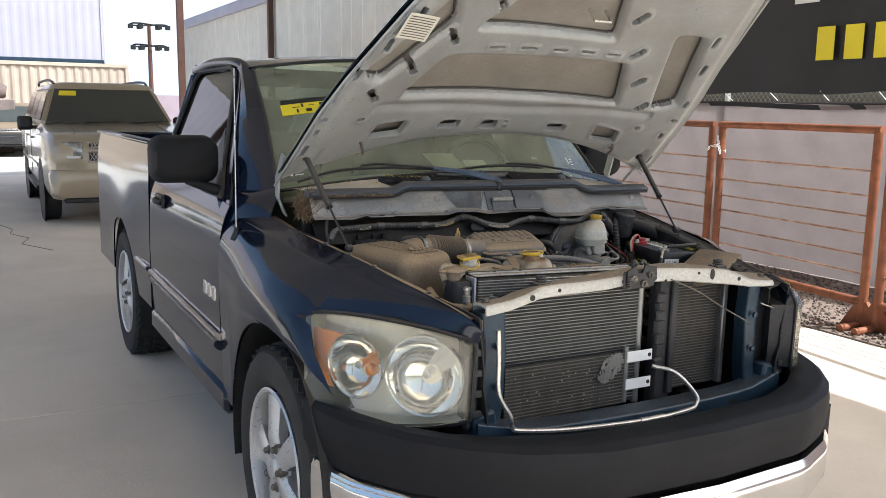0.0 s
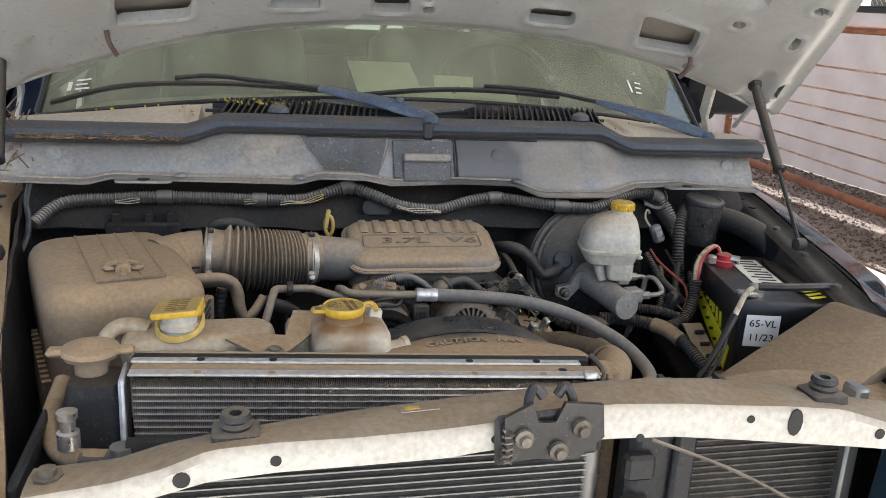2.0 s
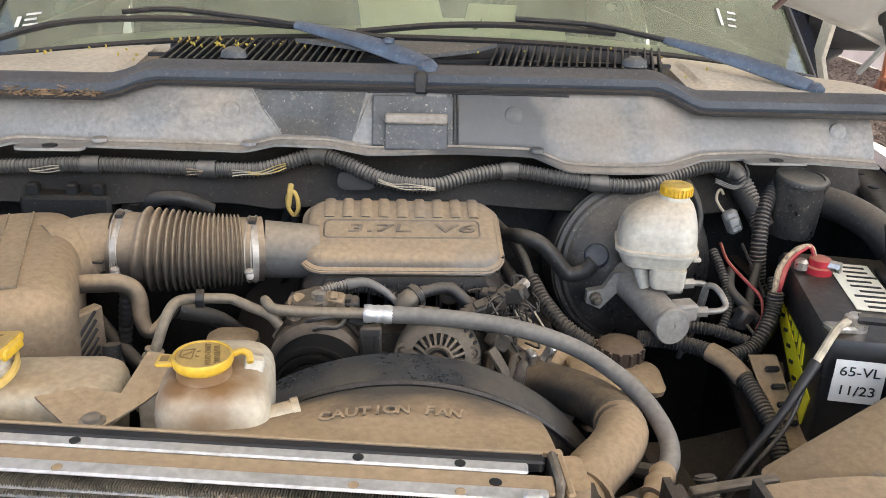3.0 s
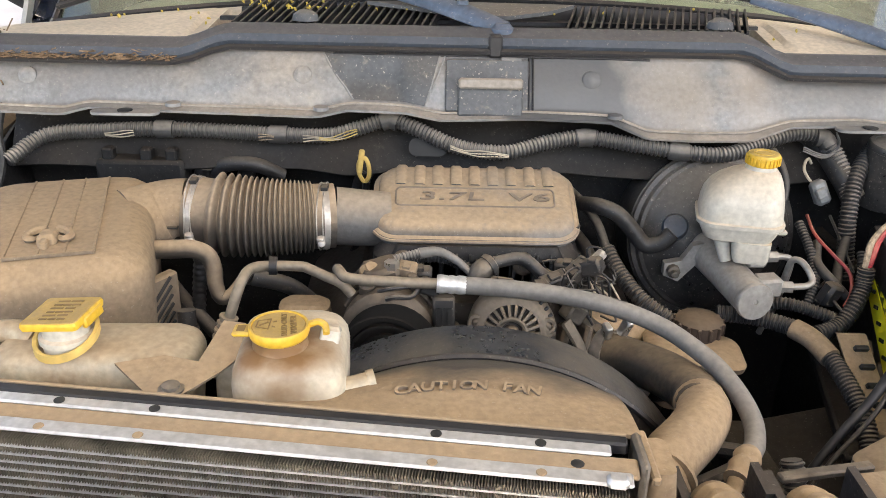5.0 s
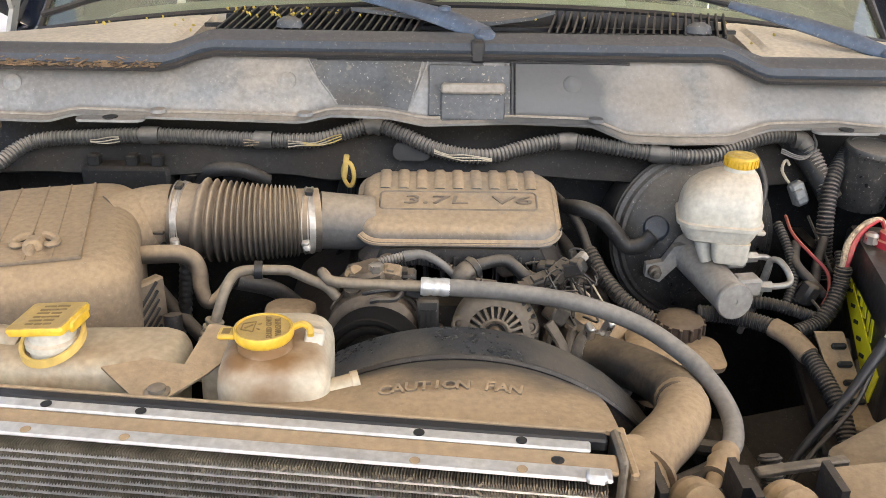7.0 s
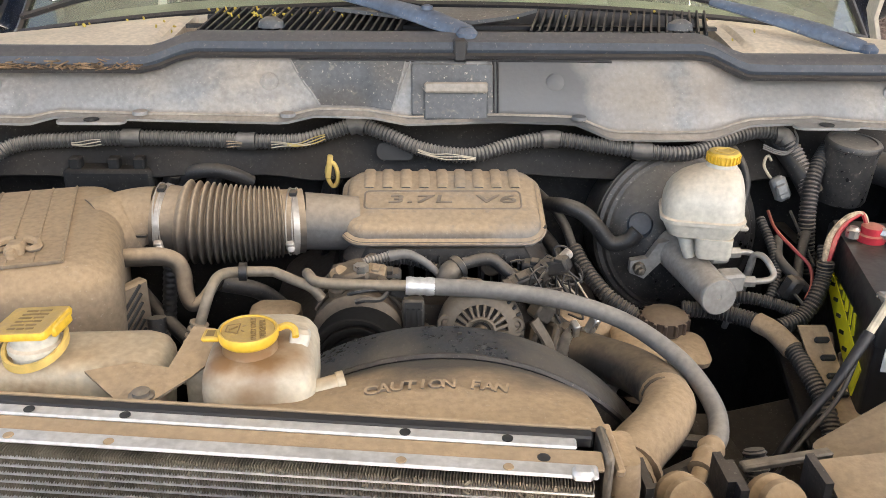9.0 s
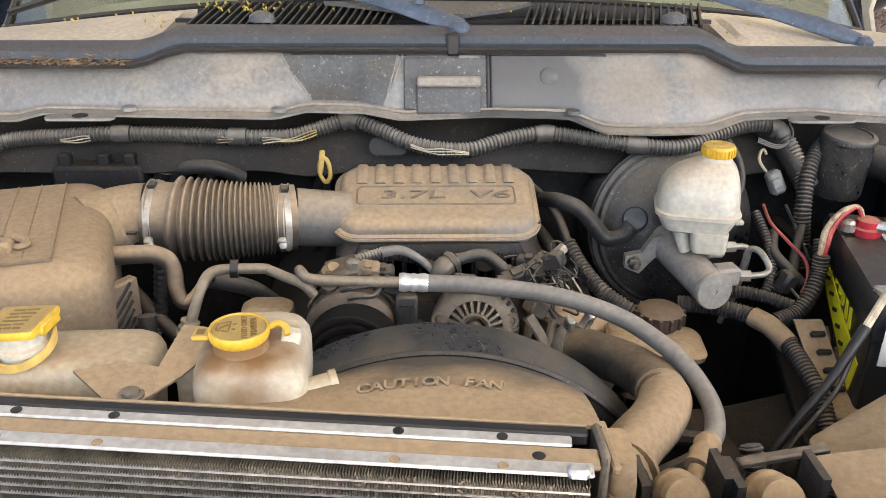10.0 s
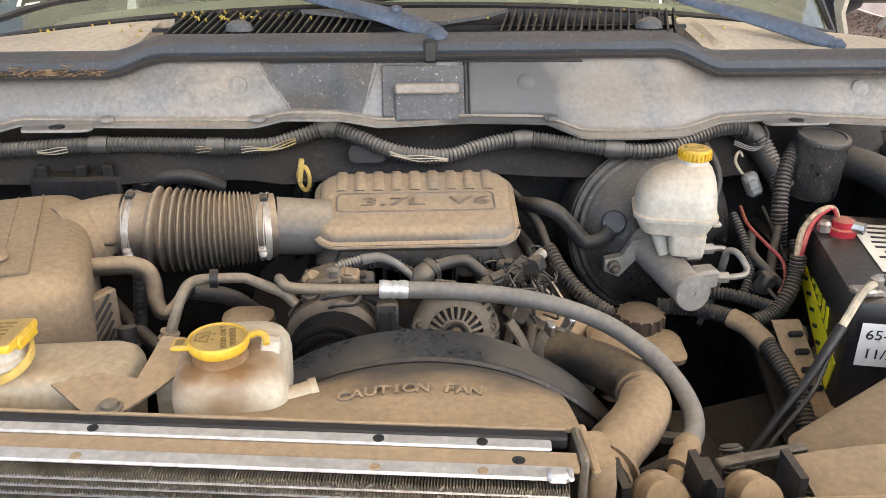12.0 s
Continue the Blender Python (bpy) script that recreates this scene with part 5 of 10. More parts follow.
post = part("centre_post", new_box((0.150, -0.755, 0.86), (0.085, 0.05, 0.46), 0.012), BLACK, truck, "dark plastic centre post with clips")
for z in (0.78, 0.86, 0.94, 1.0):
    part("clip", new_box((0.115, -0.785, z), (0.04, 0.02, 0.035), 0.005), BLACK, post, smooth=False)
part("post_rib", new_box((0.175, -0.785, 0.87), (0.03, 0.015, 0.40), 0.005), BLACK, post)

# bright cooling pipe
part("cooler_pipe", new_tube([(-0.575, -0.885, 0.985), (-0.572, -0.888, 0.90), (-0.568, -0.89, 0.80), (-0.535, -0.90, 0.735), (-0.525, -0.90, 0.70), (-0.50, -0.905, 0.688), (-0.34, -0.93, 0.675), (-0.05, -0.935, 0.660), (0.13, -0.925, 0.662), (0.175, -0.915, 0.672), (0.18, -0.905, 0.70), (0.12, -0.87, 0.77), (0.055, -0.83, 0.79)], 0.0068, seg=10), STEEL, truck, "bright bent aluminium cooler pipe")
for x, y, z in ((-0.05, -0.935, 0.660), (0.0, -0.935, 0.660)):
    part("pipe_sleeve", new_tube([(x - 0.03, y, z), (x + 0.02, y, z)], 0.0105, seg=10, n=1), STEEL, truck)

# Headlamps
HL_A, HL_B = Vector((-0.937, -0.374, 0)), Vector((-0.640, -0.868, 0))
HL_N = Vector((-0.857, -0.516, 0)).normalized()
HL_OUT = ((0.0, 0.95), (0.03, 0.962), (0.11, 0.975), (0.22, 0.984), (0.33, 0.984), (0.44, 0.976), (0.53, 0.962), (0.575, 0.95),
          (0.576, 0.90), (0.572, 0.80), (0.565, 0.728), (0.47, 0.704), (0.36, 0.690), (0.25, 0.683), (0.15, 0.688), (0.085, 0.712), (0.05, 0.76), (0.02, 0.85))


def lamp_place(s, z, d=0.0):
    k = s / 0.576
    bulge = 0.040 * math.sin(math.pi * min(max(k, 0), 1)) + 0.085 * (1 - k) * max(0, (0.955 - z) / 0.25)
    p = HL_A.lerp(HL_B, k) + HL_N * (bulge + d)
    return Vector((p.x, p.y, z))


for s in (1, -1):
    f = (lambda p: p) if s > 0 else (lambda p: mirror_x(p) + Vector((0.042, -0.020, 0)))
    cx, cz = 0.30, 0.835
    def lens(bm, d, shrink=1.0, levels=7, rim=False):
        loops = []
        for k in range(levels + 1):
            q = (1 - k / levels) * shrink
            loops.append([f(lamp_place(cx + (a - cx) * q, cz + (b - cz) * q, d)) for a, b in HL_OUT])
        if rim:
            loops.insert(0, [f(lamp_place(a, b, -0.004)) for a, b in HL_OUT])
        vs = [[bm.verts.new(p) for p in loop] for loop in loops[:-1]]
        c = bm.verts.new(f(lamp_place(cx, cz, d)))
        n = len(HL_OUT)
        for r0, r1 in zip(vs, vs[1:]):
            for i in range(n):
                bm.faces.new((r0[i], r0[(i + 1) % n], r1[(i + 1) % n], r1[i]))
        for i in range(n):
            bm.faces.new((vs[-1][i], vs[-1][(i + 1) % n], c))
        return bm
    lamp = part("headlamp", lens(bmesh.new(), -0.075, 0.97), LAMPSILVER, truck, "large clear headlamp with hazed lens and amber reflector")
    bm = bmesh.new()
    rings(bm, [[f(lamp_place(a, b, 0.0)) for a, b in HL_OUT], [f(lamp_place(cx + (a - cx) * 0.97, cz + (b - cz) * 0.97, -0.075)) for a, b in HL_OUT]], cap=False)
    part("housing_wall", bm, LAMPSILVER, lamp)
    bm = bmesh.new()
    rings(bm, [[f(lamp_place(cx + (a - cx) * 1.014, cz + (b - cz) * 1.014, -0.002)) for a, b in HL_OUT], [f(lamp_place(cx + (a - cx) * 0.99, cz + (b - cz) * 0.99, -0.085)) for a, b in HL_OUT]], cap=False)
    part("lamp_shell", bm, BLACK, lamp)
    glass = part("lens", lens(bmesh.new(), 0.022, 0.99, rim=True), LENS, lamp, "hazed clear plastic lens")
    glass.visible_shadow = False
    part("lamp_seal", new_tube([f(lamp_place(cx + (a - cx) * 1.012, cz + (b - cz) * 1.012, 0.0)) for a, b in HL_OUT + HL_OUT[:1]], 0.0065, seg=6, n=2), BLACK, lamp)
    for sc, zc, r in ((0.210, 0.835, 0.096), (0.432, 0.838, 0.116)):
        e0 = lamp_place(sc, zc, -0.016)
        fx = (lamp_place(sc + 0.01, zc) - lamp_place(sc - 0.01, zc)).normalized()
        fz = Vector((0, 0, 1))
        ax = fz.cross(fx).normalized()
        if ax.dot(HL_N) < 0:
            ax = -ax
        fz = ax.cross(fx)
        m = Matrix.Translation(e0) @ Matrix((fx, fz, ax)).transposed().to_4x4()
        def bowl(prof, seg=32, flute=0.0):
            bm = bmesh.new()
            rings(bm, [[f(m @ Vector((rr * math.cos(a), rr * math.sin(a), h - flute * (k % 2) * min(1, rr / 0.05)))) for k, a in ((k, 2 * math.pi * k / seg) for k in range(seg))] for rr, h in prof], cap=False)
            return bm
        part("reflector", bowl([(r, 0.004), (r * 0.96, -0.002), (r * 0.86, -0.02), (r * 0.62, -0.042), (r * 0.3, -0.056), (0.012, -0.06)], 36, 0.0012), LAMPBOWL, lamp, "bright bowl reflector")
        part("reflector_ring", bowl([(r * 1.05, 0.002), (r * 1.02, 0.012), (r * 0.985, 0.010), (r * 0.97, -0.002)]), CHROME, lamp)
        part("bulb", bowl([(0.014, -0.06), (0.014, -0.022), (0.010, -0.012), (0.001, -0.010)], 14), WHITEPAINT if r > 0.11 else AMBER, lamp)
        part("bulb_shield", bowl([(0.013, -0.014), (0.012, -0.008), (0.001, -0.006)], 16), ALLOY, lamp)
    bm = bmesh.new()
    rows = []
    for k in range(9):
        t = k / 8
        z = 0.762 + 0.155 * t
        s0 = 0.018 + 0.075 * (1 - t) ** 1.3
        s1 = 0.210 - math.sqrt(max(0.101 ** 2 - (z - 0.835) ** 2, 0.02 ** 2))
        rows.append([f(lamp_place(a, z, -0.012)) for a in np.linspace(s0, max(s1, s0 + 0.012), 4)])
    rings(bm, rows, closed=False)
    part("side_reflector", thick(bm, 0.004), AMBER, lamp, "amber side reflector")
    part("amber_bulb", new_lathe([(0.018, 0), (0.016, 0.02), (0.006, 0.026)], Matrix.Translation(f(lamp_place(0.262, 0.83, -0.03))) @ HL_N.to_track_quat("Z", "Y").to_matrix().to_4x4() if s > 0 else Matrix.Translation(f(lamp_place(0.262, 0.83, -0.03))), 12), AMBER, lamp)

# ---- the raised hood ----
H_O, H_D, H_N = Vector((0, 0.10, 1.5075)), Vector((0, -0.8, 0.6)), Vector((0, 0.6, 0.8))


def hood_half(v):
    return interp(v, (-0.25, 0.2, 0.4, 0.7, 0.95, 1.22), (0.85, 0.81, 0.775, 0.70, 0.63, 0.54))


def hood_back(u):
    return 0.030 - 0.185 * (abs(u) / 0.8) ** 2.1


def hood_place(u, v, w):
    q = abs(u) / max(hood_half(v), 0.1)
    if u > 0:
        u *= interp(v, (-0.25, 0.30, 0.7, 1.2), (1.06, 0.99, 0.93, 0.88))
    return H_O + Vector((u, 0, 0)) + H_D * v + H_N * (w - 0.075 * q ** 2.4 - 0.05 * max(0, v - 0.75) ** 2)


def poly_distance(p, poly):
    """Signed distance to a convex polygon, inside negative, and the way out."""
    best = (-1e9, (0, 0))
    n = len(poly)
    cx, cy = sum(a for a, _ in poly) / n, sum(b for _, b in poly) / n
    for i in range(n):
        (ax, ay), (bx, by) = poly[i], poly[(i + 1) % n]
        nx, ny = by - ay, ax - bx
        k = math.hypot(nx, ny)
        nx, ny = nx / k, ny / k
        if (cx - ax) * nx + (cy - ay) * ny > 0:
            nx, ny = -nx, -ny
        d = (p[0] - ax) * nx + (p[1] - ay) * ny
        if d > best[0]:
            best = (d, (nx, ny))
    return best


def slot(cu, cv, half, wide, deg):
    a = radians(deg)
    ca, sa = math.cos(a), math.sin(a)
    base = [(half, wide * 0.45), (half - wide * 0.55, wide), (-half + wide * 0.55, wide), (-half, wide * 0.45), (-half, -wide * 0.45), (-half + wide * 0.55, -wide), (half - wide * 0.55, -wide), (half, -wide * 0.45)]
    return [(cu + x * ca - y * sa, cv + x * sa + y * ca) for x, y in base]


def rounded(poly, r=0.02):
    """The same convex outline with its corners cut round."""
    out = []
    n = len(poly)
    for i, p in enumerate(poly):
        p, a, b = Vector(p), Vector(poly[i - 1]), Vector(poly[(i + 1) % n])
        k0, k1 = p + (a - p).normalized() * r, p + (b - p).normalized() * r
        out += [tuple(k0), tuple((k0 + k1) * 0.21 + p * 0.58), tuple(k1)]
    return out


# large openings show the bare outer skin; small ones are drainage and access holes
OPENINGS = [rounded([(-0.54, 0.285), (-0.45, 0.495), (0.325, 0.495), (0.43, 0.265)], 0.035), rounded([(-0.40, 0.635), (-0.22, 0.90), (0.06, 0.90), (0.19, 0.615)], 0.035),
            rounded([(0.60, 0.265), (0.69, 0.33), (0.56, 0.70), (0.44, 0.68)], 0.03), rounded([(-0.735, 0.42), (-0.655, 0.385), (-0.50, 0.66), (-0.56, 0.80)], 0.03)]
HOLES = [rounded([(-0.572, 0.138), (-0.443, 0.148), (-0.453, 0.060), (-0.584, 0.052)], 0.016), rounded([(-0.303, 0.138), (-0.222, 0.136), (-0.217, 0.088), (-0.313, 0.086)], 0.014),
         rounded([(-0.122, 0.135), (-0.056, 0.136), (-0.048, 0.085), (-0.122, 0.082)], 0.012), rounded([(0.180, 0.126), (0.272, 0.123), (0.280, 0.079), (0.185, 0.080)], 0.014),
         rounded([(0.408, 0.138), (0.540, 0.112), (0.552, 0.034), (0.428, 0.040)], 0.016),
         slot(-0.021, 0.129, 0.008, 0.007, 0), slot(-0.014, 0.097, 0.012, 0.011, 0), slot(-0.795, 0.192, 0.014, 0.012, 0), slot(-0.655, 0.179, 0.014, 0.011, 0), slot(0.601, 0.152, 0.013, 0.011, 0), slot(0.561, -0.008, 0.012, 0.010, 0), slot(0.730, 0.239, 0.014, 0.011, 0)]
for cu, cv in ((-0.375, 0.755), (-0.480, 0.60), (-0.572, 0.455), (-0.660, 0.318)):
    HOLES.append(slot(cu, cv, 0.046, 0.013, 124))
for cu, cv in ((0.215, 0.735), (0.325, 0.565), (0.430, 0.42), (0.535, 0.285)):
    HOLES.append(slot(cu, cv, 0.036, 0.016, 56))
for cu, cv, h in ((-0.800, 0.115, 0.018), (-0.812, 0.007, 0.034), (-0.795, 0.30, 0.016), (-0.755, 0.43, 0.030), (-0.705, 0.577, 0.030), (-0.655, 0.72, 0.03), (0.735, 0.128, 0.020), (0.790, -0.048, 0.030), (0.715, 0.35, 0.022), (0.652, 0.553, 0.032), (0.60, 0.70, 0.03)):
    HOLES.append(slot(cu, cv, h, 0.0085, 97 if cu > 0 else -97))
for u in (-0.283, -0.153, -0.022, 0.104, 0.223):
    HOLES.append(slot(u, 0.547, 0.030, 0.0055, 0))
HOLES += OPENINGS
RECESS = []
for s in (1, -1):
    RECESS += [([(0.80 * s, -0.22), (0.70 * s, -0.18), (0.72 * s, 0.02), (0.745 * s, 0.02)], 0.010)]
SPANS = [(min(a for a, _ in p) - 0.04, max(a for a, _ in p) + 0.04, min(b for _, b in p) - 0.04, max(b for _, b in p) + 0.04) for p in HOLES]


def near_holes(u, v):
    return [p for p, (a, b, c, d) in zip(HOLES, SPANS) if a < u < b and c < v < d]


def relief(u, v):
    w = -0.040
    for poly, deep in RECESS:
        d, _ = poly_distance((u, v), poly)
        w += deep * min(1.0, max(0.0, -d / 0.022 + 0.3))
    h = hood_half(v)
    w += 0.014 * min(1, max(0, (abs(u) - h + 0.05) / 0.025))
    w += 0.010 * min(1, max(0, (hood_back(u) + 0.028 - v) / 0.02))
    for poly in near_holes(u, v):
        d, _ = poly_distance((u, v), poly)
        big = poly in OPENINGS
        if -0.02 < d < 0.04:
            w += 0.018 * max(0, 1 - max(0, d) / 0.022) ** 2 if big else -0.0045 * max(0, 1 - abs(d - 0.007) / 0.010)
    w += 0.014 * math.exp(-((v - 0.205 - 0.05 * abs(u)) / 0.022) ** 2) * (abs(u) < 0.62)
    return w


def hood_panel():
    bm = bmesh.new()
    nu, nv = 216, 176
    uv = {}
    grid = []
    for i in range(nu + 1):
        row = []
        for j in range(nv + 1):
            a = 2 * i / nu - 1
            t = j / nv
            v0 = hood_back(a * 0.83)
            v = v0 + (1.20 - v0) * t
            u = a * hood_half(v)
            row.append((u, v))
        grid.append(row)
    step = 0.0080
    vs = []
    for row in grid:
        out = []
        for u, v in row:
            for poly in near_holes(u, v):
                d, way = poly_distance((u, v), poly)
                if abs(d) < step * 0.55:
                    u, v = u - way[0] * d, v - way[1] * d
            q = bm.verts.new(hood_place(u, v, relief(u, v)))
            uv[q] = (u, v)
            out.append(q)
        vs.append(out)
    for i in range(nu):
        for j in range(nv):
            quad = (vs[i][j], vs[i + 1][j], vs[i + 1][j + 1], vs[i][j + 1])
            cu, cv = sum(uv[q][0] for q in quad) / 4, sum(uv[q][1] for q in quad) / 4
            inside = False
            for poly in near_holes(cu, cv):
                if poly_distance((cu, cv), poly)[0] < 0:
                    inside = True
                    break
            if not inside:
                bm.faces.new(quad)
    loose = [q for q in bm.verts if not q.link_faces]
    bmesh.ops.delete(bm, geom=loose, context="VERTS")
    rim = [e for e in bm.edges if e.is_boundary]
    made = bmesh.ops.extrude_edge_only(bm, edges=rim)["geom"]
    bmesh.ops.translate(bm, vec=H_N * 0.022, verts=[g for g in made if isinstance(g, bmesh.types.BMVert)])
    return bm


hood = part("hood", bmesh.new(), BLUE, truck, "raised navy hood showing its grey pressed steel lining")
bm = sheet(bmesh.new(), 40, 40, lambda a, t: hood_place((2 * a - 1) * (hood_half(hood_back((2 * a - 1) * 0.83) + (1.20 - hood_back((2 * a - 1) * 0.83)) * t) + 0.008), hood_back((2 * a - 1) * 0.83) - 0.012 + (1.225 - hood_back((2 * a - 1) * 0.83)) * t, 0.012))
thick(bm, 0.004)
bm.to_mesh(hood.data)
bm.free()
hood.data.materials.append(BLUE)
hood.data.polygons.foreach_set("use_smooth", [True] * len(hood.data.polygons))
hood.data.set_sharp_from_angle(angle=radians(40))
part("skin_inside", sheet(bmesh.new(), 30, 30, lambda a, t: hood_place((2 * a - 1) * (hood_half(t * 1.18) - 0.01), hood_back((2 * a - 1) * 0.83) + (1.17 - hood_back((2 * a - 1) * 0.83)) * t, 0.004)), surface("bare inner skin", (0.27, 0.245, 0.215), 0.6, 0.0, 0.15, 5, 0.1, 90, stain=(0.17, 0.15, 0.13), stain_amount=0.6, stain_scale=4), hood)
SEALANT = surface("dark sealant bead", (0.07, 0.062, 0.055), 0.7)
for poly in OPENINGS:
    loop = []
    for (a, b) in zip(poly, poly[1:] + poly[:1]):
        for k in range(6):
            u, v = a[0] + (b[0] - a[0]) * k / 6, a[1] + (b[1] - a[1]) * k / 6
            loop.append(hood_place(u, v, -0.0035 + 0.001 * math.sin(k * 2.3 + u * 40)))
    part("sealant_bead", new_tube(loop + loop[:1], 0.0045, seg=6, n=1), SEALANT, hood)
lining = part("hood_lining", hood_panel(), PRIMER, hood, "grey pressed steel hood lining with ribs and cut-outs")
edge_pts = [hood_place(-(hood_half(v) + 0.004), v, -0.012) for v in np.linspace(-0.235, 1.2, 24)]
for s in (1, -1):
    part("hood_edge", new_tube([p if s > 0 else mirror_x(p) for p in edge_pts], 0.006, seg=6, n=1), PRIMER, hood, "folded hood edge")
part("hood_edge", new_tube([hood_place(u, hood_back(u) - 0.006, -0.012) for u in np.linspace(-0.84, 0.84, 40)], 0.006, seg=6, n=1), PRIMER, hood)
# emission label: plain bars
hl = part("hood_label", sheet(bmesh.new(), 4, 4, lambda a, b: hood_place(-0.715 + 0.125 * a + 0.003 * b, 0.640 - 0.045 * a + 0.115 * b, -0.047)), PAPER, hood, "pale printed service label")
for k in range(9):
    part("print_bar", sheet(bmesh.new(), 2, 1, lambda a, b: hood_place(-0.705 + 0.105 * a, 0.648 - 0.038 * a + 0.0112 * k + 0.004 * b, -0.0485)), DULL, hl, smooth=False)
# striker, rubber bump, hinge arms and gas struts
part("striker", new_tube([hood_place(-0.02, 0.74, -0.03), hood_place(-0.02, 0.74, -0.08), hood_place(0.05, 0.74, -0.08), hood_place(0.05, 0.74, -0.03)], 0.005, seg=6, n=1), STEEL, hood)
for s in (1, -1):
    f = (lambda p: p) if s > 0 else mirror_x
    top, bot = f(Vector((-0.79, 0.075, 1.41))), f(Vector((-0.748, -0.225, 1.125)))
    mid = top.lerp(bot, 0.55)
    st = part("gas_strut", new_tube([top, top.lerp(bot, 0.3), mid], 0.0105, seg=12, n=2), HALF, truck, "dusty gas strut holding the hood")
    part("strut_rod", new_tube([mid, bot], 0.0042, seg=8, n=1), BLACK, st)
    part("strut_collar", new_tube([mid, mid.lerp(bot, 0.04)], 0.012, seg=10, n=1), BLACK, st)
    for q in (top, bot):
        part("ball_end", new_lathe([(0.004, -0.014), (0.013, -0.009), (0.013, 0.009), (0.004, 0.014)], Matrix.Translation(q) @ turn_of(0, 90, 0).to_4x4(), 12), HALF, st)
    bm = bmesh.new()
    rings(bm, [[f(Vector((x - 0.004, y, z))), f(Vector((x + 0.004, y, z))), f(Vector((x + 0.004, y + 0.035, z + 0.012))), f(Vector((x - 0.004, y + 0.035, z + 0.012)))] for x, y, z in ((-0.805, 0.26, 1.40), (-0.815, 0.30, 1.31), (-0.825, 0.27, 1.24), (-0.82, 0.20, 1.185))])
    part("hood_hinge", bm, WHITEBAR if s < 0 else PRIMER, truck, "pressed steel hood hinge arm", smooth=False)
    part("hook", new_tube([f(hood_place(-0.60, 0.03, -0.04)), f(hood_place(-0.595, 0.02, -0.060)), f(hood_place(-0.585, -0.005, -0.070))], 0.005, seg=6), surface("rusty hook", (0.08, 0.05, 0.042), 0.7), hood)

# ---- cowl below the windscreen ----
def s_curve(x, left, mid, right, x0=-0.475, x1=-0.395, x2=0.375, x3=0.455):
    def ease(t):
        t = min(1, max(0, t))
        return t * t * (3 - 2 * t)
    if x < 0:
        return left + (mid - left) * ease((x - x0) / (x1 - x0))
    return mid + (right - mid) * ease((x - x2) / (x3 - x2))


PB_X = (-0.78, -0.64, -0.60, -0.46, -0.26, -0.215, -0.13, -0.075, 0.06, 0.18, 0.235, 0.39, 0.445, 0.55, 0.60, 0.78)
PB_Z = (1.200, 1.196, 1.207, 1.203, 1.199, 1.210, 1.208, 1.197, 1.202, 1.199, 1.177, 1.177, 1.197, 1.201, 1.196, 1.185)


def cowl_point(u, v):
    x = -0.79 + 1.58 * u
    zb, zt = interp(x, PB_X, PB_Z), s_curve(x, 1.270, 1.283, 1.262)
    y = -0.004 + 0.05 * v ** 0.8 - 0.010 * math.sin(math.pi * v)
    z = zb + (zt - zb) * v
    mid = max(0, min(1, (x + 0.24) / 0.03)) * max(0, min(1, (-0.12 - x) / 0.03))
    y += 0.016 * mid * math.sin(math.pi * min(1, v * 1.1))
    hump = max(0, 1 - abs(x - 0.31) / 0.16)
    y -= 0.022 * hump * math.sin(math.pi * min(1, v + 0.25)) * (1 - v)
    if v < 0.09:
        y -= 0.016 * (1 - v / 0.09)
    return Vector((x, y, z))


cowl = part("cowl_panel", thick(sheet(bmesh.new(), 120, 24, lambda u, v: cowl_point(0.968 * u, v)), 0.004), COWL, truck, "weathered grey plastic cowl panel with pale dust streaks")
for x in (-0.285, 0.151, -0.70, 0.68):
    p = cowl_point((x + 0.79) / 1.58, 0.62)
    part("push_pin", new_lathe([(0.0145, -0.003), (0.0135, 0.002), (0.008, 0.005), (0.002, 0.006)], Matrix.Translation(p) @ turn_of(68, 0, 0).to_4x4(), 18), COWL, cowl)
for x in (-0.255, -0.475, 0.185):
    p = cowl_point((x + 0.79) / 1.58, 0.06)
    part("clip", new_lathe([(0.012, -0.002), (0.011, 0.003), (0.004, 0.005)], Matrix.Translation(p + Vector((0, -0.004, 0.003))), 14), COWL, cowl)
for x in (-0.54, 0.56):
    p = cowl_point((x + 0.79) / 1.58, 0.0)
    tab = part("tab", moulded(bmesh.new(), Matrix.Translation(p + Vector((0, -0.012, -0.004))), [(0, 0.05, 0.014, 0.012), (0.004, 0.05, 0.014, 0.012)]), COWL, cowl)
    part("hole", new_lathe([(0.011, 0), (0.011, 0.0015)], Matrix.Translation(p + Vector((0, -0.013, 0.0005))), 14), INK, tab)
# raised box, step and seam at the middle
tilt = turn_of(22, 0, 0)
def on_cowl(x, v, off=0.0):
    return cowl_point((x + 0.79) / 1.58, v) + Vector((0, -0.93, 0.37)) * off


def inset(x00, x10, x01, x11, v0, v1, off, mat, label=""):
    """A straight-sided inset: its lower edge from x00 to x10, its upper edge from x01 to x11."""
    return part("cowl_insert", sheet(bmesh.new(), 16, 10, lambda u, v: on_cowl((x00 + (x10 - x00) * u) * (1 - v) + (x01 + (x11 - x01) * u) * v, v0 + (v1 - v0) * v, off)), mat, cowl, label)


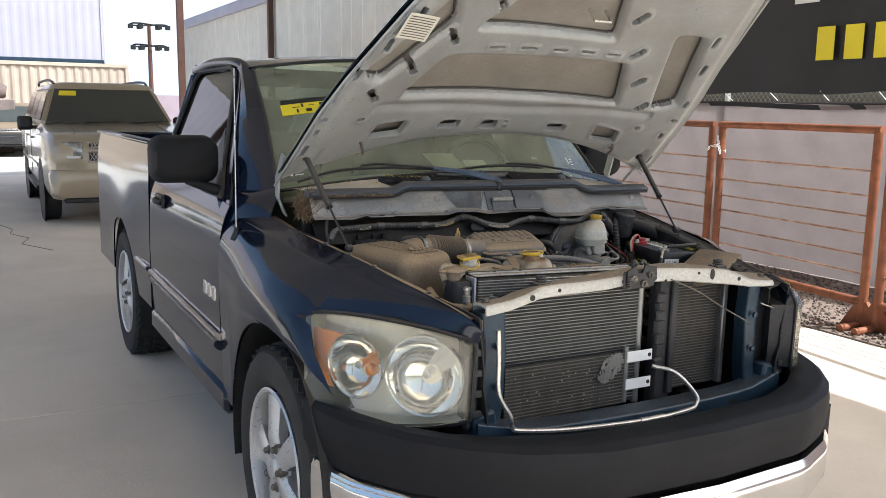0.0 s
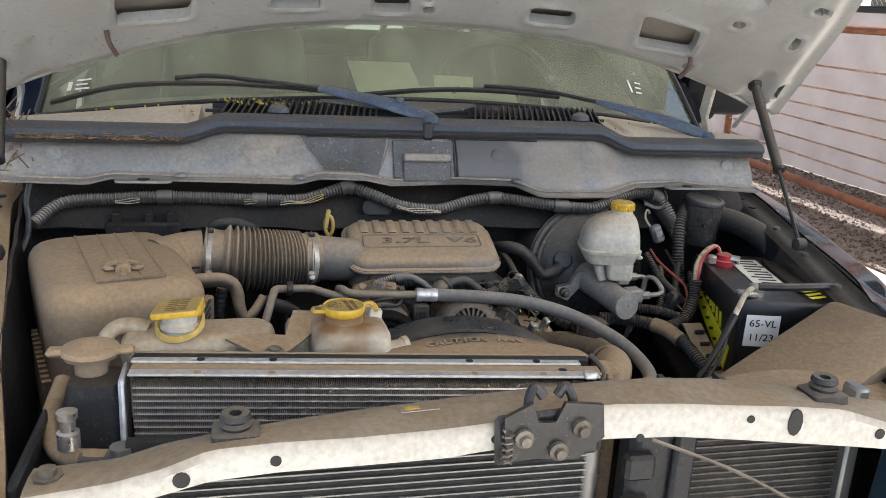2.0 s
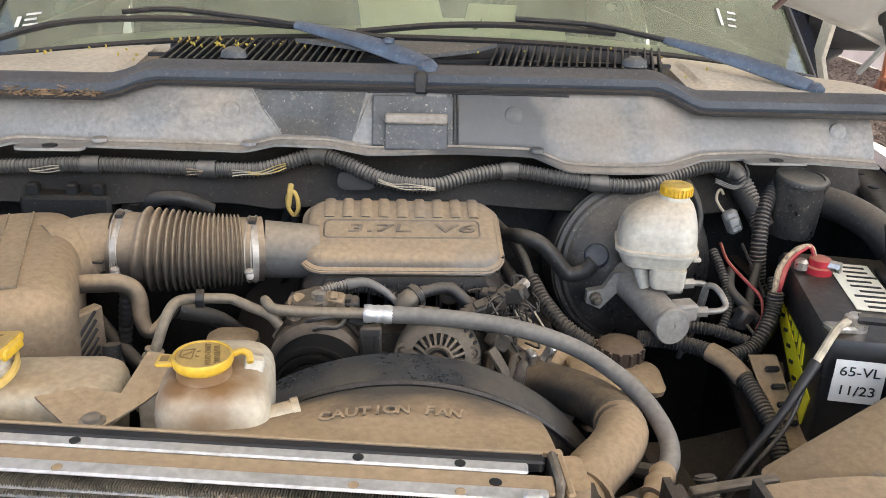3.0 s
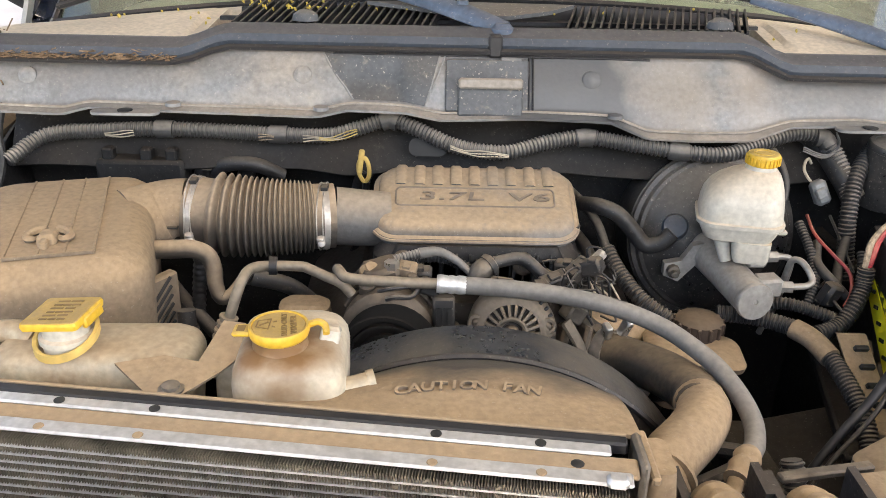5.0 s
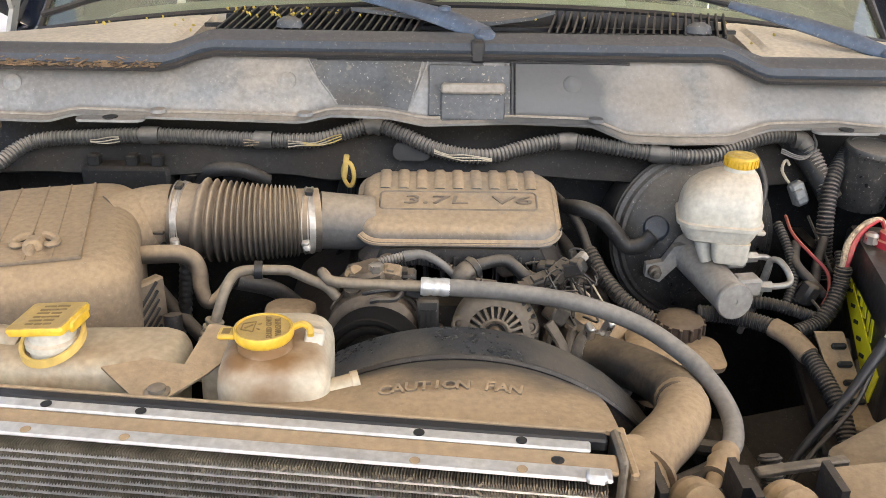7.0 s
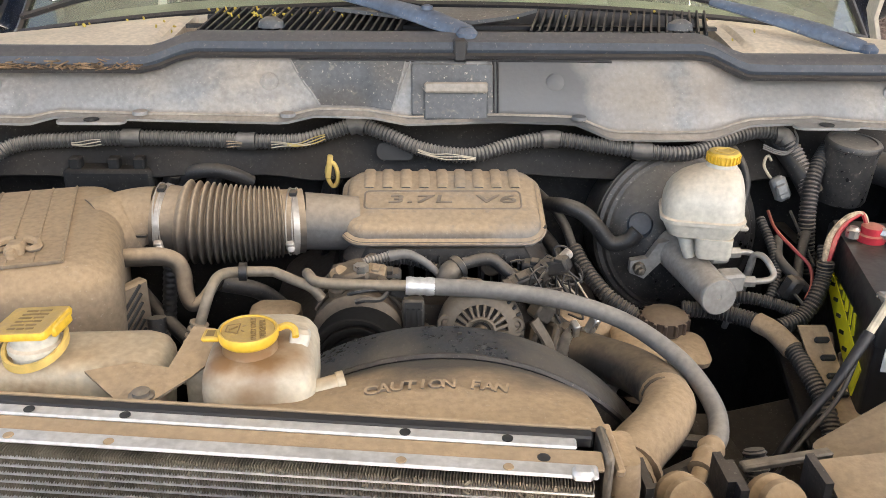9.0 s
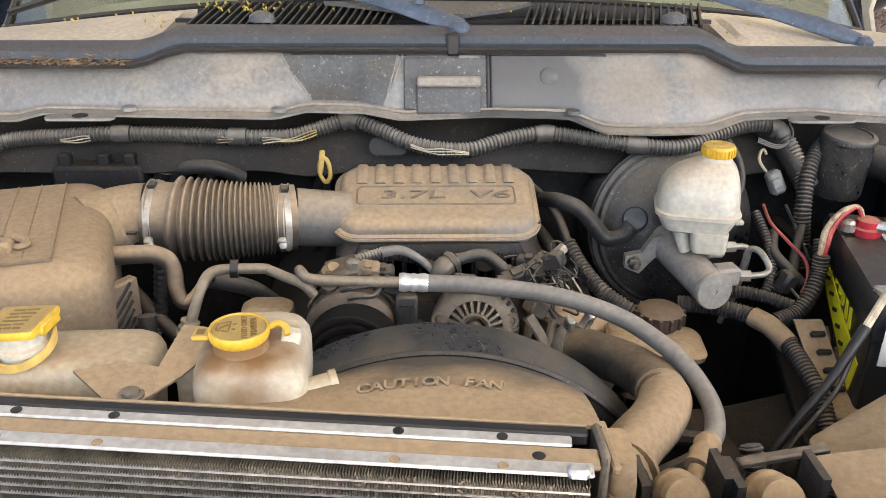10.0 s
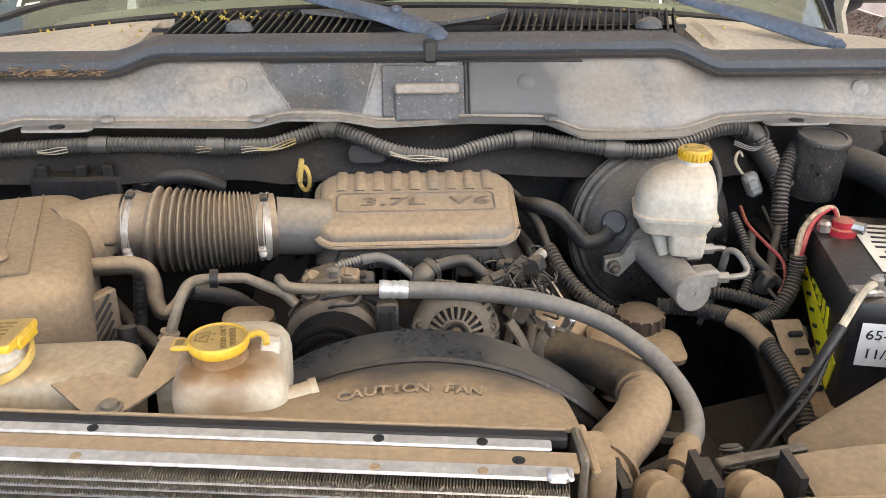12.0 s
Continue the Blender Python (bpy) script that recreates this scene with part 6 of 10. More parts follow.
inset(-0.208, -0.100, -0.255, -0.078, 0.12, 0.98, 0.0022, COWL_DARK, "dark speckled inset of the cowl")
inset(-0.066, 0.054, -0.066, 0.056, 0.10, 0.98, 0.0018, COWL_MID)
for a, b in (((-0.208, 0.12), (-0.255, 0.98)), ((-0.100, 0.12), (-0.078, 0.98)), ((-0.100, 0.12), (-0.070, 0.98))):
    part("cowl_crease", new_tube([on_cowl(a[0] + (b[0] - a[0]) * k / 4, a[1] + (b[1] - a[1]) * k / 4, 0.0015) for k in range(5)], 0.0016, seg=5, n=1), COWL, cowl)
part("cowl_rim", new_tube([on_cowl(x, 0.075, 0.002) + Vector((0, -0.003, 0)) for x in np.linspace(-0.76, 0.735, 90)], 0.0022, seg=6, n=1), COWL_PALE, cowl, "pale dust-caked lower rim")
part("cowl_block", new_box(on_cowl(-0.002, 0.27, 0.004), (0.098, 0.014, 0.052), 0.003, turn_of(-22, 0, 0)), COWL_DARK, cowl)
part("block_ledge", new_box(on_cowl(-0.002, 0.52, 0.010), (0.096, 0.026, 0.016), 0.003, turn_of(-14, 0, 0)), COWL_PALE, cowl, "pale dusty ledge")
part("cowl_plate", new_box(on_cowl(-0.007, 0.50, 0.001), (0.125, 0.006, 0.080), 0.002, turn_of(-28, 0, 0)), COWL_DARK, cowl)
part("cowl_step", new_box(on_cowl(0.03, 0.88, 0.004), (0.034, 0.008, 0.012), 0.002, turn_of(-24, 0, 0)), COWL, cowl)
for x in (0.0565, 0.0625):
    part("seam", new_tube([on_cowl(x, v, 0.002) for v in (0.08, 0.3, 0.6, 0.98)], 0.0018, seg=5, n=2), BLACK, cowl)
part("seam", new_tube([on_cowl(x, 0.96, 0.002) for x in np.linspace(-0.24, 0.24, 9)], 0.002, seg=5, n=2), BLACK, cowl)


# rubber seal strip across the top
def trim_line(x):
    return Vector((x, s_curve(x, 0.040, 0.062, 0.040), s_curve(x, 1.282, 1.302, 1.275)))


strip_prof = ((-0.020, -0.014), (-0.026, -0.004), (-0.020, 0.006), (-0.004, 0.010), (0.004, 0.016), (0.018, 0.016), (0.024, 0.006), (0.02, -0.012))
bm = bmesh.new()
rings(bm, [[trim_line(x) + Vector((0, a, b)) for a, b in strip_prof] for x in np.linspace(-0.80, 0.765, 90)])
seal = part("seal_strip", bm, SEAL, truck, "blue-grey rubber seal along the cowl")
part("seal_lip", new_tube([trim_line(x) + Vector((0, -0.024, -0.014)) for x in np.linspace(-0.79, 0.76, 60)], 0.005, seg=6, n=1), BLACK, seal)
part("seal_joint", new_box(trim_line(0.005) + Vector((0, -0.018, -0.006)), (0.022, 0.022, 0.034), 0.004), BLACK, seal)


# shelf behind the seal, up to the glass
def shelf(u, v):
    x = -0.80 + 1.60 * u
    a = trim_line(x) + Vector((0, 0.02, 0.010))
    g = glass_point((x / 0.80 + 1) / 2, 0)
    p = a.lerp(g, v)
    p.z += 0.008 * math.sin(math.pi * v) * (abs(x) > 0.47)
    if abs(x) < 0.44 and 0.12 < v < 0.93:
        p.z -= 0.022
    return p


SHELF = surface("dusty cowl shelf plastic", (0.16, 0.15, 0.135), 0.7, 0, 0.2, 6, 0.15, 150, dust=1.0, dust_from=0.1, dust_colour=(0.66, 0.56, 0.43), rub=0.12, rub_colour=(0.40, 0.33, 0.25))
for u0, u1, mat, label in ((0.0, 0.235, SHELF, "dusty cowl shelf at the foot of the glass"), (0.235, 0.77, SOFTBLACK, "dark intake trough under the grille"), (0.77, 1.0, SHELF, "dusty cowl shelf at the foot of the glass")):
    part("cowl_shelf", sheet(bmesh.new(), 50, 16, lambda u, v: shelf(u0 + (u1 - u0) * u, v)), mat, truck, label)
gril = part("cowl_grille", new_box((0, 0.155, 1.312), (0.87, 0.012, 0.006), 0), BLACK, truck, "black slatted air intake grille")
bm = new_box((0, 0, 0), (0.0035, 0.115, 0.016))
slat_me = bpy.data.meshes.new("slat")
bm.to_mesh(slat_me)
bm.free()
slat_me.materials.append(BLACK)
for k in range(64):
    x = -0.392 + 0.0128 * k
    if -0.115 < x < 0.155 and (x - 0.02) ** 2 < 0.10 ** 2:
        continue
    lift = glass_point((x / 0.80 + 1) / 2, 0)
    shared("slat", slat_me, gril, Matrix.Translation((x, 0.150, 1.318)) @ pose(0, 0, 0, 9, 0, -10 if x < 0 else -14))
for x in (-0.32, 0.33):
    part("nozzle", new_lathe([(0.022, 0), (0.019, 0.010), (0.009, 0.016), (0.002, 0.017)], Matrix.Translation((x + 0.03, 0.108, 1.318)) @ Matrix.Diagonal((1, 0.7, 1, 1)), 18), COWL_DARK, gril, "washer jet hump")
leaf = [(-0.20, 0.012), (-0.12, 0.018), (0.02, 0.015), (0.14, 0.012), (0.10, -0.018), (0.03, -0.045), (-0.04, -0.040), (-0.12, -0.012)]
part("grille_cover", prism(bmesh.new(), leaf, lambda a, b, d: Vector((a, 0.172 + b, 1.330 + 0.2 * b + d)), (0.0, 0.006)), COWL_DARK, gril, "leaf-shaped wiper linkage cover")

# wipers
w1 = part("wiper", new_tube([(0.020, 0.070, 1.316), (-0.04, 0.10, 1.334), (-0.10, 0.135, 1.346), (-0.20, 0.21, 1.358)], [0.015, 0.017, 0.014, 0.009], seg=10, flat=0.6), WIPER, truck, "faded blue-black wiper lying on the glass")
part("pivot_cap", new_lathe([(0.018, -0.012), (0.018, 0.004), (0.010, 0.012)], Matrix.Translation((0.016, 0.070, 1.314)), 14), WIPER, w1)
part("arm_pin", new_lathe([(0.009, 0), (0.009, 0.006), (0.003, 0.008)], Matrix.Translation((-0.045, 0.098, 1.348)), 10), WIPER, w1)
part("wiper_rod", new_tube([(-0.20, 0.21, 1.358), (-0.30, 0.245, 1.364), (-0.42, 0.265, 1.372), (-0.50, 0.255, 1.366)], 0.005, seg=8), BLACK, w1)
part("blade", new_tube([(-0.75, 0.275, 1.305), (-0.60, 0.265, 1.345), (-0.40, 0.245, 1.358), (-0.20, 0.232, 1.352), (-0.05, 0.225, 1.338)], 0.006, seg=6), BLACK, w1)
w2 = part("wiper", new_tube([(0.66, 0.095, 1.292), (0.60, 0.12, 1.312), (0.52, 0.165, 1.332), (0.44, 0.215, 1.348)], [0.014, 0.016, 0.013, 0.008], seg=10, flat=0.6), WIPER, truck, "faded blue-black wiper lying on the glass")
part("pivot_cap", new_lathe([(0.018, -0.012), (0.018, 0.004), (0.010, 0.012)], Matrix.Translation((0.665, 0.095, 1.288)), 14), WIPER, w2)
part("wiper_rod", new_tube([(0.44, 0.215, 1.348), (0.32, 0.245, 1.366), (0.18, 0.255, 1.372)], 0.005, seg=8), BLACK, w2)
part("blade", new_tube([(-0.10, 0.238, 1.345), (0.05, 0.240, 1.360), (0.20, 0.245, 1.362), (0.36, 0.252, 1.352)], 0.006, seg=6), BLACK, w2)

# marks and sticker on the glass
def glass_mark(name, u0, v0, du, dv, mat, lab, lift=0.004):
    def f(a, b):
        u, v = u0 + du * a, v0 + dv * b
        p = glass_point(u, v)
        n = (glass_point(u + 0.01, v) - p).cross(glass_point(u, v + 0.01) - p).normalized()
        return p + n * (lift if n.y < 0 else -lift)
    return part(name, sheet(bmesh.new(), 4, 3, f), mat, truck, lab, smooth=False)


glass_mark("sale_sticker", 0.045, 0.495, 0.135, 0.09, STICKER, "yellow sticker with black handwriting on the glass", 0.003)
glass_mark("sticker_band", 0.048, 0.590, 0.130, 0.035, INK, "black band of the sticker", 0.003)
for k, (a, b, w, h) in enumerate(((0.075, 0.548, 0.020, 0.006), (0.100, 0.548, 0.006, 0.030), (0.120, 0.555, 0.016, 0.006), (0.150, 0.548, 0.014, 0.028), (0.085, 0.505, 0.005, 0.030), (0.110, 0.508, 0.016, 0.024), (0.145, 0.505, 0.005, 0.030))):
    glass_mark("ink_stroke", a, b, w, h, INK, "", 0.005)
for a, b, w, h in ((0.035, 0.075, 0.006, 0.03), (0.046, 0.075, 0.02, 0.006), (0.046, 0.09, 0.016, 0.006), (0.046, 0.105, 0.02, 0.006), (0.880, 0.11, 0.004, 0.05), (0.890, 0.11, 0.012, 0.006), (0.892, 0.13, 0.012, 0.006), (0.895, 0.15, 0.012, 0.006)):
    glass_mark("paint_stroke", a, b, w, h, WHITEPAINT, "white painted stroke", 0.005)

# pine needles and litter in the corner
rnd = random.Random(12)
needles = []
for i in range(620):
    needles.append(pose(rnd.gauss(-0.785, 0.016), rnd.gauss(0.075, 0.030), 1.195 + abs(rnd.gauss(0, 0.040)), rnd.uniform(-70, 70), rnd.uniform(-70, 70), rnd.uniform(0, 360)) @ Matrix.Diagonal((rnd.uniform(0.02, 0.05), 0.0018, 0.0018, 1)))
for i in range(520):
    x = rnd.uniform(-0.76, -0.475)
    p = trim_line(x)
    needles.append(pose(x, p.y - 0.022 + rnd.gauss(0, 0.006), p.z - 0.010 + abs(rnd.gauss(0, 0.004)), rnd.uniform(-20, 20), rnd.uniform(-25, 25), rnd.gauss(0, 30)) @ Matrix.Diagonal((rnd.choice((0.004, 0.006, 0.009, 0.022)) * rnd.uniform(0.7, 1.3), rnd.uniform(0.001, 0.0035), 0.0014, 1)))
scatter("needle_litter", CUBE, CUBE_F, needles, STRAW, truck, "nest of dry brown pine needles")
crumbs = []
for i in range(70):
    x = rnd.choice((rnd.gauss(-0.36, 0.05), rnd.uniform(-0.7, 0.6), rnd.gauss(-0.28, 0.04)))
    p = shelf((x + 0.8) / 1.6, rnd.uniform(0.35, 0.95))
    z = max(p.z, 1.325 if abs(x) < 0.43 else 0)
    crumbs.append(pose(p.x, p.y, z + 0.003, rnd.uniform(0, 90), rnd.uniform(0, 90), 0) @ Matrix.Diagonal((rnd.uniform(0.002, 0.005), rnd.uniform(0.002, 0.004), 0.002, 1)))
scatter("leaf_litter", PEBBLE, PEBBLE_F, crumbs, surface("yellow leaf", (0.55, 0.42, 0.08), 0.8, 0, 0.4, 30, 0.1), truck, "small dry yellow leaf crumbs")

# ---- engine bay shell ----
part("firewall", new_box((0, 0.135, 0.85), (1.56, 0.03, 0.78)), BAY, truck, "dark dusty firewall")
part("firewall_ledge", thick(sheet(bmesh.new(), 60, 6, lambda u, v: Vector((-0.76 + 1.52 * u, 0.11 - 0.075 * v - 0.012 * math.sin(u * 40) * v, 1.18 - 0.085 * v ** 1.5 + 0.012 * noise.noise((u * 12, v, 0))))), 0.006), BAY, truck, "dusty firewall ledge behind the wiring")
for s in (1, -1):
    part("side_wall", thick(sheet(bmesh.new(), 24, 8, lambda u, v: Vector((s * (-0.79 + 0.16 * u + 0.05 * v + 0.01 * noise.noise((u * 8, v * 5, s))), 0.15 - 1.02 * u, 1.14 - 0.12 * u - 0.42 * v))), 0.006), BAY, truck, "dark inner wing of the engine bay")
part("under_tray", new_box((0, -0.3, 0.42), (1.3, 1.1, 0.02)), BAY, truck)
part("engine_block", moulded(bmesh.new(), Matrix.Translation((-0.03, -0.08, 0.5)), [(0, 0.22, 0.22, 0.05), (0.30, 0.24, 0.22, 0.06), (0.42, 0.20, 0.20, 0.06), (0.50, 0.13, 0.15, 0.05)]), BAY, truck, "dust-covered V6 engine block")
for s in (1, -1):
    part("valve_cover", moulded(bmesh.new(), Matrix.Translation((0.17 * s - 0.03, -0.08, 0.87)) @ turn_of(0, 28 * s, 0).to_4x4(), [(0, 0.075, 0.20, 0.03), (0.06, 0.07, 0.195, 0.03), (0.085, 0.05, 0.17, 0.03)]), HALF_DARK, truck, "dusty valve cover")
intake = part("intake_manifold", moulded(bmesh.new(), Matrix.Translation((-0.02, -0.07, 0.98)), [(0, 0.15, 0.09, 0.03), (0.05, 0.15, 0.09, 0.03), (0.075, 0.13, 0.07, 0.03)]), BLACK, truck, "black ribbed intake manifold")
for k in range(11):
    part("rib", new_box((-0.15 + 0.026 * k, -0.167, 1.0), (0.004, 0.012, 0.07)), BLACK, intake, smooth=False)

# resonator cover
m = Matrix.Translation((-0.023, -0.073, 1.083)) @ turn_of(19, 0, 0).to_4x4()
cover = part("resonator_cover", moulded(bmesh.new(), m, [(-0.034, 0.122, 0.052, 0.03), (-0.016, 0.132, 0.062, 0.032), (-0.013, 0.146, 0.077, 0.034), (-0.004, 0.149, 0.080, 0.036), (0.002, 0.149, 0.080, 0.036), (0.004, 0.146, 0.077, 0.034), (0.0045, 0.144, 0.075, 0.032), (0.010, 0.1425, 0.0735, 0.031), (0.015, 0.139, 0.070, 0.030), (0.0185, 0.133, 0.064, 0.027), (0.0195, 0.124, 0.055, 0.023)], 6), LID_DUST, truck, "dust-tan plastic intake resonator cover with raised letters")
for k in range(9):
    x = -0.110 + 0.0275 * k
    part("rib", ridge(bmesh.new(), [m @ Vector((x, y, z)) for y, z in ((0.069, 0.0150), (0.064, 0.0178), (0.056, 0.0193), (0.026, 0.0195), (0.022, 0.0185))], (-1, 0, 0), 0.0085, 0.0038), LID_DUST, cover)
frame_y = -0.006
loop = [m @ Vector((x, y + frame_y, 0.0195)) for x, y in round_rect(0.116, 0.0205, 0.008)]
part("frame_line", new_tube(loop + loop[:1], 0.0015, seg=6, n=1), LID_WORN, cover)
for text, x, wide in (("3.7L", -0.034, 2.3), ("V6", 0.080, 2.3)):
    letters("raised_letters", text, 0.025, 0.0022, m @ Matrix.Translation((x, frame_y, 0.0195)) @ Matrix(((1, 0.18, 0, 0), (0, 1, 0, 0), (0, 0, 1, 0), (0, 0, 0, 1))), LID_WORN, cover, stretch=wide)
rim = [m @ Vector((x, y, -0.0015)) for x, y in round_rect(0.1495, 0.0805, 0.036, 6)]
part("lid_rim", new_tube(rim + rim[:1], 0.0028, seg=6, n=1), LID_DUST, cover, "worn grey lid rim")
for x in (-0.115, 0.10):
    part("support_leg", moulded(bmesh.new(), Matrix.Translation((x, -0.105, 0.985)), [(0, 0.018, 0.012, 0.006), (0.05, 0.022, 0.014, 0.006), (0.085, 0.030, 0.018, 0.008)], 2), HALF_DARK, cover)

# intake duct with bellows
D0, D1, D2 = Vector((-0.229, -0.100, 1.0725)), Vector((-0.336, -0.118, 1.0755)), Vector((-0.4336, -0.120, 1.085))
neck = part("intake_duct", new_tube([(-0.150, -0.088, 1.064), (-0.185, -0.093, 1.067), D0], [0.040, 0.0415, 0.0425], seg=28), BELLOWS_PALE, truck, "ribbed rubber air intake duct, dusty")
axis = [p for p in smooth_path([D0, D0.lerp(D1, 0.5) + Vector((0, -0.003, 0.0)), D1, D1.lerp(D2, 0.5) + Vector((0, -0.002, -0.001)), D2], 100)]
loops = []
for i, q in enumerate(axis):
    t = i / (len(axis) - 1)
    way = (axis[min(i + 1, len(axis) - 1)] - axis[max(i - 1, 0)]).normalized()
    a1 = way.cross(Vector((0, 0, 1))).normalized()
    a2 = a1.cross(way)
    if t < 0.14:
        r = 0.0475
    elif t > 0.83:
        r = 0.0500
    else:
        q01 = (t - 0.14) / 0.69
        fold = 0.5 - 0.5 * math.cos(2 * math.pi * 18 * (1.62 * q01 - 0.62 * q01 * q01))
        r = 0.0475 + 0.0045 * q01 + (0.0045 + 0.005 * min(1, q01 * 1.4)) * fold ** 0.8
    loops.append([q + r * (math.cos(a) * a1 + math.sin(a) * a2) for a in (2 * math.pi * j / 40 for j in range(40))])
part("bellows", rings(bmesh.new(), loops), BELLOWS, neck, "ribbed rubber bellows")
for t0, t1, r in ((0.045, 0.085, 0.0488), (0.925, 0.965, 0.0513)):
    a, b = axis[int(t0 * (len(axis) - 1))], axis[int(t1 * (len(axis) - 1))]
    cl = part("hose_clamp", new_tube([a, b], r, seg=36, n=1), CLAMP, neck, "bright worm-drive hose clamp")
    for e in (a, b):
        part("clamp_edge", new_tube([e + (r + 0.0004) * (math.cos(k) * Vector((0, 1, 0)) + math.sin(k) * Vector((0, 0, 1))) for k in np.linspace(0, 2 * math.pi, 37)], 0.0011, seg=5, n=1), CLAMP, cl)
    sc = a.lerp(b, 0.5) + Vector((0, -r * 0.90, -r * 0.40))
    part("clamp_housing", new_box(sc, (0.012, 0.010, 0.018), 0.002, turn_of(38, 0, 0)), CLAMP, cl)
    part("clamp_screw", new_lathe([(0.0045, -0.004), (0.0055, 0.0), (0.0055, 0.003), (0.003, 0.004)], Matrix.Translation(sc + Vector((0.002, -0.005, -0.003))) @ turn_of(70, 0, 0).to_4x4(), 8), CLAMP, cl)
    part("clamp_lug", new_box(a.lerp(b, 0.5) + Vector((0.004, -r * 0.25, r * 1.0)), (0.010, 0.016, 0.006), 0.001), HALF, cl)
part("air_duct", new_tube([D2, D2 + Vector((-0.020, -0.002, -0.001)), (-0.475, -0.128, 1.078), (-0.505, -0.15, 1.07)], [0.0455, 0.046, 0.050, 0.056], seg=28), TAN, neck)
part("duct_flange", new_box((-0.447, -0.150, 1.058), (0.026, 0.020, 0.055), 0.003, turn_of(0, 4, 6)), HALF, neck)
for z in (1.078, 1.052):
    part("flange_rib", new_box((-0.452, -0.168, z), (0.030, 0.008, 0.004), 0.001), HALF, neck, smooth=False)

# air filter box
m = Matrix.Translation((-0.571, -0.2375, 0.0)) @ turn_of(0, 0, 16).to_4x4()
airbox = part("air_filter_box", moulded(bmesh.new(), m, [(0.930, 0.106, 0.148, 0.040), (0.955, 0.112, 0.156, 0.042), (1.045, 0.118, 0.163, 0.045, 0, 0.004), (1.074, 0.119, 0.165, 0.046, 0, 0.005), (1.088, 0.1185, 0.1645, 0.046, 0, 0.006), (1.099, 0.1155, 0.1615, 0.045, 0, 0.007), (1.108, 0.110, 0.156, 0.042, 0, 0.008), (1.1145, 0.102, 0.148, 0.037, 0, 0.008), (1.1185, 0.092, 0.138, 0.032, 0, 0.008), (1.120, 0.080, 0.126, 0.025, 0, 0.008)], 8), TAN, truck, "large tan dust-covered air filter box")
part("lower_half", moulded(bmesh.new(), m, [(0.70, 0.08, 0.09, 0.04), (0.88, 0.100, 0.130, 0.045), (0.935, 0.117, 0.145, 0.05)]), HALF, airbox, "black lower half with slots")
g0, g1 = Vector((-0.442, -0.318, 0.0)), Vector((-0.410, -0.268, 0.0))
g_out = (g1 - g0).cross(Vector((0, 0, 1))).normalized()
g_turn = turn_of(0, 0, math.degrees(math.atan2(g1.y - g0.y, g1.x - g0.x)))
part("side_grate", new_box(g0.lerp(g1, 0.5) - g_out * 0.008 + Vector((0, 0, 0.992)), ((g1 - g0).length, 0.016, 0.136), 0.003, g_turn), LID_TAN, airbox, "louvred lower corner of the box")
for k in range(9):
    part("louvre_slot", new_box(g0.lerp(g1, 0.5) + g_out * 0.0005 + Vector((0, 0, 0.942 + 0.0125 * k)), (0.044, 0.003, 0.0050), 0.001, g_turn @ turn_of(0, -42, 0)), INK, airbox, smooth=False)
for k in range(12):
    part("vent_fin", new_box(m @ Vector((-0.118, -0.11 + 0.02 * k, 0.935)), (0.014, 0.006, 0.08), 0, m.to_3x3() @ turn_of(20, 0, 0)), TAN, airbox, smooth=False)


def lid_z(y):
    return 1.120 - 0.018 * max(0.0, (abs(y) - 0.130) / 0.045) ** 2


# raised plaque with seams and an emblem
plaque = bmesh.new()
sheet(plaque, 10, 24, lambda u, v: m @ Vector((-0.041 + 0.098 * u, -0.131 + 0.273 * v, lid_z(-0.131 + 0.273 * v) + 0.0016)))
part("lid_plaque", thick(plaque, 0.0024), TAN, airbox)
for x in (-0.041, -0.005, 0.025, 0.057):
    part("lid_seam", ridge(bmesh.new(), [m @ Vector((x, y, lid_z(y) + 0.0016)) for y in np.linspace(0.142, -0.131, 14)], m.to_3x3() @ Vector((-1, 0, 0)), 0.0016, 0.0016), TAN, airbox)
part("lid_seam", ridge(bmesh.new(), [m @ Vector((x, -0.131, lid_z(-0.131) + 0.0008)) for x in (-0.041, 0.0, 0.057)], m.to_3x3() @ Vector((0, 1, 0)), 0.0016, 0.0016), TAN, airbox)
em = Matrix.Translation(m @ Vector((0.0037, -0.083, 1.1205))) @ turn_of(0, 0, 6).to_4x4()
logo = part("emblem", moulded(bmesh.new(), em, [(0, 0.012, 0.014, 0.006, 0, -0.004), (0.008, 0.011, 0.013, 0.006, 0, -0.004), (0.013, 0.007, 0.009, 0.004, 0, -0.003)]), TAN, airbox, "plain raised emblem with two curls")
part("emblem_nose", moulded(bmesh.new(), em, [(0, 0.006, 0.012, 0.004, 0, -0.018), (0.008, 0.005, 0.010, 0.004, 0, -0.018), (0.010, 0.003, 0.006, 0.002, 0, -0.018)]), TAN, logo)
for s in (1, -1):
    part("curl", new_tube([em @ Vector((s * (0.006 + 0.004 * a + 0.012 * math.sin(a)), 0.004 + 0.012 * math.cos(a * 1.05), 0.007 - 0.0006 * a)) for a in np.linspace(0.0, 4.2, 12)], [0.0065, 0.0065, 0.006, 0.006, 0.0055, 0.0055, 0.005, 0.005, 0.0045, 0.004, 0.0035, 0.003], seg=8, n=2), TAN, logo)
